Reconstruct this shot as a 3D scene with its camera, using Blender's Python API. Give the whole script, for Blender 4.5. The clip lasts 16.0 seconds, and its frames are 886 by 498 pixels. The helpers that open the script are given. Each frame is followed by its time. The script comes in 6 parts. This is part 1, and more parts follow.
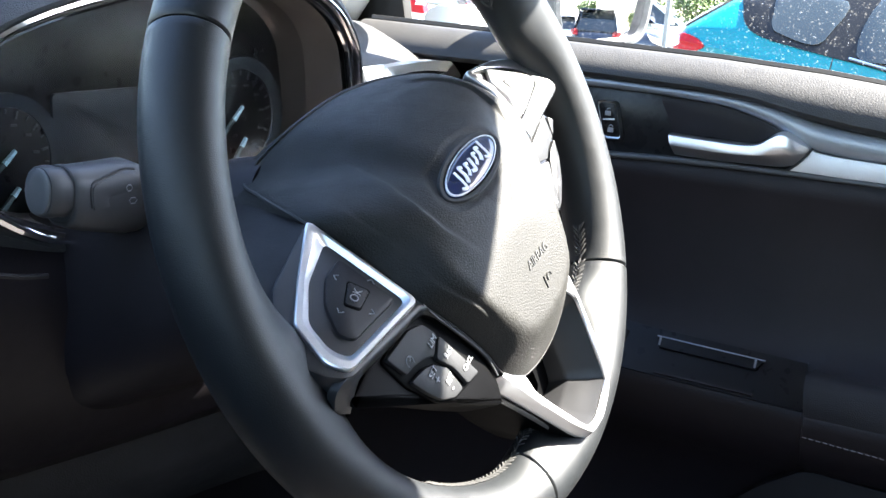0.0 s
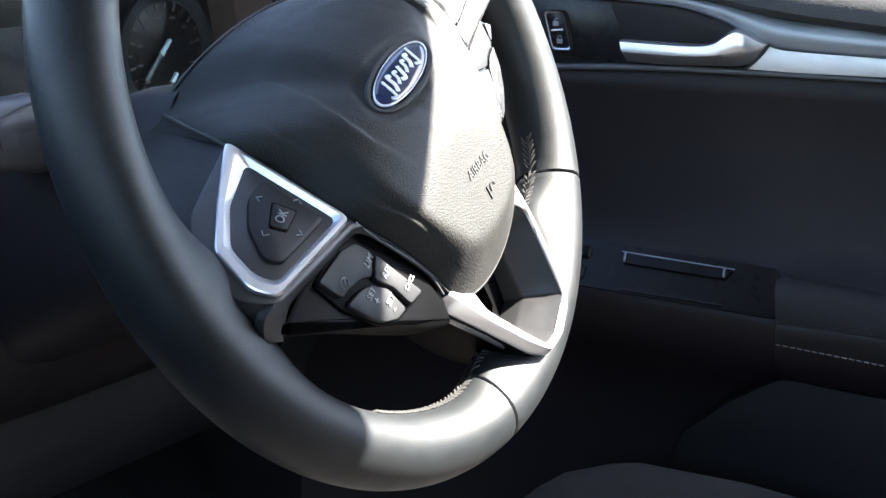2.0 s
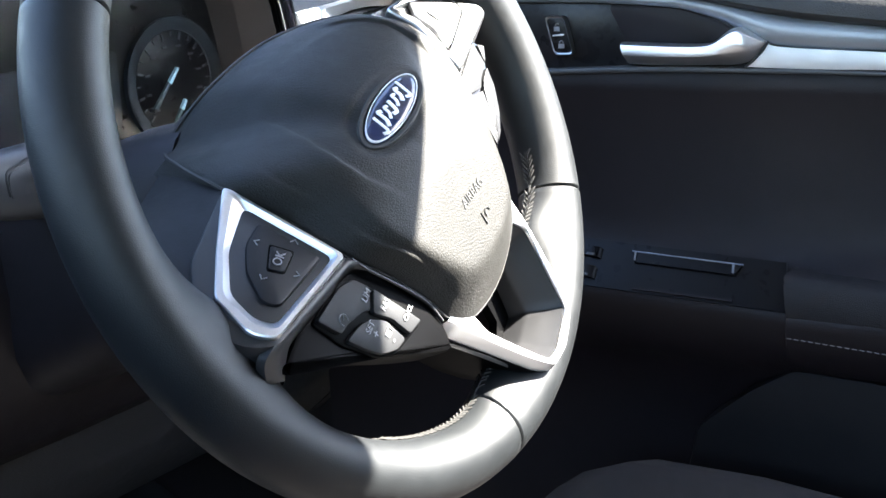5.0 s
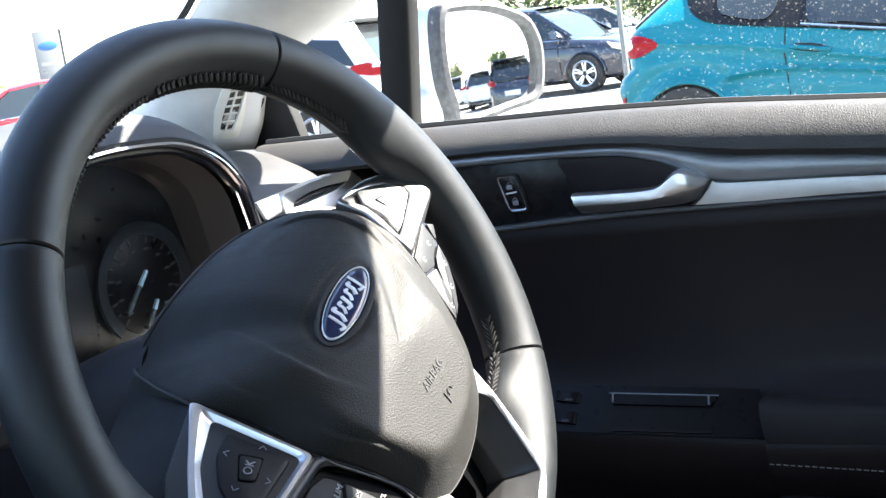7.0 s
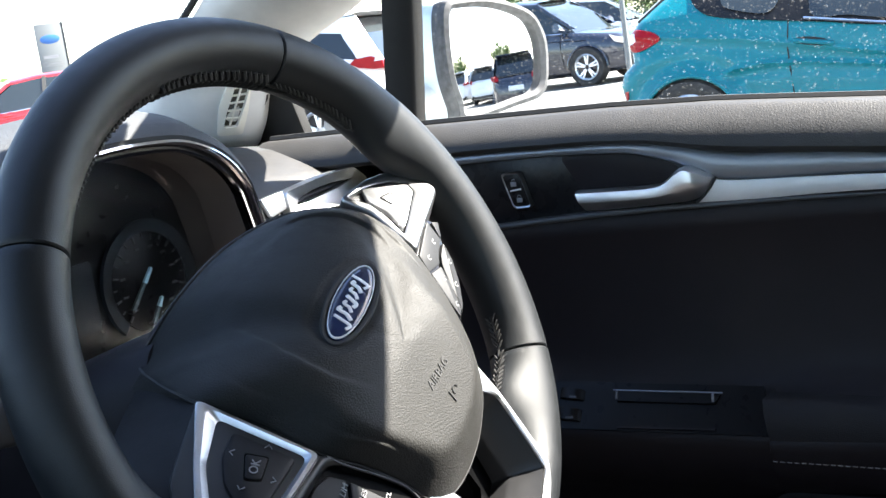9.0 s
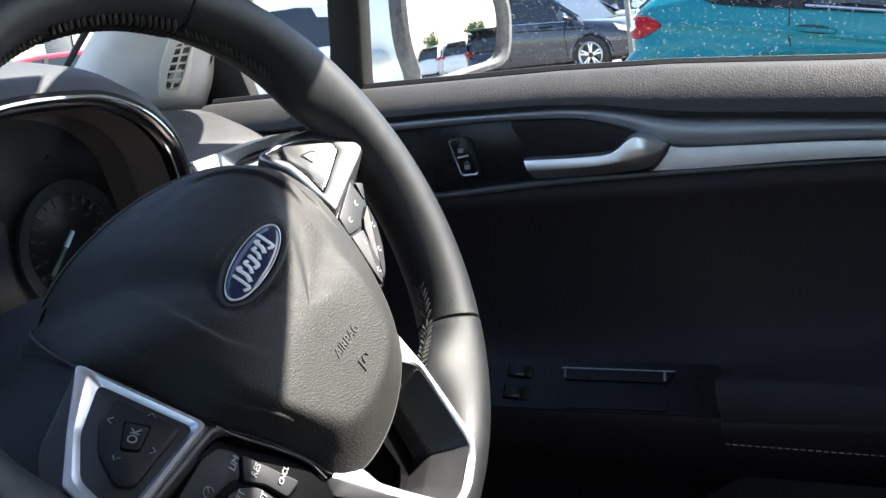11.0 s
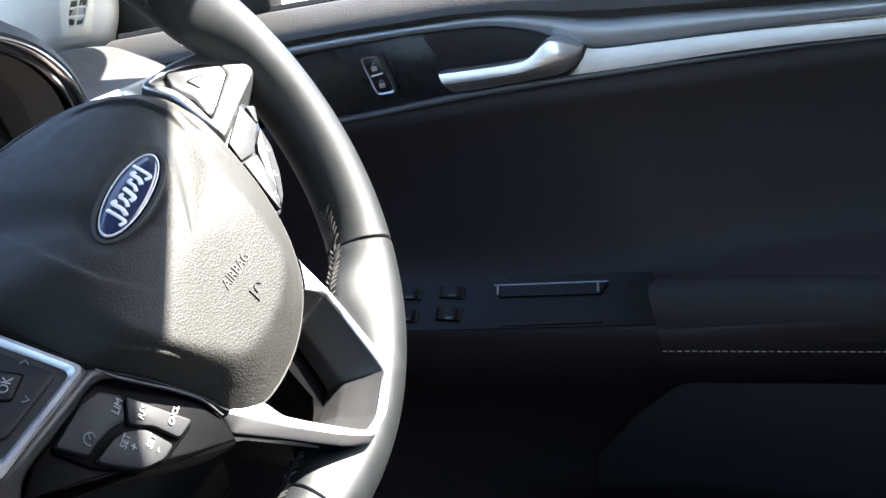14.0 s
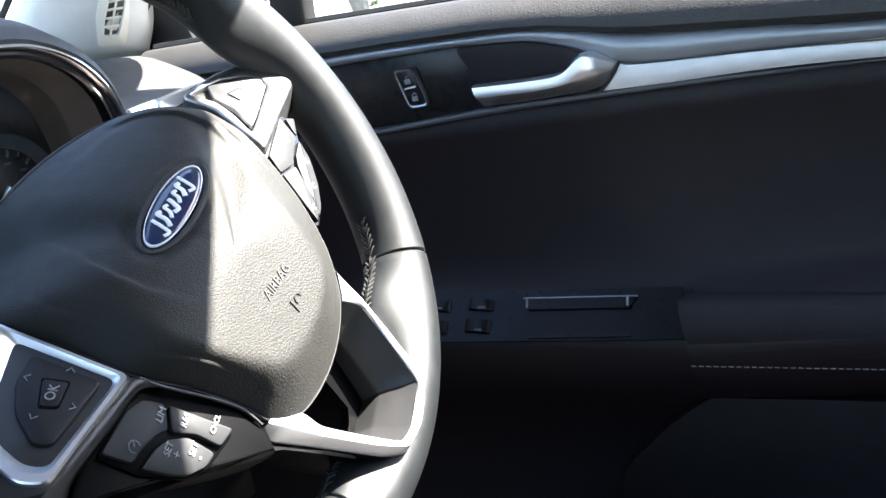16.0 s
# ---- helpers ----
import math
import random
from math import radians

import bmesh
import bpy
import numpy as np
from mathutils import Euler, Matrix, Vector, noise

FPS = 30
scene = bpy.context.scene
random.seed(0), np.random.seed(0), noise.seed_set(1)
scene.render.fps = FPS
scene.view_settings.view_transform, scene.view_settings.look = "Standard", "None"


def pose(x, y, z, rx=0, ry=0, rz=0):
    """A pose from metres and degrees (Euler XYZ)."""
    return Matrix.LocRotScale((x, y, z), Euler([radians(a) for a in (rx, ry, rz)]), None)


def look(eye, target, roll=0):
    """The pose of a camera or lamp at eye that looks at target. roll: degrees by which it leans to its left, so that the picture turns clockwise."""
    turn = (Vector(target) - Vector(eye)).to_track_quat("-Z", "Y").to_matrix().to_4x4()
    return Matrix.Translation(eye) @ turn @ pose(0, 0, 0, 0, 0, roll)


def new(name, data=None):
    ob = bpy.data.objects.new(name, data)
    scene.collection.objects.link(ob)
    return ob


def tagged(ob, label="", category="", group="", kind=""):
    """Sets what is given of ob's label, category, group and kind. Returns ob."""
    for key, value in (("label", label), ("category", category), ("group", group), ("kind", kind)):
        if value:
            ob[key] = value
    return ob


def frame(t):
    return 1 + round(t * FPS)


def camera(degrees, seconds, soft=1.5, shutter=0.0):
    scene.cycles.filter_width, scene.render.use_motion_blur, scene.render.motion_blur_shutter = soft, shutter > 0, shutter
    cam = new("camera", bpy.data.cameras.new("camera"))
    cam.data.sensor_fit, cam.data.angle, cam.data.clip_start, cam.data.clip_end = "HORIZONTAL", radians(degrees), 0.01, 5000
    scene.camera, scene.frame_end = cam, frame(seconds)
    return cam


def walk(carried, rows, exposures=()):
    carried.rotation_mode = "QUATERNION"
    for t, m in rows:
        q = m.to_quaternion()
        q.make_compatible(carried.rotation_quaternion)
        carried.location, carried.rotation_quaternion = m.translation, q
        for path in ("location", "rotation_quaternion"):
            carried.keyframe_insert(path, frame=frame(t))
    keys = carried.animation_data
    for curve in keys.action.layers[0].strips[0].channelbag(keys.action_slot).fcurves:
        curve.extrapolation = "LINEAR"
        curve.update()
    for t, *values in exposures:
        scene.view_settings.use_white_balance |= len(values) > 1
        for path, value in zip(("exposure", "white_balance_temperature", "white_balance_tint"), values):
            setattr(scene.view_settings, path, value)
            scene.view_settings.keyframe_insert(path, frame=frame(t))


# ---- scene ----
cam = camera(38.97, 16.0, soft=1.5, shutter=0.0)
# seconds, place in the car (x to its right, y ahead, z up from the ground), turn in degrees
ROWS = [
    (0.0, -0.1925, -0.3717, 0.9823, 78.81, -4.86, -55.96),
    (0.5, -0.1826, -0.3723, 0.9758, 78.78, -3.16, -56.83),
    (1.0, -0.1808, -0.3724, 0.9745, 78.46, -2.13, -56.82),
    (1.5, -0.1692, -0.3727, 0.9691, 78.02, -1.58, -57.09),
    (2.0, -0.1511, -0.3731, 0.9583, 76.63, -1.14, -57.55),
    (2.5, -0.1508, -0.3742, 0.9561, 75.59, -0.30, -57.81),
    (3.0, -0.1518, -0.3727, 0.9570, 74.84, 0.05, -57.65),
    (3.5, -0.1513, -0.3726, 0.9570, 74.59, 0.37, -57.40),
    (4.0, -0.1515, -0.3745, 0.9586, 74.48, 0.49, -57.05),
    (4.5, -0.1518, -0.3773, 0.9615, 74.63, 0.72, -56.77),
    (5.0, -0.1475, -0.3967, 0.9898, 75.31, 1.82, -56.38),
    (7.5, -0.1470, -0.4277, 1.0247, 81.27, 8.87, -57.81),
    (8.0, -0.1481, -0.4269, 1.0265, 80.98, 8.80, -57.75),
    (10.5, -0.1402, -0.4263, 1.0212, 80.31, 7.59, -57.24),
    (11.0, -0.0883, -0.4391, 0.9984, 80.04, 7.54, -57.30),
    (11.5, -0.0406, -0.4609, 0.9803, 78.86, 8.63, -58.66),
    (12.0, -0.0382, -0.4633, 0.9763, 77.69, 9.27, -59.19),
    (12.5, -0.0395, -0.4605, 0.9749, 77.06, 9.89, -59.22),
    (13.0, -0.0392, -0.4577, 0.9748, 76.83, 10.42, -59.19),
    (13.5, -0.0396, -0.4590, 0.9770, 76.62, 10.90, -59.10),
    (14.0, -0.0428, -0.4583, 0.9781, 76.65, 11.34, -58.93),
    (14.5, -0.0451, -0.4575, 0.9802, 76.61, 11.41, -58.73),
    (15.0, -0.0484, -0.4542, 0.9819, 76.76, 11.32, -58.57),
    (15.5, -0.0519, -0.4533, 0.9835, 77.01, 11.12, -58.32),
    (16.0, -0.0533, -0.4524, 0.9839, 77.23, 10.77, -58.09),
]
walk(cam, [(t, pose(x, y, z, rx, ry, rz)) for t, x, y, z, rx, ry, rz in ROWS], exposures=[(0.0, 4.27), (2.0, 4.25), (3.5, 4.35), (5.0, 4.50), (7.5, 3.59), (8.0, 3.54), (10.5, 3.04), (11.0, 2.99), (12.0, 3.34), (12.5, 3.65), (13.0, 3.83), (14.5, 4.06), (16.0, 4.07)])


# world and sun
SUN = Vector((0.64, -0.67, 1.04)).normalized()
world = bpy.data.worlds.new("sky")
scene.world = world
world.use_nodes = True
wn = world.node_tree.nodes
sky = wn.new("ShaderNodeTexSky")
sky.sky_type, sky.sun_disc = "NISHITA", False
sky.sun_elevation = math.asin(SUN.z)
sky.sun_rotation = math.atan2(SUN.x, SUN.y)
sky.air_density, sky.dust_density = 1.0, 1.0
wn["Background"].inputs[1].default_value = 0.07
world.node_tree.links.new(sky.outputs[0], wn["Background"].inputs[0])
sun_data = bpy.data.lights.new("sun", "SUN")
sun_data.energy, sun_data.angle, sun_data.color = 5.0, radians(0.53), (1.0, 0.95, 0.86)
sun_ob = new("sun", sun_data)
sun_ob.matrix_world = look(SUN * 30, (0, 0, 0))


# materials


def make_mat(name, base, rough=0.5, metal=0.0, spec=0.5, grain=0.0, grain_scale=900.0, var=0.12, var_scale=25.0, coat=0.0, rough_var=0.1, kind="noise"):
    """A surface with colour drift, roughness drift and fine relief, in object metres."""
    m = bpy.data.materials.new(name)
    m.use_nodes = True
    nt = m.node_tree
    nd, lk = nt.nodes, nt.links
    b = nd["Principled BSDF"]
    b.inputs["Metallic"].default_value = metal
    b.inputs["Specular IOR Level"].default_value = spec
    b.inputs["Coat Weight"].default_value = coat
    b.inputs["Coat Roughness"].default_value = 0.05
    tc = nd.new("ShaderNodeTexCoord")
    n1 = nd.new("ShaderNodeTexNoise")
    n1.inputs["Scale"].default_value, n1.inputs["Detail"].default_value = var_scale, 6
    lk.new(tc.outputs["Object"], n1.inputs["Vector"])
    ramp = nd.new("ShaderNodeMapRange")
    ramp.inputs["From Min"].default_value, ramp.inputs["From Max"].default_value = 0.3, 0.7
    ramp.inputs["To Min"].default_value, ramp.inputs["To Max"].default_value = 1 - var, 1 + var
    lk.new(n1.outputs[0], ramp.inputs["Value"])
    mul = nd.new("ShaderNodeVectorMath")
    mul.operation = "SCALE"
    mul.inputs[0].default_value = base
    lk.new(ramp.outputs[0], mul.inputs["Scale"])
    lk.new(mul.outputs[0], b.inputs["Base Color"])
    rr = nd.new("ShaderNodeMapRange")
    rr.inputs["To Min"].default_value, rr.inputs["To Max"].default_value = max(rough - rough_var, 0.02), min(rough + rough_var, 1)
    n2 = nd.new("ShaderNodeTexNoise")
    n2.inputs["Scale"].default_value, n2.inputs["Detail"].default_value = var_scale * 4, 4
    lk.new(tc.outputs["Object"], n2.inputs["Vector"])
    lk.new(n2.outputs[0], rr.inputs["Value"])
    lk.new(rr.outputs[0], b.inputs["Roughness"])
    if grain > 0:
        bump = nd.new("ShaderNodeBump")
        bump.inputs["Strength"].default_value = grain
        bump.inputs["Distance"].default_value = 0.0006
        if kind == "leather":
            vo = nd.new("ShaderNodeTexVoronoi")
            vo.feature = "DISTANCE_TO_EDGE"
            vo.inputs["Scale"].default_value = grain_scale
            wob = nd.new("ShaderNodeTexNoise")
            wob.inputs["Scale"].default_value = grain_scale * 0.8
            mixv = nd.new("ShaderNodeVectorMath")
            mixv.operation = "MULTIPLY_ADD"
            lk.new(wob.outputs["Color"], mixv.inputs[0])
            mixv.inputs[1].default_value = (0.4 / grain_scale,) * 3
            lk.new(tc.outputs["Object"], mixv.inputs[2])
            lk.new(mixv.outputs[0], vo.inputs["Vector"])
            cl = nd.new("ShaderNodeMapRange")
            cl.inputs["From Max"].default_value = 0.34
            cl.interpolation_type = "SMOOTHSTEP"
            lk.new(vo.outputs["Distance"], cl.inputs["Value"])
            lk.new(cl.outputs[0], bump.inputs["Height"])
        else:
            n3 = nd.new("ShaderNodeTexNoise")
            n3.inputs["Scale"].default_value, n3.inputs["Detail"].default_value = grain_scale, 3
            lk.new(tc.outputs["Object"], n3.inputs["Vector"])
            lk.new(n3.outputs[0], bump.inputs["Height"])
        lk.new(bump.outputs[0], b.inputs["Normal"])
    return m


def glass_mat(name, tint=(1, 1, 1), rough=0.0, least=0.02):
    """Thin clear glass: mostly see-through, with a faint gloss."""
    m = bpy.data.materials.new(name)
    m.use_nodes = True
    nd, lk = m.node_tree.nodes, m.node_tree.links
    nd.remove(nd["Principled BSDF"])
    t, g, mix, fr, gain = nd.new("ShaderNodeBsdfTransparent"), nd.new("ShaderNodeBsdfGlossy"), nd.new("ShaderNodeMixShader"), nd.new("ShaderNodeLayerWeight"), nd.new("ShaderNodeMath")
    t.inputs[0].default_value = (*tint, 1)
    g.inputs["Roughness"].default_value = rough
    fr.inputs["Blend"].default_value = 0.15
    gain.operation = "MULTIPLY_ADD"
    gain.inputs[1].default_value, gain.inputs[2].default_value = 0.12, least
    lk.new(fr.outputs["Facing"], gain.inputs[0])
    lk.new(gain.outputs[0], mix.inputs[0])
    lk.new(t.outputs[0], mix.inputs[1])
    lk.new(g.outputs[0], mix.inputs[2])
    lk.new(mix.outputs[0], nd["Material Output"].inputs[0])
    return m


LEATHER = make_mat("pad_leather", (0.0162, 0.0159, 0.0148), 0.58, spec=0.22, grain=0.30, grain_scale=600, kind="leather")
RIM_LEATHER = make_mat("rim_leather", (0.0076, 0.0088, 0.0100), 0.47, spec=0.34, grain=0.25, grain_scale=1500)
SILVER = make_mat("satin_silver", (0.74, 0.75, 0.77), 0.36, metal=1.0, var=0.04, rough_var=0.05)
EDGE_CHROME = make_mat("satin_chrome", (0.40, 0.41, 0.42), 0.30, metal=1.0, var=0.02, rough_var=0.03)
CHROME = make_mat("chrome", (0.8, 0.8, 0.82), 0.08, metal=1.0, var=0.02, rough_var=0.03)
SOFT = make_mat("soft_black_plastic", (0.0086, 0.0066, 0.0084), 0.55, spec=0.26, grain=0.25, grain_scale=900)
# darker copy of SOFT: less sky light put into the colour
SOFT_SHADED = make_mat("shaded_soft_plastic", (0.0042, 0.0036, 0.0042), 0.6, spec=0.2, grain=0.2, grain_scale=900)
HARD = make_mat("hard_black_plastic", (0.02, 0.02, 0.021), 0.4, spec=0.4, grain=0.08, grain_scale=1500)
DASH = make_mat("dash_skin", (0.034, 0.037, 0.041), 0.6, spec=0.35, grain=0.5, grain_scale=700, kind="leather")
BELT = make_mat("door_top_skin", (0.025, 0.0245, 0.0245), 0.55, spec=0.40, grain=0.20, grain_scale=480, kind="leather")
TRIM = make_mat("trim_grey_plastic", (0.055, 0.057, 0.060), 0.45, spec=0.4, grain=0.08, grain_scale=1500)
GLOSS = make_mat("gloss_black", (0.008, 0.008, 0.009), 0.09, var=0.02, rough_var=0.03)
PILLAR = make_mat("pale_grey_trim", (0.68, 0.67, 0.64), 0.75, grain=0.3, grain_scale=1500)
FABRIC = make_mat("seat_fabric", (0.0085, 0.0072, 0.0078), 0.9, grain=0.9, grain_scale=1200)
ROOFLINING = make_mat("roof_lining", (0.3, 0.295, 0.28), 0.9, grain=0.3, grain_scale=1200)
CARPET = make_mat("carpet", (0.02, 0.02, 0.021), 0.95, grain=1.0, grain_scale=900)
EMBLEM_BLUE = make_mat("emblem_blue", (0.008, 0.018, 0.06), 0.15, coat=0.6, var=0.05)
WHITE_MARK = make_mat("white_marking", (0.7, 0.7, 0.7), 0.5, var=0.03)
KEY_LIT = make_mat("lit_key_lettering", (0.30, 0.30, 0.30), 0.6, var=0.03)
GREY_MARK = make_mat("grey_marking", (0.22, 0.22, 0.23), 0.5, var=0.03)
RUBBER = make_mat("rubber", (0.012, 0.012, 0.012), 0.7)
TEAL = make_mat("teal_car_paint", (0.0, 0.145, 0.185), 0.4, metal=0.1, spec=0.22, coat=0.18, var=0.03, rough_var=0.03)
DARK_PAINT = make_mat("dark_blue_car_paint", (0.012, 0.016, 0.03), 0.25, coat=0.8, var=0.03, rough_var=0.03)
WHITE_PAINT = make_mat("white_car_paint", (0.75, 0.76, 0.77), 0.3, coat=0.7, var=0.03, rough_var=0.03)
RED_PAINT = make_mat("red_car_paint", (0.45, 0.015, 0.02), 0.3, coat=0.7, var=0.03, rough_var=0.03)
SILVER_PAINT = make_mat("silver_car_paint", (0.62, 0.66, 0.66), 0.32, metal=0.3, coat=0.6, var=0.02, rough_var=0.03)
CAR_GLASS = make_mat("dark_car_glass", (0.015, 0.02, 0.022), 0.06, spec=0.8, var=0.02, rough_var=0.02)
SURROUND = make_mat("window_surround_black", (0.005, 0.005, 0.0055), 0.3, spec=0.3, var=0.05)
RED_LENS = make_mat("red_lens", (0.26, 0.0, 0.006), 0.35, spec=0.2, var=0.1)
ASPHALT = make_mat("asphalt", (0.12, 0.118, 0.113), 0.85, grain=0.8, grain_scale=120, var=0.15, var_scale=0.8)
LEAF = make_mat("leaves", (0.06, 0.1, 0.02), 0.6, var=0.4, var_scale=2.0)
BARK = make_mat("bark", (0.09, 0.07, 0.05), 0.9, grain=1.0, grain_scale=40)
GLASS = glass_mat("window_glass")
LENS = glass_mat("gauge_lens", (0.92, 0.92, 0.92), 0.12, 0.05)
MIRROR = make_mat("mirror_silvering", (0.9, 0.9, 0.9), 0.01, metal=1.0, var=0.0, rough_var=0.0)
THREAD = make_mat("rim_thread", (0.019, 0.0185, 0.0175), 0.6, var=0.2, var_scale=300)
PRESSED = make_mat("pressed_letters", (0.012, 0.012, 0.012), 0.6)
FIELD = make_mat("switch_plastic", (0.0105, 0.0105, 0.012), 0.5, spec=0.25, grain=0.1, grain_scale=1500)
KEY = make_mat("key_plastic", (0.0165, 0.017, 0.0185), 0.55, spec=0.22, grain=0.1, grain_scale=1500)
SATIN = make_mat("satin_grey_trim", (0.22, 0.24, 0.27), 0.38, metal=0.6, var=0.04, rough_var=0.05)
PLATE = make_mat("armrest_gloss_black", (0.006, 0.006, 0.007), 0.3, spec=0.15, var=0.05)
# black plastic taken to near zero: shade of recesses and undersides put into the colour
SHADE_BLACK = make_mat("shade_black_plastic", (0.0014, 0.0014, 0.0016), 0.42, spec=0.04, rough_var=0.03, var=0.1)
PANEL = make_mat("silver_switch_panel", (0.42, 0.425, 0.435), 0.33, metal=1.0, var=0.03, rough_var=0.05)
DOOR_GLOSS = make_mat("door_gloss_black", (0.008, 0.008, 0.009), 0.28, spec=0.25, var=0.05)
STRIP = make_mat("brushed_strip", (0.52, 0.53, 0.545), 0.5, metal=0.85, var=0.05, var_scale=60, rough_var=0.08)
REST = make_mat("armrest_leather", (0.0105, 0.0098, 0.0114), 0.5, spec=0.25, grain=0.4, grain_scale=700, kind="leather")


def dusty_glass():
    """Window glass with a scatter of dried water spots."""
    m = glass_mat("dusty_window_glass", (0.93, 0.95, 0.95))
    nd, lk = m.node_tree.nodes, m.node_tree.links
    out = nd["Material Output"]
    clear = out.inputs[0].links[0].from_socket
    tc = nd.new("ShaderNodeTexCoord")
    masks = []
    for scale, lo, hi in ((230, 0.24, 0.13), (420, 0.24, 0.12)):
        vo = nd.new("ShaderNodeTexVoronoi")
        vo.inputs["Scale"].default_value = scale
        wob = nd.new("ShaderNodeTexNoise")
        wob.inputs["Scale"].default_value = scale * 1.5
        lk.new(tc.outputs["Object"], wob.inputs["Vector"])
        bend = nd.new("ShaderNodeVectorMath")
        bend.operation = "MULTIPLY_ADD"
        bend.inputs[1].default_value = (0.5 / scale,) * 3
        lk.new(wob.outputs["Color"], bend.inputs[0])
        lk.new(tc.outputs["Object"], bend.inputs[2])
        lk.new(bend.outputs[0], vo.inputs["Vector"])
        mr = nd.new("ShaderNodeMapRange")
        mr.inputs["From Min"].default_value, mr.inputs["From Max"].default_value = lo, hi
        mr.inputs["To Max"].default_value = 0.085
        lk.new(vo.outputs["Distance"], mr.inputs["Value"])
        rim = nd.new("ShaderNodeMapRange")
        rim.inputs["From Min"].default_value, rim.inputs["From Max"].default_value = 0.03, 0.13
        rim.inputs["To Min"].default_value = 0.35
        lk.new(vo.outputs["Distance"], rim.inputs["Value"])
        spot = nd.new("ShaderNodeMath")
        spot.operation = "MULTIPLY"
        lk.new(mr.outputs[0], spot.inputs[0])
        lk.new(rim.outputs[0], spot.inputs[1])
        nz = nd.new("ShaderNodeTexNoise")
        nz.inputs["Scale"].default_value = scale * 0.8
        lk.new(tc.outputs["Object"], nz.inputs["Vector"])
        gt = nd.new("ShaderNodeMapRange")
        gt.inputs["From Min"].default_value, gt.inputs["From Max"].default_value = 0.38, 0.48
        lk.new(nz.outputs[0], gt.inputs["Value"])
        mu = nd.new("ShaderNodeMath")
        mu.operation = "MULTIPLY"
        lk.new(spot.outputs[0], mu.inputs[0])
        lk.new(gt.outputs[0], mu.inputs[1])
        masks.append(mu)
    mx = nd.new("ShaderNodeMath")
    mx.operation = "MAXIMUM"
    lk.new(masks[0].outputs[0], mx.inputs[0])
    lk.new(masks[1].outputs[0], mx.inputs[1])
    df, tl, ad = nd.new("ShaderNodeBsdfDiffuse"), nd.new("ShaderNodeBsdfTranslucent"), nd.new("ShaderNodeMixShader")
    df.inputs[0].default_value = tl.inputs[0].default_value = (0.7, 0.7, 0.68, 1)
    lk.new(df.outputs[0], ad.inputs[1])
    lk.new(tl.outputs[0], ad.inputs[2])
    mix = nd.new("ShaderNodeMixShader")
    lk.new(mx.outputs[0], mix.inputs[0])
    lk.new(clear, mix.inputs[1])
    lk.new(ad.outputs[0], mix.inputs[2])
    lk.new(mix.outputs[0], out.inputs[0])
    return m


DUSTY = dusty_glass()
# bezel tone lifted to stand in for light and haze behind the lens
BEZEL = make_mat("hazed_bezel_plastic", (0.075, 0.062, 0.058), 0.5, grain=0.1, grain_scale=1500)
TICK = make_mat("dim_tick", (0.055, 0.060, 0.066), 0.5)
NEEDLE_BODY = make_mat("clear_needle_plastic", (0.10, 0.14, 0.15), 0.25)
STALK = make_mat("stalk_plastic", (0.032, 0.033, 0.036), 0.5, grain=0.1, grain_scale=1500)
CAP_GREY = make_mat("stalk_cap_plastic", (0.075, 0.075, 0.077), 0.5, grain=0.1, grain_scale=1500)
CREAM = make_mat("cream_grille", (0.80, 0.77, 0.68), 0.6)
SCREEN = make_mat("display_glass", (0.02, 0.026, 0.032), 0.45, spec=0.25, var=0.02, rough_var=0.03)
GAUGE_RING = make_mat("gauge_ring_blue", (0.022, 0.030, 0.038), 0.45, spec=0.25, var=0.05)
NEEDLE = make_mat("needle_ice_blue", (0.55, 0.85, 0.95), 0.3, var=0.03)
DOT_GREY = make_mat("grille_plastic", (0.11, 0.105, 0.085), 0.6)
SIGN_GREY = make_mat("sign_grey", (0.14, 0.15, 0.15), 0.5, var=0.03)
SIGN_BLUE = make_mat("sign_blue", (0.03, 0.12, 0.35), 0.4)
SIGN_GREEN = make_mat("sign_green", (0.25, 0.5, 0.35), 0.4)
MIRROR_GREY = make_mat("weathered_grey_plastic", (0.075, 0.075, 0.078), 0.7, spec=0.2, grain=0.4, grain_scale=700, var=0.3, var_scale=160)
SEAM_THREAD = make_mat("seam_thread", (0.14, 0.135, 0.13), 0.8, var=0.2, var_scale=300)


# mesh tools


def finish(name, bm, material, parent=None, label="", smooth=40):
    me = bpy.data.meshes.new(name)
    bmesh.ops.recalc_face_normals(bm, faces=bm.faces)
    bm.to_mesh(me)
    bm.free()
    me.materials.append(material)
    ob = new(name, me)
    if smooth:
        me.polygons.foreach_set("use_smooth", [True] * len(me.polygons))
        me.set_sharp_from_angle(angle=radians(smooth))
    if parent is not None:
        ob.parent = parent
    return tagged(ob, label)


def part(name, bm, material, parent, label="", smooth=40):
    return finish(name, bm, material, parent, label, smooth)


def thing(name, label, category, m=Matrix(), group="", kind=""):
    ob = new(name)
    ob.matrix_basis = m
    ob.empty_display_size = 0.05
    return tagged(ob, label, category, group, kind)


def box(x0, x1, y0, y1, z0, z1, bevel=0.0, seg=2, bm=None):
    bm2 = bmesh.new()
    bmesh.ops.create_cube(bm2, size=1)
    for v in bm2.verts:
        v.co = Vector(((x0 + x1) / 2 + v.co.x * (x1 - x0), (y0 + y1) / 2 + v.co.y * (y1 - y0), (z0 + z1) / 2 + v.co.z * (z1 - z0)))
    if bevel:
        bmesh.ops.bevel(bm2, geom=bm2.edges[:], offset=bevel, segments=seg, affect="EDGES", profile=0.5)
    return joined(bm, bm2)


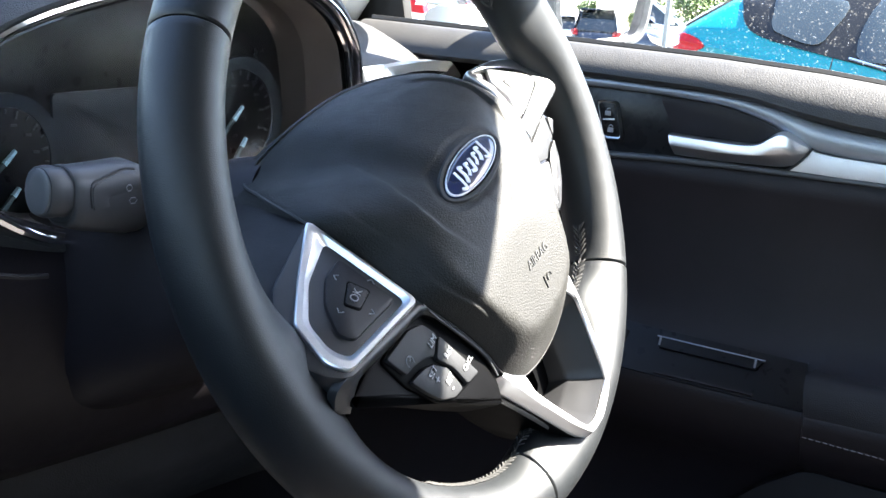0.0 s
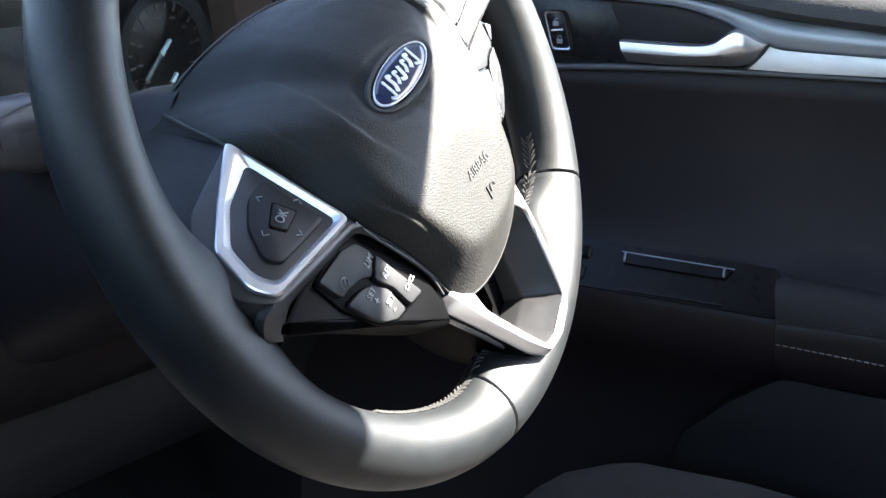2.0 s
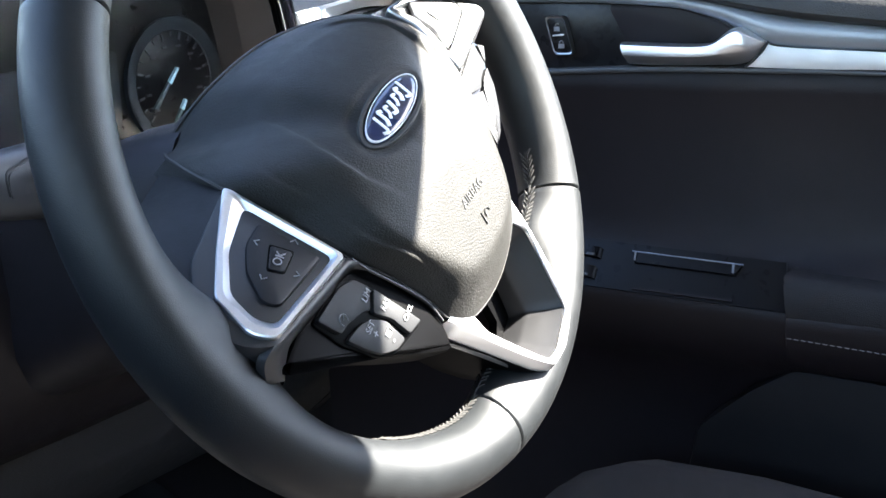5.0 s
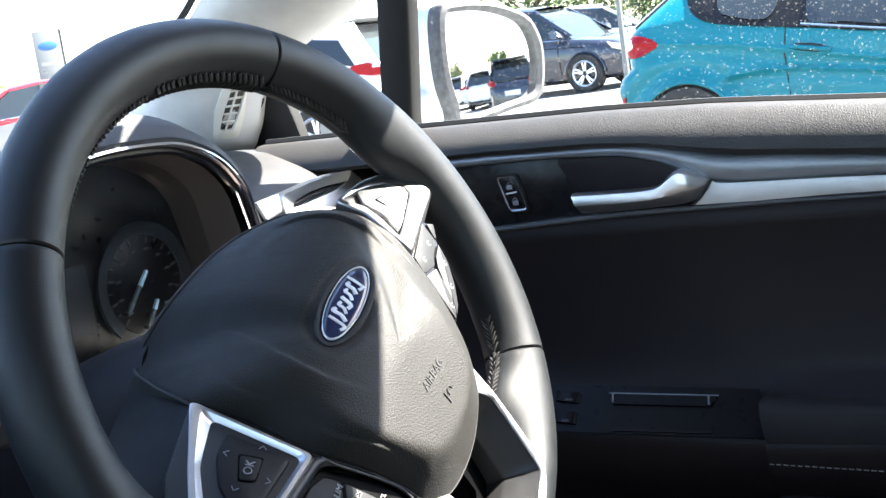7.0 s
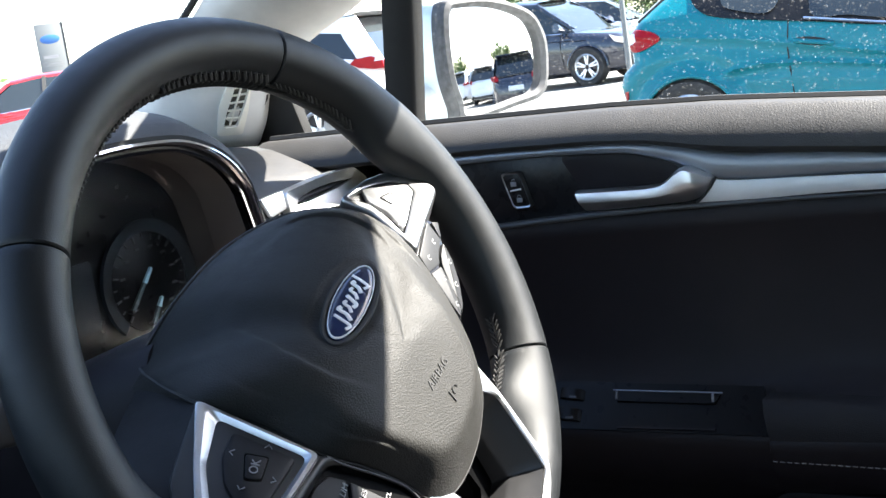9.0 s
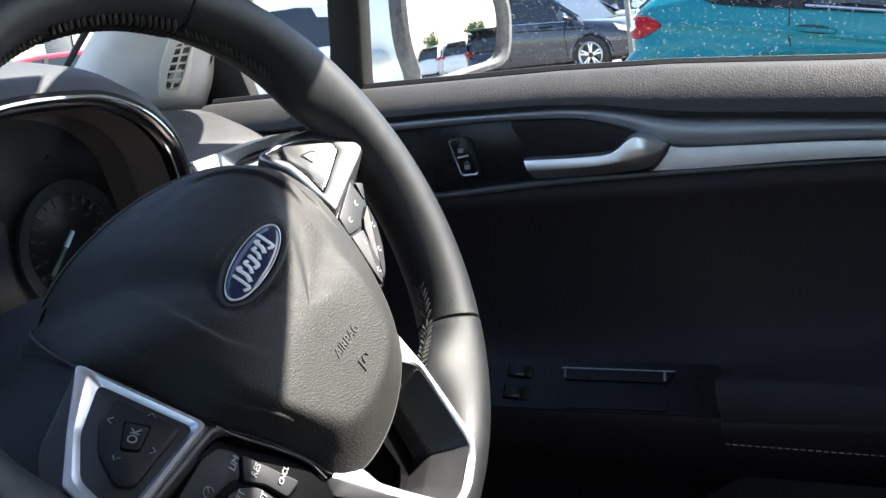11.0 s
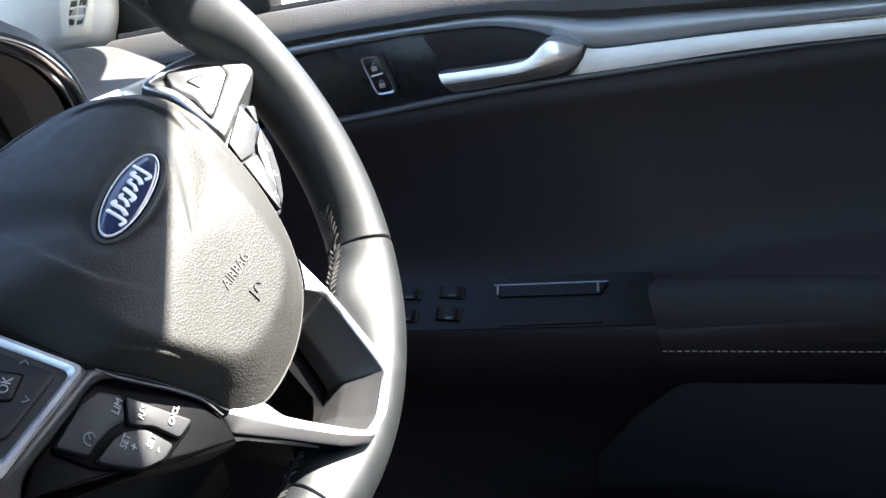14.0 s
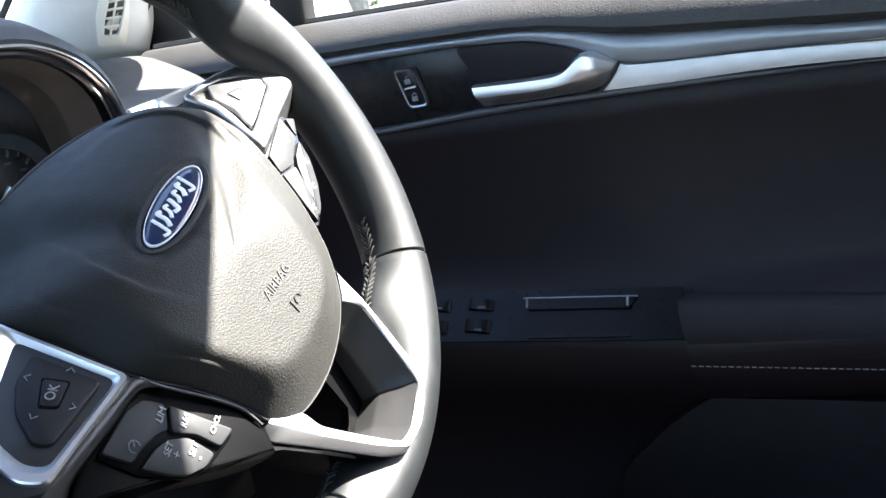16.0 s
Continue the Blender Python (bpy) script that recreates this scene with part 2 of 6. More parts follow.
def joined(bm, bm2):
    """Adds bm2 to bm, or returns bm2 where there is no bm."""
    if bm is None:
        return bm2
    vs = [bm.verts.new(v.co) for v in bm2.verts]
    bm2.verts.index_update()
    for f in bm2.faces:
        bm.faces.new([vs[v.index] for v in f.verts])
    bm2.free()
    return bm


def loft(rings, closed=True, caps=True, loop=False, bm=None):
    """Skin over rings of equal length. closed: each ring closes; loop: the last ring joins the first."""
    bm = bm or bmesh.new()
    vs = [[bm.verts.new(p) for p in r] for r in rings]
    n = len(rings[0])
    pairs = list(zip(vs, vs[1:])) + ([(vs[-1], vs[0])] if loop else [])
    for a, b in pairs:
        for i in range(n if closed else n - 1):
            j = (i + 1) % n
            bm.faces.new((a[i], a[j], b[j], b[i]))
    if caps and closed and not loop:
        bm.faces.new(vs[0][::-1])
        bm.faces.new(vs[-1])
    return bm


def spline(pts, n, closed=False):
    """Catmull-Rom through pts, n steps a span."""
    pts = [Vector(p) for p in pts]
    k = len(pts)
    out = []
    for i in range(k if closed else k - 1):
        if closed:
            a, b, c, d = pts[i - 1], pts[i], pts[(i + 1) % k], pts[(i + 2) % k]
        else:
            a, b, c, d = pts[max(i - 1, 0)], pts[i], pts[i + 1], pts[min(i + 2, k - 1)]
        for j in range(n):
            t = j / n
            out.append(0.5 * ((2 * b) + (c - a) * t + (2 * a - 5 * b + 4 * c - d) * t * t + (3 * b - a - 3 * c + d) * t ** 3))
    if not closed:
        out.append(pts[-1])
    return out


def tube(pts, r, sides=8, closed=False, up=(0, 0, 1), ry=None, bm=None):
    """A tube along pts; r (and ry across) may be a number or a function of 0..1."""
    pts = [Vector(p) for p in pts]
    n = len(pts)
    rings = []
    for i, p in enumerate(pts):
        a = pts[i - 1] if (i or closed) else p
        b = pts[(i + 1) % n] if (i < n - 1 or closed) else p
        t = (b - a).normalized()
        u = t.cross(Vector(up))
        u = u.normalized() if u.length > 1e-6 else t.orthogonal().normalized()
        w = u.cross(t)
        s = i / max(n - 1, 1)
        r1 = r(s) if callable(r) else r
        r2 = r1 if ry is None else (ry(s) if callable(ry) else ry)
        rings.append([p + u * r1 * math.cos(q) + w * r2 * math.sin(q) for q in (2 * math.pi * k / sides for k in range(sides))])
    return loft(rings, loop=closed, caps=not closed, bm=bm)


def rounded(poly, r, seg=4):
    """A 2D polygon with its corners rounded."""
    out = []
    n = len(poly)
    for i in range(n):
        p, a, b = Vector(poly[i]), Vector(poly[i - 1]), Vector(poly[(i + 1) % n])
        da, db = (a - p), (b - p)
        rr = min(r, da.length * 0.45, db.length * 0.45)
        s, e = p + da.normalized() * rr, p + db.normalized() * rr
        for k in range(seg + 1):
            t = k / seg
            out.append((1 - t) ** 2 * s + 2 * t * (1 - t) * p + t * t * e)
    return out


def plate(poly, depth, bevel=0.001, place=None, bm=None):
    """A slab from a 2D outline, its top at z = 0 and its body below, with a bevelled top edge; place maps (x, y, z) to 3D."""
    place = place or (lambda x, y, z: Vector((x, y, z)))
    poly = [Vector((p[0], p[1])) for p in poly]
    n = len(poly)
    area = sum(poly[i].x * poly[(i + 1) % n].y - poly[(i + 1) % n].x * poly[i].y for i in range(n))
    if area < 0:
        poly = poly[::-1]

    def inset(d):
        res = []
        for i in range(n):
            t = (poly[(i + 1) % n] - poly[i - 1])
            t = t.normalized() if t.length > 1e-9 else Vector((1, 0))
            res.append(poly[i] + Vector((-t.y, t.x)) * d)
        return res
    rings = [(0, -depth), (0, -bevel), (bevel * 0.3, -bevel * 0.3), (bevel, 0)]
    return loft([[place(p.x, p.y, z) for p in inset(d)] for d, z in rings], bm=bm)


def frame_plate(outer, inner, depth, place=None, rise=0.0, bm=None):
    """A ring between two outlines of equal length; the inner edge lies rise higher."""
    place = place or (lambda x, y, z: Vector((x, y, z)))
    rings = [[place(p[0], p[1], -depth) for p in outer], [place(p[0], p[1], 0) for p in outer],
             [place(p[0], p[1], rise) for p in inner], [place(p[0], p[1], -depth) for p in inner]]
    return loft(rings, loop=True, bm=bm)


# the ground and what closes the place
bm = bmesh.new()
bmesh.ops.create_grid(bm, x_segments=40, y_segments=40, size=400)
tagged(finish("ground", bm, ASPHALT), "pale dusty asphalt of a sunlit car park", "ground", kind="structure")


# steering wheel, built upright in its own plane: x to the right, y up, z towards the driver
WHEEL = Matrix.Translation((0.36, 0, 0.88)) @ Matrix(((0.99036, -0.13750, -0.01656), (0.03488, 0.36331, -0.93101), (0.13403, 0.92147, 0.36461))).to_4x4() @ pose(0, 0, 0, 0, 0, 15)


def lettering(words, size, name, material, parent, m, depth=0.0002, spread=1.0):
    """Words in the built-in font as a thin raised mesh."""
    cu = bpy.data.curves.new(name, "FONT")
    cu.body, cu.size, cu.extrude, cu.align_x, cu.align_y = words, size, depth, "CENTER", "CENTER"
    cu.space_character = spread
    tmp = bpy.data.objects.new(name, cu)
    scene.collection.objects.link(tmp)
    bpy.context.view_layer.update()
    me = bpy.data.meshes.new_from_object(tmp.evaluated_get(bpy.context.evaluated_depsgraph_get()))
    bpy.data.objects.remove(tmp)
    me.name = name
    me.materials.clear()
    me.materials.append(material)
    ob = new(name, me)
    ob.parent = parent
    ob.matrix_basis = m
    return ob


def on_plane(origin, normal, xdir):
    """A frame with z along normal and x near xdir."""
    n = Vector(normal).normalized()
    x = (Vector(xdir) - n * n.dot(Vector(xdir))).normalized()
    y = n.cross(x)
    return Matrix((x, y, n)).transposed().to_4x4().copy() if origin is None else Matrix.Translation(origin) @ Matrix((x, y, n)).transposed().to_4x4()


def flat(m, pts):
    """3D points, given in the parent's space, as x and y in the frame m."""
    inv = m.inverted()
    return [(inv @ Vector(p)).xy for p in pts]


def placer(m):
    return lambda x, y, z: m @ Vector((x, y, z))


def build_wheel():
    wheel = thing("steering_wheel", "black leather steering wheel with silver spokes, turned a little", "steering wheel", WHEEL)
    R = 0.1725
    # the hood over the badge and the fold below it, as x and y on the cover
    HOOD_LINE = [(0.0620, 0.0490), (0.0735, 0.0440), (0.0790, 0.0380), (0.0820, 0.0290), (0.0810, 0.0172), (0.0735, 0.0065), (0.0660, -0.0003)]
    FOLD_LINE = [(-0.023, 0.0396), (-0.029, 0.0335), (-0.0365, 0.0285), (-0.045, 0.0195), (-0.0490, 0.0090), (-0.0480, -0.0035), (-0.0435, -0.0156), (-0.036, -0.032)]

    def bulge(a):
        """How much further the leather reaches inwards at angle a (degrees), where spokes join."""
        tot = 0.0
        for at, width, much in ((3.5, 8, 0.05), (14, 8.5, 0.5), (185, 14, 1.05), (-56, 9, 0.7), (-97, 9, 0.5)):
            d = (a - at + 180) % 360 - 180
            tot += much * math.exp(-(d / width) ** 2)
        return tot

    def section(a, thick=1.0):
        c, s = math.cos(radians(a)), math.sin(radians(a))
        ring = []
        for k in range(36):
            q = 2 * math.pi * k / 36
            dr, dz = math.cos(q), math.sin(q)
            rad = 0.0180 * thick
            if dr < 0:
                rad *= 1 + bulge(a) * (-dr) ** 1.5
            r = R + rad * dr
            z = 0.0195 * thick * dz
            ring.append((r * c, r * s, z))
        return ring

    seams = [47.0, 128.0, 256.0, 316.0]
    for i, a0 in enumerate(seams):
        a1 = seams[(i + 1) % 4] + (360 if i == 3 else 0)
        n = max(int((a1 - a0) / 1.25), 8)
        rings = [section(a0 + 0.12, 0.955)] + [section(a0 + 0.45 + (a1 - a0 - 0.9) * k / n) for k in range(n + 1)] + [section(a1 - 0.12, 0.955)]
        part("rim_cover", loft(rings), RIM_LEATHER, wheel, "smooth black leather" if i else "")
    core = [Vector((R * math.cos(a), R * math.sin(a), 0)) for a in (2 * math.pi * i / 120 for i in range(120))]
    part("rim_core", tube(core, 0.0165, 12, closed=True), RUBBER, wheel)

    # ladder stitching on the inside of the rim
    bm = bmesh.new()
    rnd = random.Random(4)
    for a0, a1 in ((22, 47), (47, 80), (80, 116), (-63, -44), (-137, -104), (-44, -35), (-104, -94)):
        hole = [((R - 0.0180 * (1 + bulge(v)) + 0.0004) * math.cos(radians(v)), (R - 0.0180 * (1 + bulge(v)) + 0.0004) * math.sin(radians(v)), 0.0) for v in (a0 + (a1 - a0) * k / 12 for k in range(13))]
        part("seam_groove", tube(hole, 0.0012, 6), RUBBER, wheel)
        fine = {22: 0.45, 47: 0.95, 80: 0.65}.get(a0, 0.42)
        a = a0 + 1.0
        while a < a1 - 1.4:
            for side in (-1, 1):
                j = rnd.uniform(-0.22, 0.22)
                pts = []
                for u in (0.0, 0.5, 1.0):
                    ang = radians(a + j + 1.95 * u)
                    q = radians(180 + side * (1 + 25 * fine * u))
                    rad = 0.0183 + 0.0007 * math.sin(math.pi * u)
                    inner = rad * (1 + bulge(math.degrees(ang)) * abs(math.cos(q)) ** 1.5)
                    r = R + inner * math.cos(q)
                    pts.append((r * math.cos(ang), r * math.sin(ang), 0.0197 * math.sin(q)))
                tube(pts, lambda v: fine * (0.0006 + 0.0013 * math.sin(math.pi * (0.10 + 0.7 * v))), 6, bm=bm)
            a += 1.62 * (0.6 + 0.4 * fine)
    st = part("stitching", bm, THREAD, wheel, "dark cross stitching on the inner side")
    tagged(st, kind="stuff")

    # the airbag cover: a domed skin from its middle out to the rim
    edge = [(0.0815, -0.025, 0.0215), (0.0855, -0.008, 0.0190), (0.0905, 0.007, 0.0120), (0.0980, 0.026, -0.0080), (0.0920, 0.0445, -0.040), (0.054, 0.0565, -0.060), (0.0, 0.0575, -0.066), (-0.028, 0.046, -0.086), (-0.056, 0.042, -0.055),
            (-0.0770, 0.0298, -0.0175), (-0.0750, 0.0030, 0.0030), (-0.0755, -0.0240, 0.0215), (-0.0615, -0.0500, 0.0255), (-0.0505, -0.0730, 0.0265), (-0.044, -0.090, 0.026), (-0.030, -0.1015, 0.025),
            (-0.008, -0.105, 0.025), (0.018, -0.102, 0.025), (0.042, -0.0915, 0.026), (0.0570, -0.0780, 0.0255), (0.0680, -0.0640, 0.0240), (0.0770, -0.0440, 0.0225)]
    loop = spline(edge, 16, closed=True)
    mid = Vector((0.0, -0.024, 0.0440))
    n = len(loop)
    # the fold between the front face and its bevelled border
    crease = [(0.0447, -0.0298), (0.0395, -0.0488), (0.0355, -0.0651), (0.0290, -0.0730), (0.0127, -0.0762), (-0.0065, -0.0780), (-0.0270, -0.0778), (-0.0310, -0.0745), (-0.0440, -0.0580), (-0.0580, -0.0393)]
    polar = sorted((math.atan2(y - mid.y, x - mid.x) % (2 * math.pi), math.hypot(x - mid.x, y - mid.y)) for x, y in crease)

    def fold_share(e):
        """How far out the fold lies towards the edge point e."""
        d = e.xy - mid.xy
        a = math.atan2(d.y, d.x) % (2 * math.pi)
        for (a0, r0), (a1, r1) in zip(polar, polar[1:]):
            if a0 <= a <= a1:
                return min(max((r0 + (r1 - r0) * (a - a0) / (a1 - a0)) / d.length, 0.55), 0.90)
        rest = 0.92 if e.x > 0.04 else 0.80
        for end, away in ((polar[-1], (a - polar[-1][0]) % (2 * math.pi)), (polar[0], (polar[0][0] - a) % (2 * math.pi))):
            if away < 1.1:
                u = min(max(end[1] / d.length, 0.55), 0.90)
                k = away / 1.1
                return u + (rest - u) * k * k * (3 - 2 * k)
        return rest
    shares = [fold_share(e) for e in loop]
    shares = [sum(shares[(i + k) % n] for k in range(-6, 7)) / 13 for i in range(n)]

    def level(y):
        """Height of the cover's middle: flat below, falling away above the badge."""
        return mid.z - 0.0125 * (max(y + 0.030, 0.0) / 0.040) ** 1.55

    def ease(v):
        v = min(max(v, 0.0), 1.0)
        return v * v * (3 - 2 * v)

    def bare(e, c, s):
        w = min(max((e.z + 0.012) / 0.034, 0), 1)
        w = w * w * (3 - 2 * w)
        low = 1 - 0.03 * (s / c) ** 2 if s < c else 0.97 * (1 - ((s - c) / (1 - c)) ** 1.06)
        high = (1 - s ** 3.2) ** 0.55 if s < 1 else 0.0
        g = w * low + (1 - w) * high
        straight = ease((e.x - 0.040) / 0.035) * ease((e.y + 0.060) / 0.070) * ease((0.050 - e.y) / 0.030)
        g += ((1 - s) ** 1.1 - g) * 0.55 * straight
        p = mid + (e - mid) * s
        p.z = e.z + (level(p.y) - e.z) * g
        return p

    BADGE = Vector((0.0040, 0.0080))
    hood = [Vector(p) for p in HOOD_LINE]
    ray_fold = [Vector(p) for p in FOLD_LINE]

    def off_line(line, q):
        """Signed distance of q from a polyline (left side positive) and the share of the way along it."""
        best = (9.0, 0.0, 0.0)
        for i, (u, v) in enumerate(zip(line, line[1:])):
            d = v - u
            k = min(max((q - u).dot(d) / d.length_squared, 0), 1)
            r = q - (u + d * k)
            if r.length < best[0]:
                best = (r.length, math.copysign(r.length, d.x * r.y - d.y * r.x), (i + k) / (len(line) - 1))
        return best[1], best[2]

    def relief(p):
        """Hood step, fold and badge dish on top of the bare skin."""
        q = p.xy
        dz = 0.0
        d, k = off_line(hood, q)
        if abs(d) < 0.03:
            dz += 0.0036 * ease((d + 0.0012) / 0.0024) * (1 - ease((d - 0.004) / 0.012)) * ease(k / 0.12) * ease((1 - k) / 0.40)
        d, k = off_line(ray_fold, q)
        if abs(d) < 0.03:
            dz += 0.0030 * (math.exp(-(d / 0.0020) ** 2) if d > 0 else math.exp(-(d / 0.0080) ** 2)) * ease(k / 0.15) * ease((1 - k) / 0.5)
        dx, dy = q.x - BADGE.x, q.y - BADGE.y - 0.095 * (q.x - BADGE.x)
        r = math.hypot(dx / 0.0300, dy / 0.0110)
        if r < 1.7:
            dz -= 0.0015 * ease((1.36 - r) / 0.26)
        return dz

    steps = [0.02 + 0.77 * k / 52 for k in range(53)] + [0.80 + 0.19 * k / 22 for k in range(23)] + [0.995, 1.0]
    rings = [[bare(e, c, s) for e, c in zip(loop, shares)] for s in steps]
    for _ in range(3):
        rings = [rings[0]] + [[(r0[i] + 2 * r1[i] + r2[i]) / 4 for i in range(n)] for r0, r1, r2 in zip(rings, rings[1:], rings[2:])] + [rings[-1]]
    for _ in range(4):
        rings = [[Vector((p.x, p.y, (r[i - 8].z + r[i - 4].z + 2 * p.z + r[(i + 4) % n].z + r[(i + 8) % n].z) / 6)) for i, p in enumerate(r)] for r in rings[:-14]] + rings[-14:]
    for _ in range(2):
        rings = [rings[0]] + [[(r0[i] + 2 * r1[i] + r2[i]) / 4 for i in range(n)] for r0, r1, r2 in zip(rings, rings[1:], rings[2:])] + [rings[-1]]
    rings = [[p + Vector((0, 0, relief(p))) for p in r] for r in rings]
    rings += [[Vector((e.x * 0.985, mid.y + (e.y - mid.y) * 0.985, e.z - 0.004)) for e in loop], [Vector((e.x * 0.95, mid.y + (e.y - mid.y) * 0.95, e.z - 0.022)) for e in loop]]
    bm = loft(rings, caps=False)
    bm.verts.ensure_lookup_table()
    hub = bm.verts.new(sum(rings[0], Vector()) / n)
    bm.verts.ensure_lookup_table()
    for i in range(n):
        bm.faces.new((hub, bm.verts[i], bm.verts[(i + 1) % n]))
    pad = part("airbag_cover", bm, LEATHER, wheel, "grained black airbag cover", smooth=50)
    gap = [Vector((mid.x + (e.x - mid.x) * 1.006, mid.y + (e.y - mid.y) * 1.006, e.z - 0.0016)) for e in loop[::3]]
    part("cover_gap", tube(gap, 0.0011, 6, closed=True), RUBBER, wheel, "dark gap round the cover")

    def pad_z(x, y):
        """Height of the bare cover at x, y."""
        d = Vector((x, y)) - mid.xy
        i = min(range(n), key=lambda j: (loop[j].xy - mid.xy).angle(d) if d.length > 1e-6 else 0)
        s = d.length / max((loop[i].xy - mid.xy).length, 1e-6)
        return bare(loop[i], shares[i], min(s, 1)).z

    def pad_frame(x, y, xdir=(1, 0, 0), lift=0.0, h=0.006):
        nn = Vector(((pad_z(x - h, y) - pad_z(x + h, y)) / (2 * h), (pad_z(x, y - h) - pad_z(x, y + h)) / (2 * h), 1)).normalized()
        return on_plane(Vector((x, y, pad_z(x, y))) + nn * lift, nn, xdir)

    # badge: a black well, a blue oval in a bright ring, and a looping pale mark
    m = pad_frame(BADGE.x, BADGE.y, lift=-0.0003, h=0.013) @ pose(0, 0, 0, 0, 0, 5.5)
    oval = lambda a, b, k=64: [(a * math.cos(2 * math.pi * i / k), b * math.sin(2 * math.pi * i / k)) for i in range(k)]
    rim = loft([[m @ Vector((x, y, z)) for x, y in oval(a, b)] for a, b, z in ((0.0326, 0.0130, -0.003), (0.0326, 0.0130, 0.0004), (0.0320, 0.0124, 0.0009), (0.0300, 0.0104, 0.0007), (0.0297, 0.0100, -0.002))], caps=False)
    part("badge_seat", rim, RUBBER, wheel, "black well of the badge")
    face = [[m @ Vector((x, y, z)) for x, y in oval(0.0291 * k, 0.0095 * k)] for k, z in ((1.0, -0.001), (1.0, 0.0006), (0.96, 0.0012), (0.75, 0.0019), (0.4, 0.0024), (0.1, 0.0025))]
    badge = part("badge", loft(face), EMBLEM_BLUE, wheel, "glossy dark blue oval badge")
    ring = loft([[m @ Vector((x, y, z)) for x, y in oval(0.0291 * k, 0.0095 * k * (1.0 if k > 0.97 else 0.985))] for k, z in ((0.985, 0.0008), (0.980, 0.0016), (0.955, 0.0018), (0.950, 0.0010))], loop=True)
    part("badge_ring", ring, WHITE_MARK, badge, "thin pale ring")
    for k in range(7):
        x0, h = -0.0170 + 0.0052 * k, (0.0050, 0.0042, 0.0028, 0.0033, 0.0027, 0.0032, 0.0050)[k]
        line, wide = ([(x0 - 0.0030, -h), (x0 + 0.0002, -h * 0.2), (x0 + 0.0018, h), (x0 + 0.0040, h * 0.75)] if k % 3 else [(x0 - 0.0045, -h * 0.7), (x0 - 0.0015, -h), (x0 + 0.0008, 0.0), (x0 + 0.0024, h)]), 0.0010 + 0.0002 * (k % 2)
        pts = [m @ Vector((p.x + 0.0005, p.y, 0.0019 + 0.0006 * (1 - (p.x / 0.03) ** 2))) for p in spline([(x, y, 0) for x, y in line], 5)]
        part("badge_stroke", tube(pts, wide, 6, up=m.to_3x3() @ Vector((0, 0, 1)), ry=0.0004), WHITE_MARK, badge, "pale stroke")

    # pressed letters on the cover
    lettering("AIRBAG", 0.0072, "airbag_letters", PRESSED, wheel, pad_frame(0.0035, -0.0500, lift=0.0003), spread=1.0)
    m = pad_frame(0.0040, -0.0640, lift=0.0004)
    bm = tube([m @ Vector((x, y, 0)) for x, y in ((-0.004, 0.003), (-0.004, -0.004))], 0.0004, 5)
    tube([m @ Vector((0.0015 + 0.0026 * math.cos(q), 0.0026 * math.sin(q), 0)) for q in (2 * math.pi * i / 14 for i in range(9))], 0.0004, 5, bm=bm)
    part("airbag_symbol", bm, PRESSED, wheel)

    # left spoke: a tilted switch field in a silver frame
    nl = Vector((0.0195, 0.607, 0.795))
    ml = on_plane(Vector((-0.1, 0, 0.0072)), nl, (1, 0, 0))
    outer = [(-0.0785, 0.0299, -0.0162), (-0.0804, -0.0241, 0.0251), (-0.1445, -0.0225, 0.0250), (-0.1492, -0.0137, 0.0188), (-0.1415, 0.004, 0.0051), (-0.116, 0.0155, -0.0038)]
    inner = [(-0.0852, 0.0165, -0.0059), (-0.0860, -0.0191, 0.0213), (-0.1345, -0.0174, 0.0213), (-0.1372, -0.0105, 0.0160), (-0.1320, 0.0005, 0.0072), (-0.112, 0.0102, -0.0012)]
    fo, fi = rounded(flat(ml, outer), 0.004), rounded(flat(ml, inner), 0.004)
    fcen = sum(fi, Vector((0, 0))) / len(fi)
    fi = [fcen + (p - fcen) * 1.06 for p in fi]
    between = lambda k: [q.lerp(p, k) for p, q in zip(fi, fo)]
    bm = loft([[ml @ Vector((p.x, p.y, z)) for p in ring_] for ring_, z in ((fo, -0.001), (fo, 0.0014), (between(0.06), 0.0021), (between(0.46), 0.0022), (between(0.54), 0.0017), (between(0.94), -0.0004), (fi, -0.0012), (fi, -0.003))], caps=False)
    part("switch_frame", bm, SILVER, wheel, "brushed satin silver frame", smooth=30)
    body_poly = [(-0.0785, 0.0299, -0.0162), (-0.0775, -0.0255, 0.0255), (-0.1100, -0.0250, 0.0262), (-0.1460, -0.0245, 0.0262), (-0.1560, -0.0150, 0.0190), (-0.1580, 0.004, 0.005), (-0.128, 0.020, -0.008)]
    part("spoke_body", plate(rounded(flat(ml, body_poly), 0.006), 0.016, 0.002, placer(ml @ Matrix.Translation((0, 0, -0.0004)))), HARD, wheel)
    field = part("switch_field", plate([fcen + (p - fcen) * 0.985 for p in fi], 0.003, 0.001, placer(ml @ Matrix.Translation((0, 0, -0.0010)))), SHADE_BLACK, wheel, "matt black direction pad")
    groove = [(-0.0872, 0.0100, -0.001), (-0.0880, -0.0172, 0.0200), (-0.1270, -0.0160, 0.0200), (-0.1300, -0.0098, 0.0155), (-0.1190, 0.0015, 0.0065), (-0.104, 0.0085, 0.001)]
    part("switch_cap", plate(rounded(flat(ml, groove), 0.004), 0.0035, 0.0016, placer(ml @ Matrix.Translation((0, 0, 0.0017)))), FIELD, field)
    okp = [(-0.0975, 0.0018, 0.0062), (-0.0940, -0.0082, 0.013), (-0.1099, -0.0105, 0.0152), (-0.1133, -0.0040, 0.0106)]
    okf = rounded(flat(ml, okp), 0.002)
    oko = sum(okf, Vector((0, 0))) / len(okf)
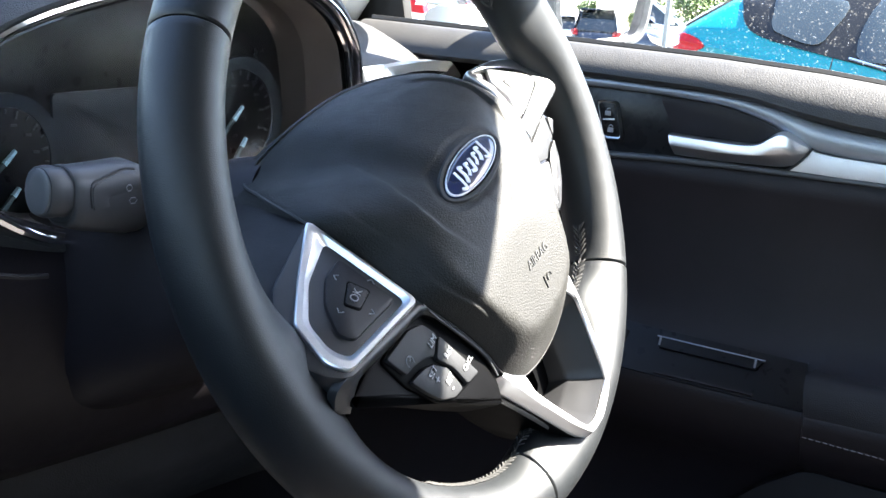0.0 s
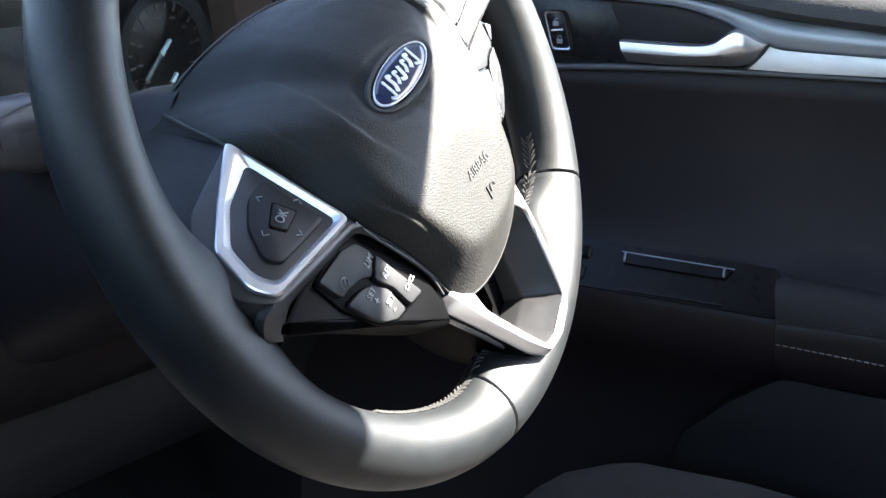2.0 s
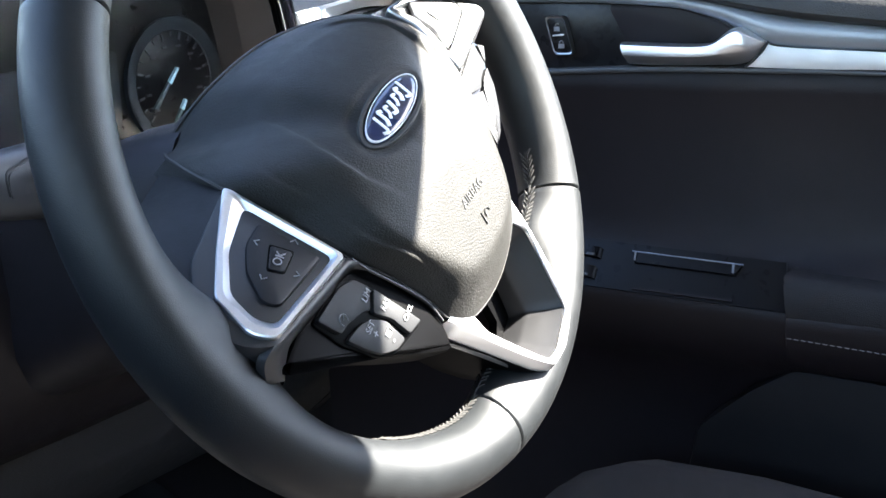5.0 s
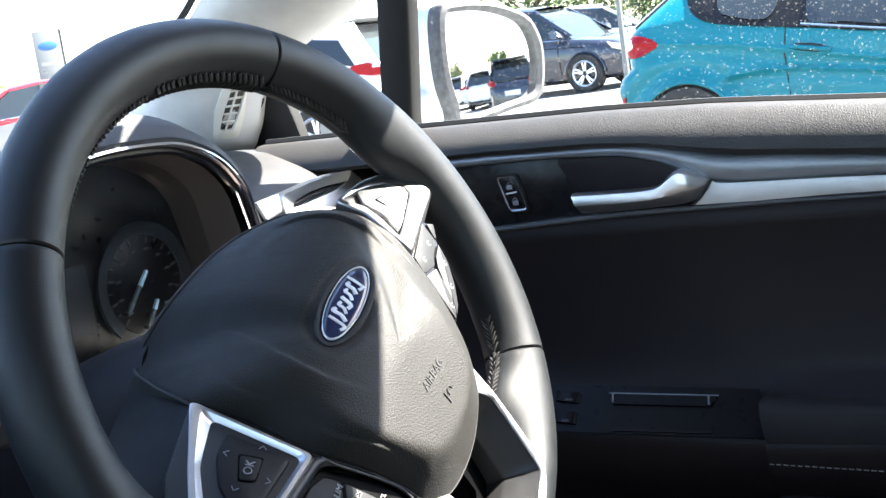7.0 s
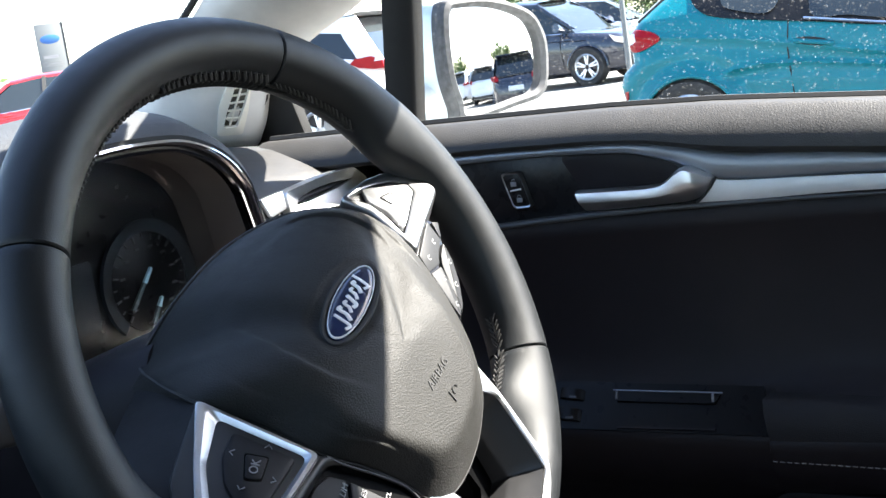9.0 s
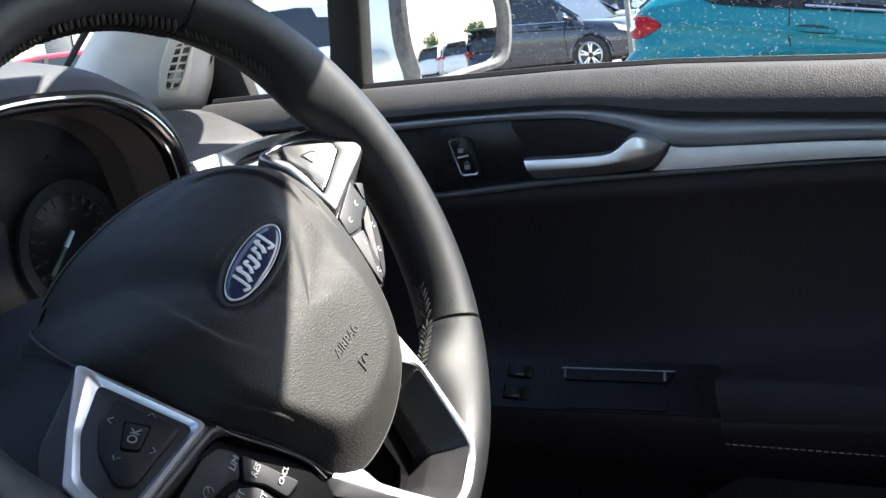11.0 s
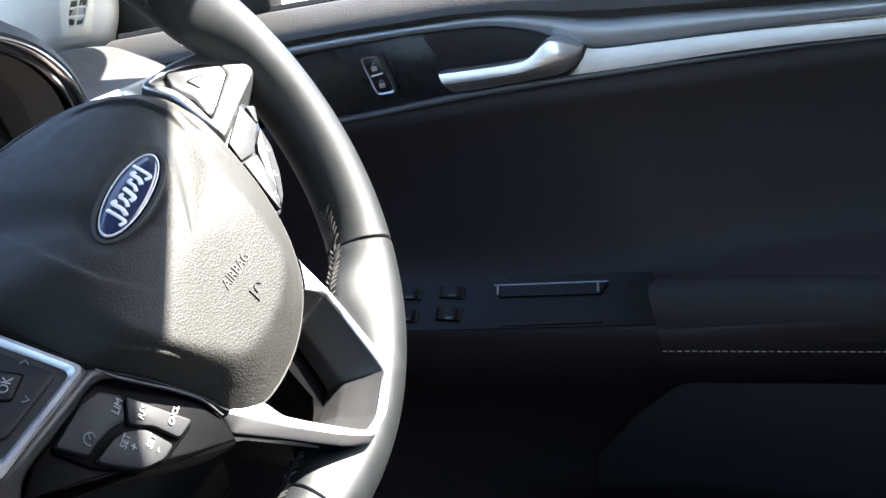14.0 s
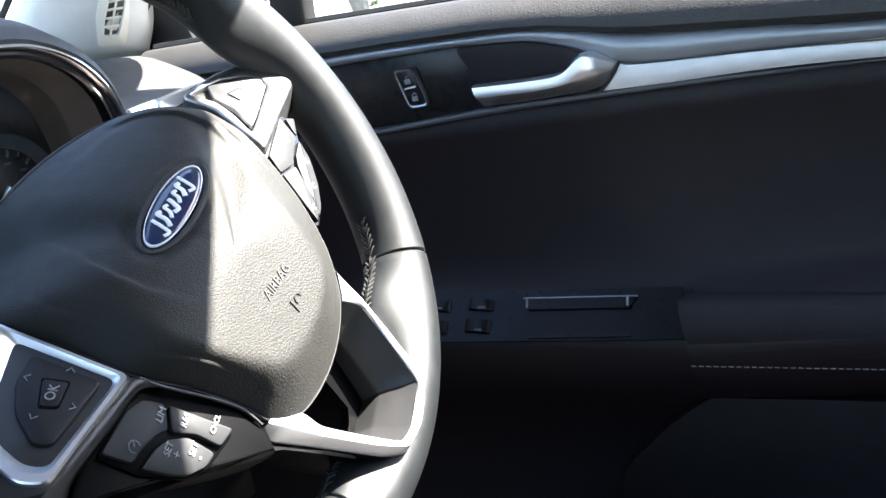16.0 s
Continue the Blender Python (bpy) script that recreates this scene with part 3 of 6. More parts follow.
    ok_key = part("ok_key", plate([oko + (p - oko) * 0.86 for p in okf], 0.003, 0.0006, placer(ml @ Matrix.Translation((0, 0, 0.0024)))), FIELD, field)
    part("key_groove", plate(okf, 0.002, 0.0003, placer(ml @ Matrix.Translation((0, 0, 0.0019)))), SHADE_BLACK, field)
    okc = flat(ml, [(-0.1035, -0.0052, 0.0112)])[0]
    lettering("OK", 0.0062, "ok_letters", GREY_MARK, ok_key, ml @ pose(okc.x, okc.y, 0.0027, 0, 0, 12))
    for p, rz in (((-0.1005, 0.0058, 0.003), 10), ((-0.0888, -0.0055, 0.0112), -75), ((-0.118, -0.0045, 0.0114), 95), ((-0.1063, -0.0140, 0.0182), 190)):
        c = flat(ml, [p])[0]
        mm = ml @ pose(c.x, c.y, 0.0022, 0, 0, rz)
        part("arrow_mark", tube([mm @ Vector(v) for v in ((-0.0018, -0.0011, 0), (0, 0.0011, 0), (0.0018, -0.0011, 0))], 0.00032, 4), GREY_MARK, field)

    # the side of the spoke that runs back to the column
    front = [(-0.0785, 0.0290, -0.0170), (-0.098, 0.0245, -0.0125), (-0.128, 0.0170, -0.0070), (-0.150, 0.008, 0.0)]
    back = [(-0.030, 0.0400, -0.0880), (-0.062, 0.040, -0.075), (-0.105, 0.038, -0.055), (-0.155, 0.030, -0.018)]
    f2, b2 = spline(front, 5), spline(back, 5)
    part("spoke_side", loft([[a.lerp(b, t) + Vector((0, 0.003 * math.sin(math.pi * t), 0)) for a, b in zip(f2, b2)] for t in (0, .2, .4, .6, .8, 1)] + [[b + Vector((0, -0.05, 0)) for b in b2]], closed=False), SOFT_SHADED, wheel)

    # lower left: key blade under the cover with cruise keys
    tilt = on_plane(Vector((0, 0, 0.0205)), (-0.03, 0.06, 1), (1, 0, 0))
    blade = [(-0.0770, -0.0268), (-0.0660, -0.0405), (-0.0560, -0.0615), (-0.0500, -0.0765), (-0.0490, -0.0880), (-0.0525, -0.0985), (-0.0580, -0.1010), (-0.0800, -0.0850), (-0.1080, -0.0620), (-0.1400, -0.0400), (-0.1445, -0.0365), (-0.1160, -0.0285), (-0.0905, -0.0262)]
    part("key_blade", plate([(p.x, p.y) for p in spline([(x, y, 0) for x, y in blade], 4, closed=True)], 0.020, 0.003, placer(tilt)), SHADE_BLACK, wheel)
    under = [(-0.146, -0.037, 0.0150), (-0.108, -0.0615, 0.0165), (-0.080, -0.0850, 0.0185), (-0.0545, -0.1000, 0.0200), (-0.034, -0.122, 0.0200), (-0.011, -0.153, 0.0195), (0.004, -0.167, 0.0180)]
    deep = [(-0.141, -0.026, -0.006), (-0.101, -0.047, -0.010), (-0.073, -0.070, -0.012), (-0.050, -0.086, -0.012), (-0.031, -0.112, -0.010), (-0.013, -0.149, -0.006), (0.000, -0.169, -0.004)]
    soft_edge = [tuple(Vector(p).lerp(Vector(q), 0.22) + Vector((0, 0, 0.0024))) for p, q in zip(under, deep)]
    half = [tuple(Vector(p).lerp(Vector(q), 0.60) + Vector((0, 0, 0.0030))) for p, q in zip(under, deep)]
    part("blade_back", loft([spline([(x + 0.004, y + 0.006, z - 0.002) for x, y, z in under], 4), spline(under, 4), spline(soft_edge, 4), spline(half, 4), spline(deep, 4), spline([(x, y + 0.012, z - 0.03) for x, y, z in deep], 4)], closed=False), SHADE_BLACK, wheel, "", 60)
    near = [(-0.1545, -0.0360, 0.0150), (-0.1545, -0.0275, 0.0205), (-0.1490, -0.0235, 0.0242), (-0.1281, -0.0228, 0.0252), (-0.1082, -0.0236, 0.0253), (-0.0930, -0.0246, 0.0253), (-0.0805, -0.0252, 0.0250), (-0.0770, -0.0272, 0.0245)]
    far = [(-0.1445, -0.0425, 0.0135), (-0.1405, -0.0350, 0.0180), (-0.1330, -0.0300, 0.0208), (-0.1150, -0.0300, 0.0224), (-0.1000, -0.0306, 0.0228), (-0.0890, -0.0303, 0.0230), (-0.0790, -0.0318, 0.0232), (-0.0715, -0.0385, 0.0236)]
    na, fa = spline(near, 6), spline(far, 6)
    down = Vector((0.0010, -0.0022, -0.0035))
    part("spoke_shell", loft([[p + Vector((0, 0.002, -0.004)) for p in na], na, [p.lerp(q, 0.35) + Vector((0, 0, 0.0016)) for p, q in zip(na, fa)], [p.lerp(q, 0.75) + Vector((0, 0, 0.0012)) for p, q in zip(na, fa)], fa], closed=False), HARD, wheel, "smooth dark grey housing beside the frame", 60)
    part("housing_wall", loft([fa, [q + down for q in fa], [q + down + Vector((0.001, 0, -0.022)) for q in fa]], closed=False), SHADE_BLACK, wheel, "", 60)
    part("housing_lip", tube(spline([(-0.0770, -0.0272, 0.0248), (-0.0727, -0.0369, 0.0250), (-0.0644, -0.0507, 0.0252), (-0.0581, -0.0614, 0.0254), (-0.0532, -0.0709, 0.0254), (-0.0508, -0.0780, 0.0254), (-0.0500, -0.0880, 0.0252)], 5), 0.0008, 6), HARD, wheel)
    keys = part("cruise_keys", plate(rounded([(-0.0830, -0.0325), (-0.0760, -0.0425), (-0.0630, -0.0750), (-0.0655, -0.0785), (-0.0880, -0.0770), (-0.0990, -0.0705), (-0.1120, -0.0520), (-0.1180, -0.0330), (-0.0915, -0.0295)], 0.003), 0.004, 0.001, placer(tilt @ Matrix.Translation((0, 0, 0.0015)))), SHADE_BLACK, wheel, "cruise control keys")
    top = placer(tilt @ Matrix.Translation((0, 0, 0.0042)))
    for cap in ([(-0.1163, -0.0332), (-0.0935, -0.0315), (-0.0832, -0.0346), (-0.0776, -0.0438), (-0.0868, -0.0515), (-0.0915, -0.0486), (-0.1030, -0.0464), (-0.1100, -0.0468)],
                [(-0.0767, -0.0454), (-0.0642, -0.0763), (-0.0756, -0.0757), (-0.0790, -0.0632), (-0.0864, -0.0534)],
                [(-0.1098, -0.0509), (-0.0979, -0.0513), (-0.0907, -0.0535), (-0.0828, -0.0610), (-0.0802, -0.0751), (-0.0884, -0.0749), (-0.0972, -0.0702), (-0.1028, -0.0632)]):
        part("key_cap", plate(rounded(cap, 0.0022), 0.003, 0.0008, top), KEY, keys)
    # letters on the sunlit side take a lighter tone, those in shade the grey
    for words, x, y, rz, size, mat in (("LIM", -0.0835, -0.0448, 14, 0.0050, GREY_MARK), ("RES", -0.0777, -0.0553, 12, 0.0046, GREY_MARK), ("CNCL", -0.0690, -0.0678, 12, 0.0037, KEY_LIT),
                                       ("SET", -0.0942, -0.0560, 12, 0.0046, GREY_MARK), ("+", -0.0938, -0.0607, 12, 0.0066, GREY_MARK), ("SET", -0.0862, -0.0655, 12, 0.0043, KEY_LIT), ("-", -0.0876, -0.0697, 12, 0.0066, KEY_LIT)):
        lettering(words, size, "key_letters", mat, keys, tilt @ pose(x, y, 0.0046, 0, 0, rz))
    mm = tilt @ Matrix.Translation((-0.1040, -0.0430, 0.0046))
    bm = tube([mm @ Vector((0.0028 * math.cos(q), 0.0028 * math.sin(q), 0)) for q in (radians(-40 + 26 * i) for i in range(11))], 0.0003, 4)
    tube([mm @ Vector(v) for v in ((0, 0, 0), (0.0016, 0.0018, 0))], 0.0003, 4, bm=bm)
    part("speed_mark", bm, GREY_MARK, keys)

    # right spoke: the same tilted silver frame and field, seen edge on
    mr = on_plane(Vector((0.1, 0, 0.0072)), (-0.0195, 0.607, 0.795), (1, 0, 0))
    outer = [(0.1095, 0.0330, -0.0175), (0.1370, 0.0285, -0.0136), (0.1500, 0.0230, -0.0092), (0.1590, 0.0165, -0.0040), (0.1610, 0.0068, 0.0035), (0.1545, -0.0050, 0.0122), (0.1240, -0.0088, 0.0145), (0.0915, -0.0135, 0.0175), (0.0985, 0.0000, 0.0070), (0.1085, 0.0165, -0.0052)]
    inner = [(0.1131, 0.0302, -0.0155), (0.1258, 0.0270, -0.0128), (0.1354, 0.0228, -0.0094), (0.1437, 0.0166, -0.0044), (0.1473, 0.0086, 0.0018), (0.1426, 0.0040, 0.0052), (0.1133, -0.0020, 0.0090), (0.1003, -0.0042, 0.0104), (0.1098, 0.0080, 0.0013), (0.1152, 0.0188, -0.0068)]
    fo, fi = rounded(flat(mr, outer), 0.004), rounded(flat(mr, inner), 0.0025)
    mixed = lambda k: [q.lerp(p, k) for p, q in zip(fi, fo)]
    bm = loft([[mr @ Vector((p.x, p.y, z)) for p in ring_] for ring_, z in ((fo, -0.024), (fo, -0.0034), (mixed(0.04), -0.0016), (mixed(0.12), -0.0005), (mixed(0.25), 0.0), (mixed(0.88), 0.0), (fi, -0.0005), (fi, -0.0055))], closed=True, caps=False)
    part("switch_frame", bm, PANEL, wheel, "bright satin silver frame", smooth=50)
    part("spoke_core", plate(mixed(0.02), 0.016, 0.001, placer(mr @ Matrix.Translation((0, 0, -0.0040)))), HARD, wheel)
    pad_field = [(0.1255, 0.0264, -0.0124), (0.1176, 0.0205, -0.0080), (0.1166, 0.0172, -0.0056), (0.1147, 0.0097, 0.0002), (0.1061, -0.0023, 0.0091), (0.1133, -0.0013, 0.0086), (0.1420, 0.0046, 0.0048), (0.1463, 0.0088, 0.0017), (0.1430, 0.0160, -0.0042), (0.1350, 0.0220, -0.0090)]
    fld = part("switch_field", plate(rounded(flat(mr, pad_field), 0.0012), 0.0030, 0.0006, placer(mr @ Matrix.Translation((0, 0, -0.0003)))), PANEL, wheel, "silver pad with one key")
    tr = rounded(flat(mr, [(0.1240, 0.0167, -0.0050), (0.1326, 0.0140, -0.0027), (0.1324, 0.0106, -0.0001), (0.1222, 0.0092, 0.0006)]), 0.0012)
    tc_ = sum((Vector(q) for q in tr), Vector((0, 0))) / len(tr)
    part("key_outline", frame_plate(tr, [Vector(p) * 0.84 + tc_ * 0.16 for p in tr], 0.001, placer(mr @ Matrix.Translation((0, 0, 0.0001)))), GLOSS, fld)
    part("centre_key", plate([Vector(p) * 0.82 + tc_ * 0.18 for p in tr], 0.001, 0.0003, placer(mr @ Matrix.Translation((0, 0, 0.0003)))), PANEL, fld)
    kt = on_plane(Vector((0, 0, 0.0150)), (0.03, 0.08, 1), (1, 0, 0))
    kp = placer(kt @ Matrix.Translation((0, 0, -0.0024)))
    rk = part("phone_keys", plate(rounded([(0.0910, -0.0150), (0.1270, -0.0100), (0.1330, -0.0180), (0.1225, -0.0285), (0.1165, -0.0395), (0.1050, -0.0510), (0.0930, -0.0592), (0.0815, -0.0640), (0.0790, -0.0560)], 0.003), 0.018, 0.001, kp), GLOSS, wheel, "telephone and voice keys")
    kq = placer(kt)
    for poly in ([(0.1234, -0.0112), (0.1208, -0.0250), (0.1090, -0.0285), (0.1030, -0.0322), (0.0905, -0.0292), (0.0940, -0.0186)], [(0.1205, -0.0272), (0.1152, -0.0382), (0.1045, -0.0494), (0.0927, -0.0577), (0.0850, -0.0605), (0.1042, -0.0343), (0.1098, -0.0303)],
                 [(0.0905, -0.0308), (0.1024, -0.0338), (0.0925, -0.0550), (0.0822, -0.0612), (0.0845, -0.0515)], [(0.1262, -0.0138), (0.1312, -0.0176), (0.1226, -0.0246), (0.1222, -0.0230)]):
        part("key_cap", plate(rounded(poly, 0.0012), 0.003, 0.0005, kq), KEY, rk)
    for x, y in ((0.1140, -0.0215), (0.1000, -0.0245), (0.1120, -0.0370), (0.1010, -0.0480), (0.0965, -0.0390), (0.0885, -0.0545)):
        mk = kt @ pose(x, y, 0.0001, 0, 0, 20)
        arc = [mk @ Vector((0.0016 * math.cos(q), 0.0012 * math.sin(q), 0)) for q in (math.pi * (0.1 + 0.2 * i) for i in range(8))]
        part("key_mark", tube(arc, 0.00022, 4, up=(0, 0, 1), ry=0.00012), KEY_LIT, rk)

    # lower spoke: a silver bracket round an opening, with walls that run back
    bo = [(-0.0500, -0.0900), (-0.0500, -0.0985), (-0.0325, -0.1222), (-0.0085, -0.1560), (0.0040, -0.1680), (0.0280, -0.1695), (0.0460, -0.1645), (0.0552, -0.1575), (0.0580, -0.1465), (0.0622, -0.1270), (0.0660, -0.1030), (0.0725, -0.0800)]
    bi = [(-0.0440, -0.0900), (-0.0268, -0.1035), (-0.0260, -0.1150), (-0.0128, -0.1357), (0.0040, -0.1605), (0.0170, -0.1622), (0.0330, -0.1590), (0.0465, -0.1560), (0.0490, -0.1500), (0.0541, -0.1308), (0.0606, -0.1065), (0.0525, -0.0955)]

    def soften(pts):
        """Straight runs with rounded corners."""
        pts = [Vector(p) for p in pts]
        pts = [pts[0]] + [q for u, v in zip(pts, pts[1:]) for q in (u.lerp(v, 0.12), u.lerp(v, 0.88))] + [pts[-1]]
        for _ in range(2):
            pts = [pts[0]] + [q for u, v in zip(pts, pts[1:]) for q in (u.lerp(v, 0.25), u.lerp(v, 0.75))] + [pts[-1]]
        return pts
    so, si = soften(bo), soften(bi)
    slant = lambda p, z: Vector((p.x, p.y, 0.0175 - 0.080 * p.x - 0.054 * p.y + z))
    bm = loft([[slant(p, z) for p in ring_] for ring_, z in ((so, -0.014), (so, -0.0060), ([u.lerp(v, 0.06) for u, v in zip(so, si)], -0.0046), ([u.lerp(v, 0.36) for u, v in zip(so, si)], -0.0004), ([u.lerp(v, 0.42) for u, v in zip(so, si)], 0.0), ([u.lerp(v, 0.88) for u, v in zip(so, si)], 0.0), (si, -0.0010), (si, -0.0035))], closed=False)
    part("spoke_bracket", bm, SILVER, wheel, "satin silver bracket of the lower spoke", smooth=35)
    core_ = Vector((0.010, -0.122))
    tunnel = [([core_ + (p - core_) * k for p in si], z) for k, z in ((0.995, -0.002), (0.90, -0.010), (0.76, -0.019), (0.74, -0.022), (0.72, -0.045))]
    part("spoke_wall", loft([[slant(p, z) for p in ring_] for ring_, z in tunnel], closed=False), HARD, wheel)
    back_ = [(-0.020, -0.100), (-0.018, -0.118), (0.004, -0.152), (0.013, -0.156), (0.028, -0.152), (0.040, -0.146), (0.044, -0.122), (0.049, -0.103), (0.043, -0.090), (0.0, -0.085)]
    ob_ = [Vector(p) for p in back_]
    part("spoke_back", frame_plate([(p.x * 1.12, p.y * 1.03) for p in ob_], [(p.x * 0.55 + 0.004, p.y * 0.72 - 0.036) for p in ob_], 0.006, placer(Matrix.Translation((0, 0, -0.010)))), SHADE_BLACK, wheel)

    # boss behind the cover
    bz = [(-0.004, 0.92), (-0.05, 0.80), (-0.095, 0.62), (-0.12, 0.5)]
    part("boss", loft([[Vector((e.x * k, mid.y + (e.y - mid.y) * k, min(z, e.z - 0.01))) for e in loop] for z, k in bz]), HARD, wheel)
    return wheel


steering_wheel = build_wheel()


# driver's door: y ahead, z up; its face runs slightly outwards to the rear


def door_x(y):
    return 0.724 - 0.18 * max(y, -0.32) - 0.04 * min(y + 0.32, 0)


def door_at(y, z, out=0.0):
    """A point of the door's face; out: metres towards the driver."""
    return Vector((door_x(y) - out, y, z))


def strip(upper, lower, out, depth=0.006, crown=0.002, steps=4, bm=None):
    """A band between two lines of (y, z) on the door, crowned across."""
    a, b = spline([(y, z, 0) for y, z in upper], steps), spline([(y, z, 0) for y, z in lower], steps)
    n = min(len(a), len(b))
    rings = []
    for t, o in ((0, -depth), (0, 0), (0.15, crown * 0.7), (0.5, crown), (0.85, crown * 0.7), (1, 0), (1, -depth)):
        rings.append([door_at(*p.lerp(q, t).xy, out + o) for p, q in zip(a[:n], b[:n])])
    return loft(rings, closed=False, bm=bm)


def door_plate(poly, out, depth=0.004, bevel=0.0008, bm=None):
    return plate([(-p[0], p[1]) for p in poly], depth, bevel, lambda x, y, z: door_at(-x, y, out + z), bm=bm)


def line_at(pts, y):
    """The height at y of a falling list of (y, z)."""
    for (y0, z0), (y1, z1) in zip(pts, pts[1:]):
        if y >= y1:
            return z0 + (z1 - z0) * (y - y0) / (y1 - y0)
    return pts[-1][1]


def belt(y):
    """The height of the window's lower edge."""
    return line_at([(0.60, 0.964), (0.30, 0.962), (0.16, 0.960), (0.0, 0.9565), (-0.0846, 0.952), (-0.2235, 0.9385), (-0.5, 0.918), (-1.2, 0.885)], y)


def build_door():
    door = thing("car_door", "black soft-trimmed driver's door with silver pull handle, closed", "car door", Matrix.Translation((0, 0, 0)))
    ys = [0.30, 0.24, 0.2, 0.16, 0.12, 0.08, 0.04, 0.0, -0.04, -0.08, -0.1135, -0.1165, -0.16, -0.20, -0.26, -0.32, -0.45, -0.65, -0.9, -1.1]
    # padded top under the glass
    up = [(0.30, 0.935), (0.175, 0.9345), (0.137, 0.9347), (0.086, 0.9345), (0.033, 0.9328), (-0.0134, 0.9315), (-0.0415, 0.9278), (-0.0648, 0.923), (-0.0952, 0.9159), (-0.1365, 0.9124), (-0.1905, 0.9068), (-0.2808, 0.898), (-0.5, 0.886), (-0.9, 0.872), (-1.2, 0.86)]
    rings = []
    for t, o in ((-0.02, -0.036), (0.0, -0.013), (0.05, -0.0095), (0.15, -0.005), (0.30, 0.0005), (0.50, 0.006), (0.70, 0.0095), (0.86, 0.0105), (0.95, 0.0085), (1.02, 0.002), (1.04, -0.010)):
        rings.append([door_at(y, belt(y) + (line_at(up, y) - belt(y)) * t, o) for y in ys])
    part("door_top", loft(rings, closed=False), BELT, door, "grained black padded door top")
    # blue-grey satin band that sweeps round the handle bowl
    up = up[1:-1]
    lo = [(0.175, 0.9265), (0.139, 0.9266), (0.088, 0.9265), (0.0346, 0.9258), (-0.0118, 0.9231), (-0.0319, 0.9196), (-0.0565, 0.9115), (-0.0800, 0.8985), (-0.1148, 0.8934), (-0.1885, 0.8913), (-0.2797, 0.8862), (-0.5, 0.874), (-0.9, 0.858)]
    part("trim_band", strip(up, lo, 0.001, 0.012, 0.0035), SATIN, door, "satin dark grey trim band", smooth=60)
    # gloss bowl panel with lock switch and handle
    bowl = [(0.175, 0.928), (0.088, 0.928), (0.0346, 0.927), (-0.0118, 0.9245), (-0.0319, 0.921), (-0.0565, 0.913), (-0.080, 0.900), (-0.0900, 0.893), (-0.078, 0.8775), (0.008, 0.8775), (0.1015, 0.873), (0.175, 0.869)]
    part("handle_panel", door_plate(bowl, -0.004, 0.006), DOOR_GLOSS, door, "gloss black panel")
    scoop = [(0.034, 0.9245), (-0.0118, 0.9225), (-0.030, 0.919), (-0.052, 0.911), (-0.060, 0.905), (-0.050, 0.895), (-0.036, 0.891), (0.016, 0.891)]
    part("handle_bowl", door_plate(rounded(scoop, 0.006), -0.003, 0.0012, 0.0006), SOFT, door)
    # pull handle
    top = [(0.0185, 0.8975), (-0.010, 0.8968), (-0.0397, 0.8966), (-0.0511, 0.8992), (-0.0600, 0.9062), (-0.0671, 0.9088), (-0.0769, 0.9040), (-0.0855, 0.8980)]
    bot = [(0.0135, 0.8812), (-0.010, 0.8806), (-0.0350, 0.8810), (-0.0533, 0.8815), (-0.0640, 0.8820), (-0.0710, 0.8832), (-0.0775, 0.8862), (-0.0830, 0.8920)]
    a, b = spline([(y, z, 0) for y, z in top], 4), spline([(y, z, 0) for y, z in bot], 4)
    rings = []
    for t, o in ((0.0, 0.002), (0.0, 0.011), (0.10, 0.0155), (0.40, 0.017), (0.55, 0.0165), (0.65, 0.0145), (0.92, 0.010), (1.0, 0.006), (1.0, 0.001)):
        rings.append([door_at(*p.lerp(q, t).xy, o * (0.72 + 0.28 * math.sin(math.pi * min(i / 20, 1) / 2)) * (1 - 0.75 * max(0, (i - 21) / 7) ** 1.4)) for i, (p, q) in enumerate(zip(a, b))])
    rings = [[r[i] for r in rings] for i in range(len(rings[0]))]
    part("door_handle", loft(rings), SILVER, door, "satin silver pull handle", smooth=32)
    part("silver_strip", strip([(-0.0870, 0.8970), (-0.1012, 0.8942), (-0.1897, 0.8906), (-0.2803, 0.8846), (-0.5, 0.872), (-0.9, 0.856)], [(-0.0715, 0.8802), (-0.1143, 0.8793), (-0.1882, 0.8791), (-0.2794, 0.8749), (-0.5, 0.862), (-0.9, 0.846)], 0.004, 0.010, 0.0006), STRIP, door, "brushed silver trim strip")
    part("trim_line", strip([(0.150, 0.8730), (0.1015, 0.8750), (0.0072, 0.8795), (-0.0713, 0.8797), (-0.1517, 0.8787), (-0.2793, 0.8742), (-0.5, 0.8615), (-0.9, 0.8455)], [(0.150, 0.8690), (0.1030, 0.8705), (0.009, 0.8745), (-0.0715, 0.8755), (-0.170, 0.8750), (-0.279, 0.8720), (-0.5, 0.858), (-0.9, 0.842)], 0.003, 0.010, 0.002), TRIM, door, "thin dark grey trim line", smooth=60)
    part("handle_gap", tube([door_at(y, z, o) for y, z, o in ((-0.0868, 0.8985, 0.0052), (-0.0835, 0.8925, 0.0056), (-0.0775, 0.8855, 0.0056), (-0.0712, 0.8800, 0.0052))], 0.0011, 6), RUBBER, door, "dark gap behind the handle")
    # lock switch
    def ring(poly, k):
        c = sum((Vector(p) for p in poly), Vector((0, 0))) / len(poly)
        return [c + (Vector(p) - c) * k for p in poly]
    lk = rounded([(0.0815, 0.9165), (0.0655, 0.9168), (0.0580, 0.8868), (0.0735, 0.8866)], 0.004, 5)
    sw = part("lock_switch", door_plate(ring(lk, 0.96), 0.001, 0.004), DOOR_GLOSS, door, "central locking switch")
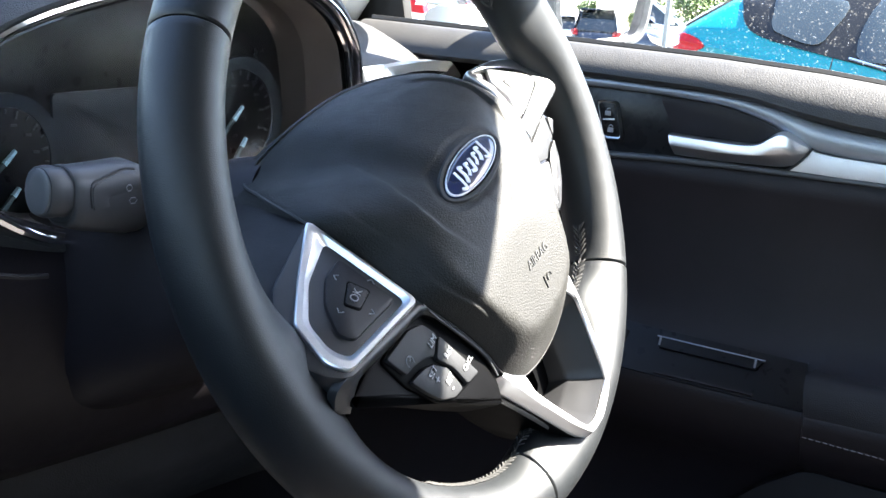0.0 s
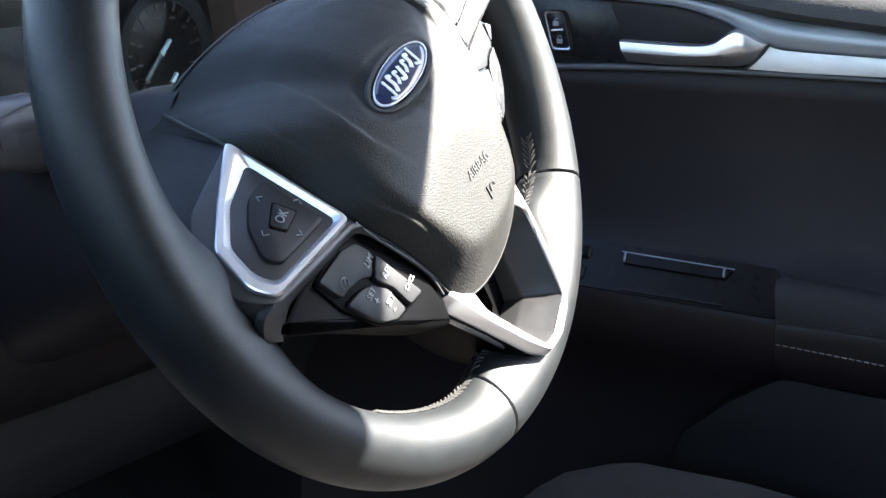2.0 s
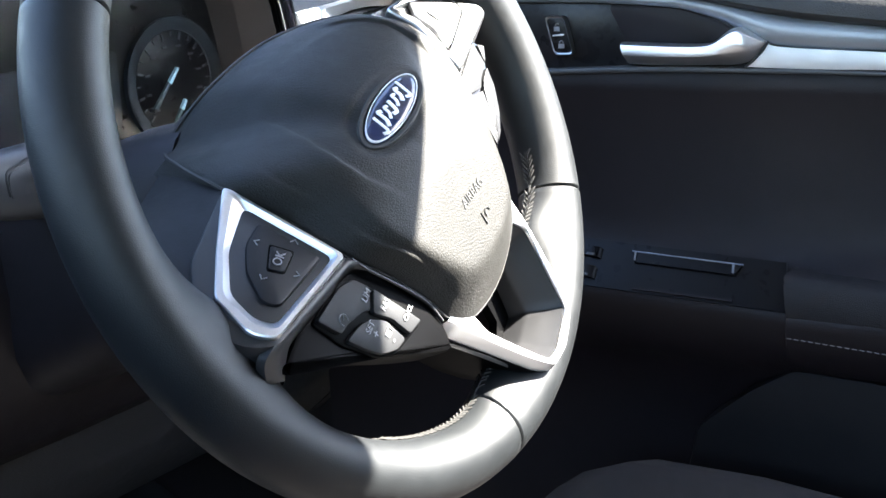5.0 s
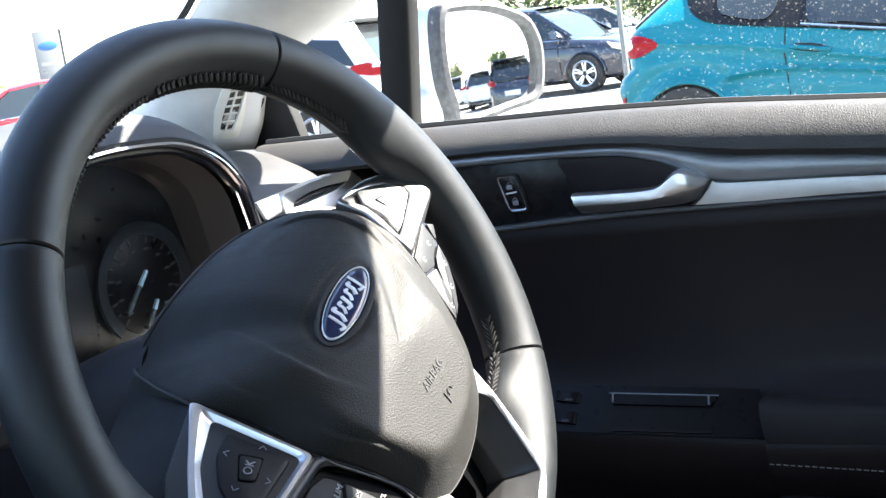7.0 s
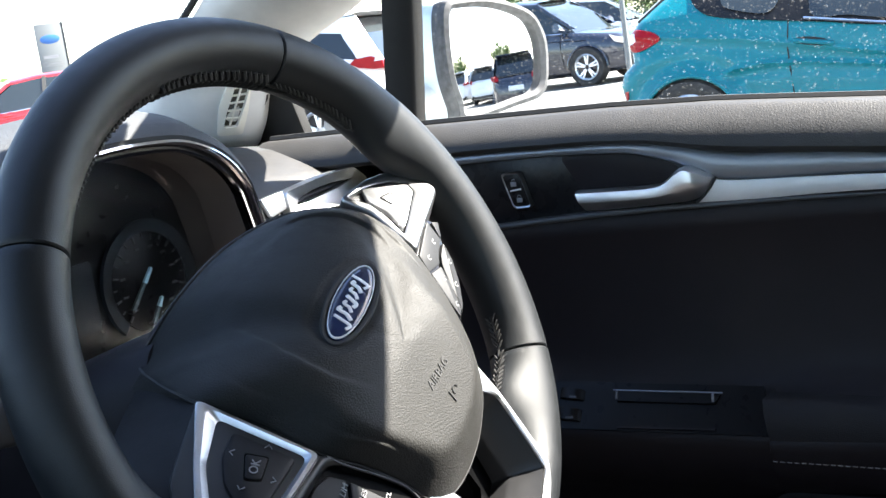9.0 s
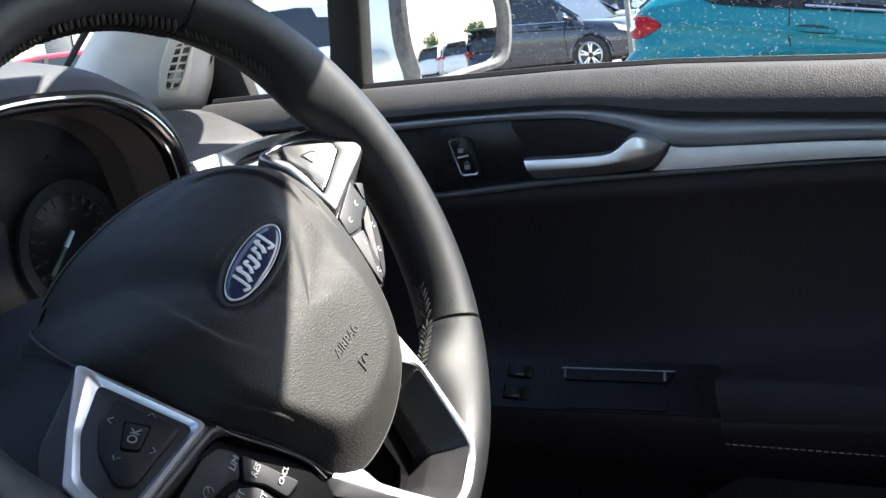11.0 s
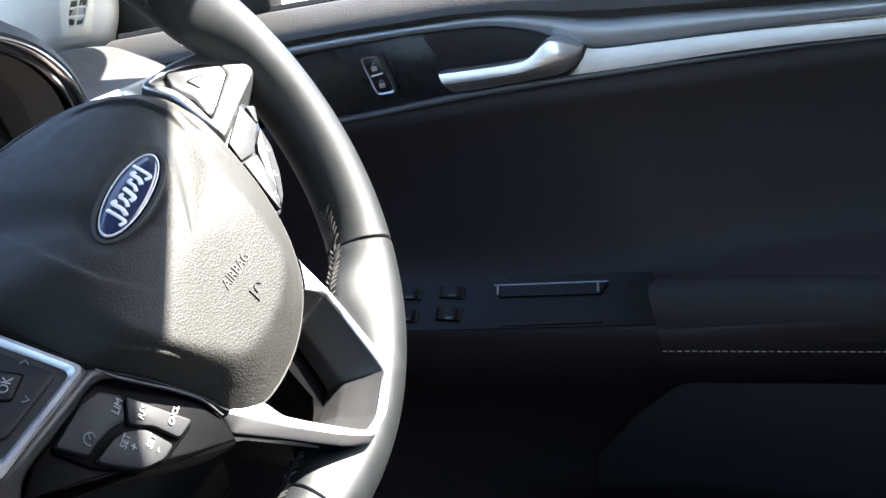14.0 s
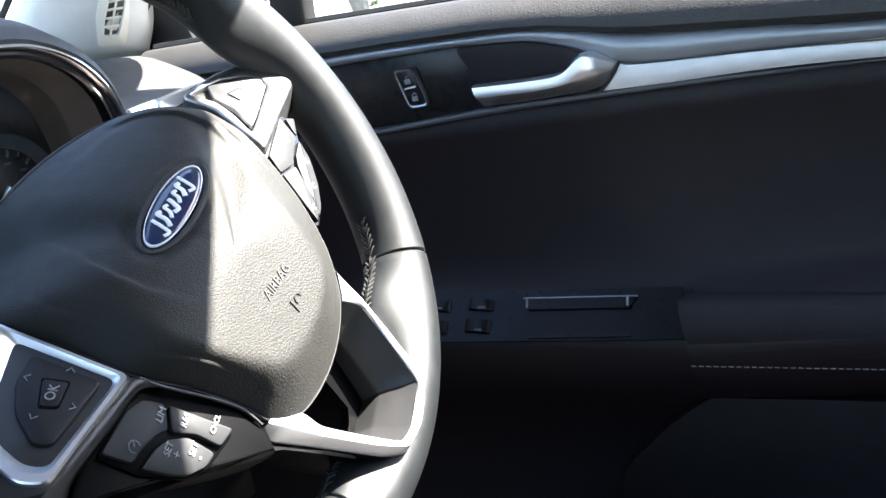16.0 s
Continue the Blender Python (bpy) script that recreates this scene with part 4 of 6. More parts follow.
    bm = loft([[door_at(p[0], p[1], o) for p in r] for r, o in ((lk, -0.003), (lk, 0.0012), (ring(lk, 0.95), 0.0022), (ring(lk, 0.88), 0.0016), (ring(lk, 0.87), -0.003))], closed=True, loop=True)
    part("switch_rim", bm, EDGE_CHROME, sw, "thin bright rim")
    part("key_split", door_plate([(0.0745, 0.9022), (0.0655, 0.9032), (0.0655, 0.9018), (0.0745, 0.9010)], 0.0025, 0.001, 0.0003), WHITE_MARK, sw)
    for cy, cz, open_ in ((0.0715, 0.9085, True), (0.0680, 0.8955, False)):
        bm = door_plate([(cy + 0.0022, cz), (cy - 0.0022, cz), (cy - 0.0022, cz - 0.0036), (cy + 0.0022, cz - 0.0036)], 0.0018, 0.0008, 0.0002)
        pts = [door_at(cy + 0.0015 * math.cos(q) - (0.0006 if open_ else 0), cz + 0.0005 + 0.0018 * math.sin(q), 0.0014) for q in (math.pi * i / 8 for i in range(7 if open_ else 9))]
        tube(pts, 0.00035, 4, bm=bm)
        part("padlock_mark", bm, GREY_MARK, sw)
    # lower panel with armrest shelf, then pocket
    zs = [(0.876, -0.002), (0.868, 0.0015), (0.860, 0.0), (0.850, -0.004), (0.82, -0.007), (0.79, -0.008), (0.765, -0.006), (0.750, -0.002), (0.744, 0.002), (0.72, 0.024), (0.713, 0.029), (0.709, 0.030), (0.704, 0.0295), (0.690, 0.026), (0.672, 0.018), (0.658, 0.006),
          (0.645, -0.006), (0.60, -0.018), (0.54, -0.020), (0.48, -0.014), (0.42, -0.01), (0.34, -0.01)]

    def drop(y):
        return 0.010 * min(max((0.07 - y) / 0.19, -0.6), 1.0) + 0.05 * max(-y - 0.28, 0)

    rings = []
    for z, o in zs:
        rr = []
        for y in ys:
            w = min(max((0.86 - z) / 0.10, 0), 1)
            rr.append(door_at(y, z - drop(y) * w - (0.018 * max(-y - 0.15, 0)) * (1 - w), o + (0.008 if y < -0.115 and 0.66 < z < 0.75 else 0)))
        rings.append(rr)
    part("lower_panel", loft(rings, closed=False), SOFT, door, "soft black lower door panel", smooth=60)
    # armrest switch plate: a sloping gloss plate on the shelf
    def shelf(y, u):
        """u 0 at the back of the shelf, 1 at its front edge."""
        return door_at(y, 0.745 - 0.0345 * u - drop(y) * 1.0, 0.004 + 0.0265 * u)
    outline = [(0.125, 0.03), (-0.106, 0.03), (-0.1135, 0.93), (0.125, 0.93)]
    bm = loft([[shelf(y, u) + Vector((-d, 0, d)) for y, u in outline] for d in (0.0, 0.0012)])
    sp_ = part("switch_plate", bm, PLATE, door, "gloss black armrest switch plate")
    cup = [(0.006, 0.20), (-0.076, 0.20), (-0.072, 0.40), (0.003, 0.40)]
    pull = part("armrest_pull", loft([[shelf(y, u) + Vector((-d, 0, d)) for y, u in cup] for d in (0.0012, 0.003)]), PLATE, sp_, "dark glossy bar in the armrest grip")
    # reflections on the bar, built as thin bright strips
    part("edge_glint", tube([shelf(0.007, 0.20) + Vector((-0.003, 0, 0.003)), shelf(-0.077, 0.20) + Vector((-0.003, 0, 0.003))], 0.0007, 5), SATIN, pull, "bright line in place of a reflection")
    for y0 in (0.004, -0.070):
        part("end_glint", tube([shelf(y0, 0.22) + Vector((-0.0036, 0, 0.0036)), shelf(y0 - 0.001, 0.38) + Vector((-0.0036, 0, 0.0036))], 0.0010, 5), SATIN, pull, "bright tick in place of a reflection")
    part("grip_edge", loft([[shelf(y, u) + Vector((-d, 0, d)) for y, u in ((0.0, 0.86), (-0.075, 0.84), (-0.075, 0.88), (0.0, 0.90))] for d in (0.001, 0.0022)]), SOFT, sp_)
    for cy in (0.074, 0.040):
        for u0, u1 in ((0.18, 0.40), (0.55, 0.80)):
            k = part("window_switch", loft([[shelf(cy + s * w, u) + Vector((-d, 0, d)) for s, u in ((1, u0), (-1, u0 + 0.03), (-1, u1), (1, u1 - 0.03))] for d, w in ((0.001, 0.010), (0.003, 0.009), (0.0038, 0.007))]), PLATE, sp_)
            # small pale bar standing in for the glint on each switch
            part("switch_glint", loft([[shelf(cy - 0.002 + s * 0.003, u) + Vector((-d, 0, d)) for s, u in ((1, u1 - 0.06), (-1, u1 - 0.06), (-1, u1 - 0.02), (1, u1 - 0.02))] for d in (0.0033, 0.0040)]), TICK, k)
    # stitched armrest seam
    bm = bmesh.new()
    y = -0.1185
    while y > -0.6:
        tube([door_at(y, 0.6885 - 0.0735 * (-0.1185 - y), 0.0405), door_at(y - 0.0032, 0.6885 - 0.0735 * (-0.1185 - y + 0.0032), 0.0408)], 0.0005, 5, bm=bm)
        y -= 0.0050
    tagged(part("seam_stitching", bm, SEAM_THREAD, door, "pale stitching along the armrest"), kind="stuff")
    part("armrest_cushion", strip([(-0.112, 0.733), (-0.20, 0.728), (-0.35, 0.716), (-0.7, 0.69)], [(-0.1195, 0.686), (-0.20, 0.681), (-0.35, 0.670), (-0.7, 0.645)], 0.030, 0.04, 0.008), REST, door, "stitched black armrest cushion", smooth=60)
    pocket = [(-0.1166, 0.656), (-0.19, 0.651), (-0.2629, 0.6457), (-0.6, 0.625), (-0.6, 0.50), (-0.03, 0.50), (-0.045, 0.600), (-0.083, 0.634)]
    part("pocket_rim", door_plate(rounded(pocket, 0.009), 0.016, 0.03, 0.004), SOFT_SHADED, door)
    # window frame: divider post and outer skin, glass
    post = [(0.1905, 0.955), (0.1872, 0.9688), (0.1742, 0.9971), (0.1429, 1.0768), (0.122, 1.13), (0.097, 1.13), (0.1179, 1.0726), (0.1578, 0.970), (0.1625, 0.955)]
    lean = lambda x, y, z: Vector((door_x(-x) + 0.030 - 0.45 * (y - 0.957) - z, -x, y))
    part("window_post", plate([(-a, b) for a, b in post], 0.016, 0.003, lambda x, y, z: lean(x, y, 0.006 + z)), RUBBER, door, "black window divider post")
    seal = [lean(-y, belt(y) + 0.001, 0.002) for y in ys]
    part("window_seal", tube(seal, 0.0035, 6), RUBBER, door)
    top_y = lambda y: min(1.09 - 0.52 * (y - 0.172), 1.32)
    gys = [0.150, 0.1, 0.0, -0.1, -0.2, -0.4, -0.7, -1.0]
    pane = part("window_glass", loft([[lean(-y, z0 + (max(top_y(y), 0.98) - z0) * t, -0.004) for y in gys] for z0, t in ((0.95, 0), (0.95, 0.5), (0.95, 1))], closed=False), DUSTY, door, "clear side window with dried water spots")
    pane.visible_shadow = False
    part("door_skin", loft([[Vector((0.86 + o, y, z + belt(y) - 0.96)) for y in (0.55, 0.2, -0.2, -0.7, -1.1)] for z, o in ((0.935, -0.05), (0.915, -0.01), (0.8, 0.05), (0.55, 0.06), (0.28, 0.02))], closed=False), SILVER_PAINT, door, "pale silver outer door skin")
    part("sill_top", loft([[door_at(y, belt(y) - 0.001, -0.03) for y in ys], [Vector((0.812, y, belt(y) - 0.026)) for y in ys]], closed=False), RUBBER, door)
    return door


car_door = build_door()


# dashboard, instrument binnacle, column


def build_dash():
    dash = thing("dashboard", "dark grey soft dashboard with chrome side vent, sunlit at its end", "dashboard")
    prof = [(0.85, 0.90), (0.60, 0.945), (0.45, 0.962), (0.36, 0.966), (0.30, 0.963), (0.262, 0.952), (0.235, 0.940), (0.222, 0.930), (0.214, 0.915), (0.212, 0.89), (0.222, 0.84), (0.240, 0.76), (0.262, 0.68), (0.30, 0.60), (0.36, 0.54)]
    xs = [-0.72, -0.4, -0.1, 0.1, 0.188, 0.192, 0.3, 0.4, 0.5, 0.554, 0.558, 0.60, 0.64, 0.68, 0.71, 0.735]
    p2 = spline([(0, y, z) for y, z in prof], 3)
    rings = [[Vector((x, max(p.y, 0.285 if 0.19 < x < 0.556 and p.z > 0.78 else 0), p.z - 0.012 * max(0, (x - 0.60) / 0.135) ** 2 - 0.02 * max(0, (0.1 - x) / 0.8))) for p in p2] for x in xs]
    # front of the dash takes a darker skin that stands in for cast shadow
    cut = next(i for i, p in enumerate(p2) if p.y < 0.292)
    part("dash_top", loft([r[:cut + 1] for r in rings], closed=False), DASH, dash, "grained soft dash skin", smooth=60)
    part("fascia", loft([r[cut:] for r in rings], closed=False), BELT, dash, "fascia darkened in place of a cast shadow", smooth=60)
    part("dash_end", plate([(p.y, p.z) for p in p2] + [(0.85, 0.54)], 0.02, 0.002, lambda x, y, z: Vector((0.735 + z + 0.012, x, y - 0.012))), SOFT, dash)
    # side vent with its chrome frame
    vo = rounded([(0.593, 0.9095), (0.597, 0.9285), (0.638, 0.9325), (0.669, 0.9340), (0.690, 0.9340), (0.703, 0.9220), (0.660, 0.9075)], 0.004)
    vi = rounded([(0.607, 0.9160), (0.6125, 0.9212), (0.634, 0.9250), (0.657, 0.9262), (0.687, 0.9250), (0.664, 0.9205), (0.631, 0.9175)], 0.003)
    pv = lambda x, y, z: Vector((x, 0.206 + 0.25 * (y - 0.915) - z, y))
    vent = part("side_vent", frame_plate(vo, vi, 0.012, pv, rise=-0.003), SILVER, dash, "silver frame of the side air vent")
    part("vent_back", plate(vi, 0.004, 0.0005, lambda x, y, z: pv(x, y, z - 0.010)), RUBBER, vent)
    part("vent_slat", tube([pv(0.609, 0.9185, -0.006), pv(0.640, 0.9220, -0.006), pv(0.684, 0.9238, -0.006)], 0.0009, 6), HARD, vent)
    part("vent_lip", plate(rounded([(0.567, 0.928), (0.5945, 0.9305), (0.592, 0.9165), (0.572, 0.9130)], 0.002), 0.004, 0.001, pv), SILVER, dash, "silver lip beside the vent")
    return dash


dashboard = build_dash()


def build_cluster():
    cl = thing("instrument_cluster", "two round dark gauges under a black hood with chrome edge", "instrument panel")
    cx, cz = 0.372, 0.895
    opening = [(0.551, 0.905), (0.5455, 0.928), (0.540, 0.945), (0.528, 0.960), (0.513, 0.971), (0.492, 0.980), (0.470, 0.9845), (0.425, 0.9865), (0.387, 0.9835), (0.345, 0.9765), (0.305, 0.967), (0.269, 0.957), (0.237, 0.944), (0.212, 0.925), (0.203, 0.900),
               (0.205, 0.872), (0.220, 0.852), (0.258, 0.836), (0.300, 0.826), (0.372, 0.822), (0.450, 0.826), (0.510, 0.834), (0.545, 0.855), (0.554, 0.880)]
    loop = spline([(x, z, 0) for x, z in opening], 4, closed=True)

    def ring(k, y, dx=0.0, dz=0.0):
        return [Vector((cx + (p.x - cx) * k + dx, y, cz + (p.y - cz) * k + dz)) for p in loop]

    def grow(d, y, lift=0.0):
        res = []
        n = len(loop)
        for i, p in enumerate(loop):
            t = (loop[(i + 1) % n] - loop[i - 1]).normalized()
            nrm = Vector((t.y, -t.x))
            up = max(0, (p.y - 0.90) / 0.085)
            res.append(Vector((p.x + nrm.x * d, y, p.y + nrm.y * d + lift * up)))
        return res
    part("hood", loft([grow(0.0025, 0.200), grow(0.006, 0.1975), grow(0.013, 0.205, 0.002), grow(0.020, 0.225, 0.004), grow(0.026, 0.26, 0.004), grow(0.028, 0.32, -0.002), grow(0.020, 0.40, -0.03)], caps=False), DASH, cl, "grained hood over the gauges", smooth=60)
    part("bezel", loft([ring(0.962, 0.208), ring(0.945, 0.225), ring(0.93, 0.250), ring(0.915, 0.2615)], caps=False), BEZEL, cl, "taupe bezel, lightened in place of lens haze")
    part("hood_lip", loft([grow(0.000, 0.2020), grow(-0.0030, 0.2020), grow(-0.0040, 0.206), grow(-0.001, 0.209)], loop=True), HARD, cl, "black inner lip")
    part("inner_chrome", loft([grow(-0.0030, 0.2030), grow(-0.0036, 0.2005), grow(-0.0050, 0.2010), grow(-0.0056, 0.2035), grow(-0.0040, 0.206)], loop=True), CHROME, cl, "thin second chrome line")
    part("chrome_edge", loft([grow(-0.0012, 0.2015), grow(-0.0008, 0.1965), grow(0.0010, 0.1945), grow(0.0028, 0.196), grow(0.002, 0.204)], loop=True), CHROME, cl, "bright chrome edging of the hood")
    part("face", plate([(p.x, p.z) for p in ring(0.93, 0)], 0.004, 0.0005, lambda x, y, z: Vector((x, 0.262 - z, y))), PLATE, cl, "black gauge face")
    scr = rounded([(0.320, 0.906), (0.437, 0.912), (0.437, 0.862), (0.324, 0.860)], 0.004)
    part("display", plate(scr, 0.002, 0.0004, lambda x, y, z: Vector((x, 0.2595 - z, y))), SCREEN, cl, "dark switched-off centre display")

    def gauge(gx, gz, r, needles):
        at = lambda x, y, z: Vector((gx + x, 0.2600 - z, gz + y))
        circ = lambda q0, q1, rr, n=40: [(rr * math.cos(radians(q0 + (q1 - q0) * i / n)), rr * math.sin(radians(q0 + (q1 - q0) * i / n))) for i in range(n + 1)]
        g = part("gauge", plate(circ(0, 351, r * 0.80), 0.002, 0.0006, at), PLATE, cl, "round gauge")
        ringpts = circ(-45, 225, r), circ(-45, 225, r * 0.80)
        bm = loft([[at(x, y, z) for x, y in rr] for rr, z in ((ringpts[0], -0.001), (ringpts[0], 0.0025), (ringpts[1], 0.0010), (ringpts[1], -0.001))], closed=False)
        part("gauge_ring", bm, GAUGE_RING, g, "blue-grey gauge ring")
        for i in range(19):
            q = radians(225 - 15 * i)
            d = Vector((math.cos(q), math.sin(q)))
            n = Vector((-d.y, d.x))
            w = 0.0005 if i % 2 else 0.0008
            l = 0.70 if i % 2 else 0.66
            poly = [d * r * l + n * w, d * r * l - n * w, d * r * 0.77 - n * w, d * r * 0.77 + n * w]
            part("tick", plate(poly, 0.0012, 0.0001, lambda x, y, z: at(x, y, z + 0.0010)), TICK, g)
            if i % 2 == 0:
                c = d * r * 0.56
                part("figure_bar", plate([(c.x - 0.0024, c.y - 0.0008), (c.x + 0.0024, c.y - 0.0008), (c.x + 0.0024, c.y + 0.0008), (c.x - 0.0024, c.y + 0.0008)], 0.0008, 0.0001, lambda x, y, z: at(x, y, z + 0.0008)), TICK, g)
        for tail, tip in needles:
            tail, tip = Vector(tail) - Vector((gx, gz)), Vector(tip) - Vector((gx, gz))
            d = (tip - tail).normalized()
            n, o = Vector((-d.y, d.x)), tail
            poly = [tail + n * 0.0018, tail - n * 0.0018, tip - n * 0.0011, tip + n * 0.0011]
            nd_ = part("needle", plate(poly, 0.0018, 0.0003, lambda x, y, z: at(x, y, z + 0.0050)), NEEDLE_BODY, g, "clear needle with ice-blue tip")
            near = tip.lerp(tail, 0.36)
            part("needle_tip", plate([near + n * 0.0016, near - n * 0.0016, tip - n * 0.0011, tip + n * 0.0011], 0.0022, 0.0003, lambda x, y, z: at(x, y, z + 0.0056)), NEEDLE, nd_, "ice-blue tip")
            hub = [o + Vector((0.0018 * math.cos(2 * math.pi * i / 16), 0.0018 * math.sin(2 * math.pi * i / 16))) for i in range(16)]
            part("needle_hub", plate(hub, 0.006, 0.001, lambda x, y, z: at(x, y, z + 0.0052)), HARD, nd_)
    gauge(0.488, 0.885, 0.046, (((0.4640, 0.8680), (0.4878, 0.8951)), ((0.4816, 0.854), (0.4933, 0.8719))))
    gauge(0.286, 0.864, 0.043, (((0.2690, 0.8500), (0.2909, 0.8725)), ((0.2828, 0.8358), (0.2943, 0.8495))))
    lens = part("lens", loft([[Vector((p.x, 0.2405 - 0.06 * (p.z - 0.90), p.z)) for p in ring(0.935, 0.24)], [Vector((p.x, 0.2420 - 0.06 * (p.z - 0.90), p.z)) for p in ring(0.935, 0.24)]]), LENS, cl, "clear shiny lens over the gauges")
    lens.visible_shadow = False
    part("lower_chrome", tube(spline([(0.200, 0.197, 0.866), (0.239, 0.196, 0.8435), (0.258, 0.196, 0.8345), (0.275, 0.197, 0.8285), (0.281, 0.200, 0.827)], 4), lambda s: 0.0042 * (1 - 0.75 * s), 8), CHROME, cl, "chrome lower edging")
    return cl


cluster = build_cluster()


def build_column():
    col = thing("steering_column", "black plastic steering column cover", "column cover")
    axis = Vector((0, 0.93, -0.36))
    up = Vector((0, 0.36, 0.93))
    o = Vector((0.36, 0.075, 0.851))
    rings = []
    for d, w, h, dz in ((0, 0.052, 0.046, -0.004), (0.03, 0.066, 0.056, -0.008), (0.10, 0.078, 0.064, -0.012), (0.20, 0.084, 0.070, -0.014)):
        rings.append([o + axis * d + Vector((1, 0, 0)) * w * math.copysign(abs(math.cos(q)) ** 0.6, math.cos(q)) + up * (h * math.copysign(abs(math.sin(q)) ** 0.6, math.sin(q)) + dz) for q in (2 * math.pi * i / 32 for i in range(32))])
    part("shroud", loft(rings), SOFT, col)
    # knee panel under the column
    part("knee_panel", loft([[Vector((x, y + 0.02 * abs(x - 0.36), z)) for x in (-0.1, 0.05, 0.15, 0.25, 0.36, 0.47, 0.58, 0.70)] for y, z in ((0.205, 0.835), (0.195, 0.815), (0.19, 0.79), (0.195, 0.74), (0.215, 0.69), (0.25, 0.665), (0.30, 0.66))], closed=False), SOFT, col)
    seam = spline([(0.15, 0.1955, 0.818), (0.207, 0.190, 0.8195), (0.243, 0.188, 0.814), (0.262, 0.188, 0.812)], 4)
    part("panel_edge", tube(seam, 0.0016, 6), HARD, col)
    return col


column = build_column()


def build_stalk():
    st = thing("indicator_stalk", "black indicator stalk with grey end cap and pale symbols", "control stalk")
    # x, centre height, half depth, half height
    body = [(0.2395, 0.8660, 0.0128, 0.0150), (0.2410, 0.8650, 0.0138, 0.0165), (0.2460, 0.8640, 0.0142, 0.0172), (0.2560, 0.8632, 0.0146, 0.0184), (0.2690, 0.8626, 0.0152, 0.0198), (0.2810, 0.8622, 0.0156, 0.0210), (0.2880, 0.8612, 0.0154, 0.0195), (0.2960, 0.8585, 0.0146, 0.0150), (0.3040, 0.8570, 0.0130, 0.0125), (0.3400, 0.8560, 0.0120, 0.0120)]

    def oval(x, cz, b, c, e=0.72, n=32):
        """A rounded section across the stalk."""
        return [Vector((x, 0.153 + b * math.copysign(abs(math.cos(q)) ** e, math.cos(q)), cz + c * math.copysign(abs(math.sin(q)) ** e, math.sin(q)))) for q in (2 * math.pi * i / n for i in range(n))]
    part("stalk_arm", loft([oval(*row) for row in body]), STALK, st, "", 55)
    neck = [(0.2265, 0.8683, 0.0104, 0.0128), (0.2280, 0.8682, 0.0112, 0.0135), (0.2330, 0.8680, 0.0122, 0.0139), (0.2370, 0.8675, 0.0122, 0.0132), (0.2430, 0.8665, 0.0124, 0.0134)]
    part("stalk_neck", loft([oval(*row, e=0.85) for row in neck]), STALK, st, "", 55)
    cap = [(0.2275, 0.8683, 0.0101, 0.0125), (0.2258, 0.8683, 0.0100, 0.0124), (0.2252, 0.8683, 0.0092, 0.0116), (0.2247, 0.8683, 0.0060, 0.0078)]
    part("end_cap", loft([oval(*row, e=0.95) for row in cap]), CAP_GREY, st, "matt grey end cap", 50)
    part("collar_groove", loft([oval(0.2388, 0.8662, 0.0127, 0.0148), oval(0.2396, 0.8660, 0.0131, 0.0154)], caps=False), RUBBER, st)

    def face(x, z, lift=0.0):
        """A point on the side of the arm that faces the passenger."""
        for (x0, c0, b0, h0), (x1, c1, b1, h1) in zip(body, body[1:]):
            if x0 <= x <= x1:
                k = (x - x0) / (x1 - x0)
                c, b, h = c0 + (c1 - c0) * k, b0 + (b1 - b0) * k, h0 + (h1 - h0) * k
                u = min(abs(z - c) / h, 0.99) ** (1 / 0.72)
                return Vector((x, 0.153 - b * math.sqrt(1 - u * u) ** 0.72 - lift, z))
    edge = [p.xy for p in spline([(0.2500, 0.8600, 0), (0.2490, 0.8650, 0), (0.2490, 0.8700, 0), (0.2512, 0.8733, 0), (0.2600, 0.8762, 0), (0.2720, 0.8792, 0), (0.2800, 0.8788, 0)], 6)]
    part("step_groove", tube([face(p.x, p.y, 0.0001) for p in edge], 0.0007, 6), RUBBER, st, "dark step round the grip")
    inner = [Vector((p.x + 0.0010, p.y - 0.0012)) for p in edge]
    deep = [Vector((0.262 + (p.x - 0.249) * 0.75, 0.8600 + (p.y - 0.860) * 0.35)) for p in edge]
    part("grip_face", loft([[face(p.x, p.y, -0.0006) for p in inner], [face(p.x, p.y, 0.0007) for p in inner], [face(*p.lerp(q, 0.25), 0.0009) for p, q in zip(inner, deep)], [face(*p.lerp(q, 0.7), 0.0006) for p, q in zip(inner, deep)], [face(p.x, p.y, -0.0003) for p in deep]], closed=False), STALK, st, "", 60)
    for x, z, w in ((0.2735, 0.8692, 0.0021), (0.2762, 0.8622, 0.0027)):
        part("symbol_mark", tube([face(x + w * math.cos(q), z + 0.0018 * math.sin(q), 0.0009) for q in (2 * math.pi * i / 6 for i in range(6))], 0.00035, 4, closed=True), GREY_MARK, st)
    return st


stalk = build_stalk()


from mathutils.bvhtree import BVHTree

# the car round the camera: pillar, roof, floor, screens


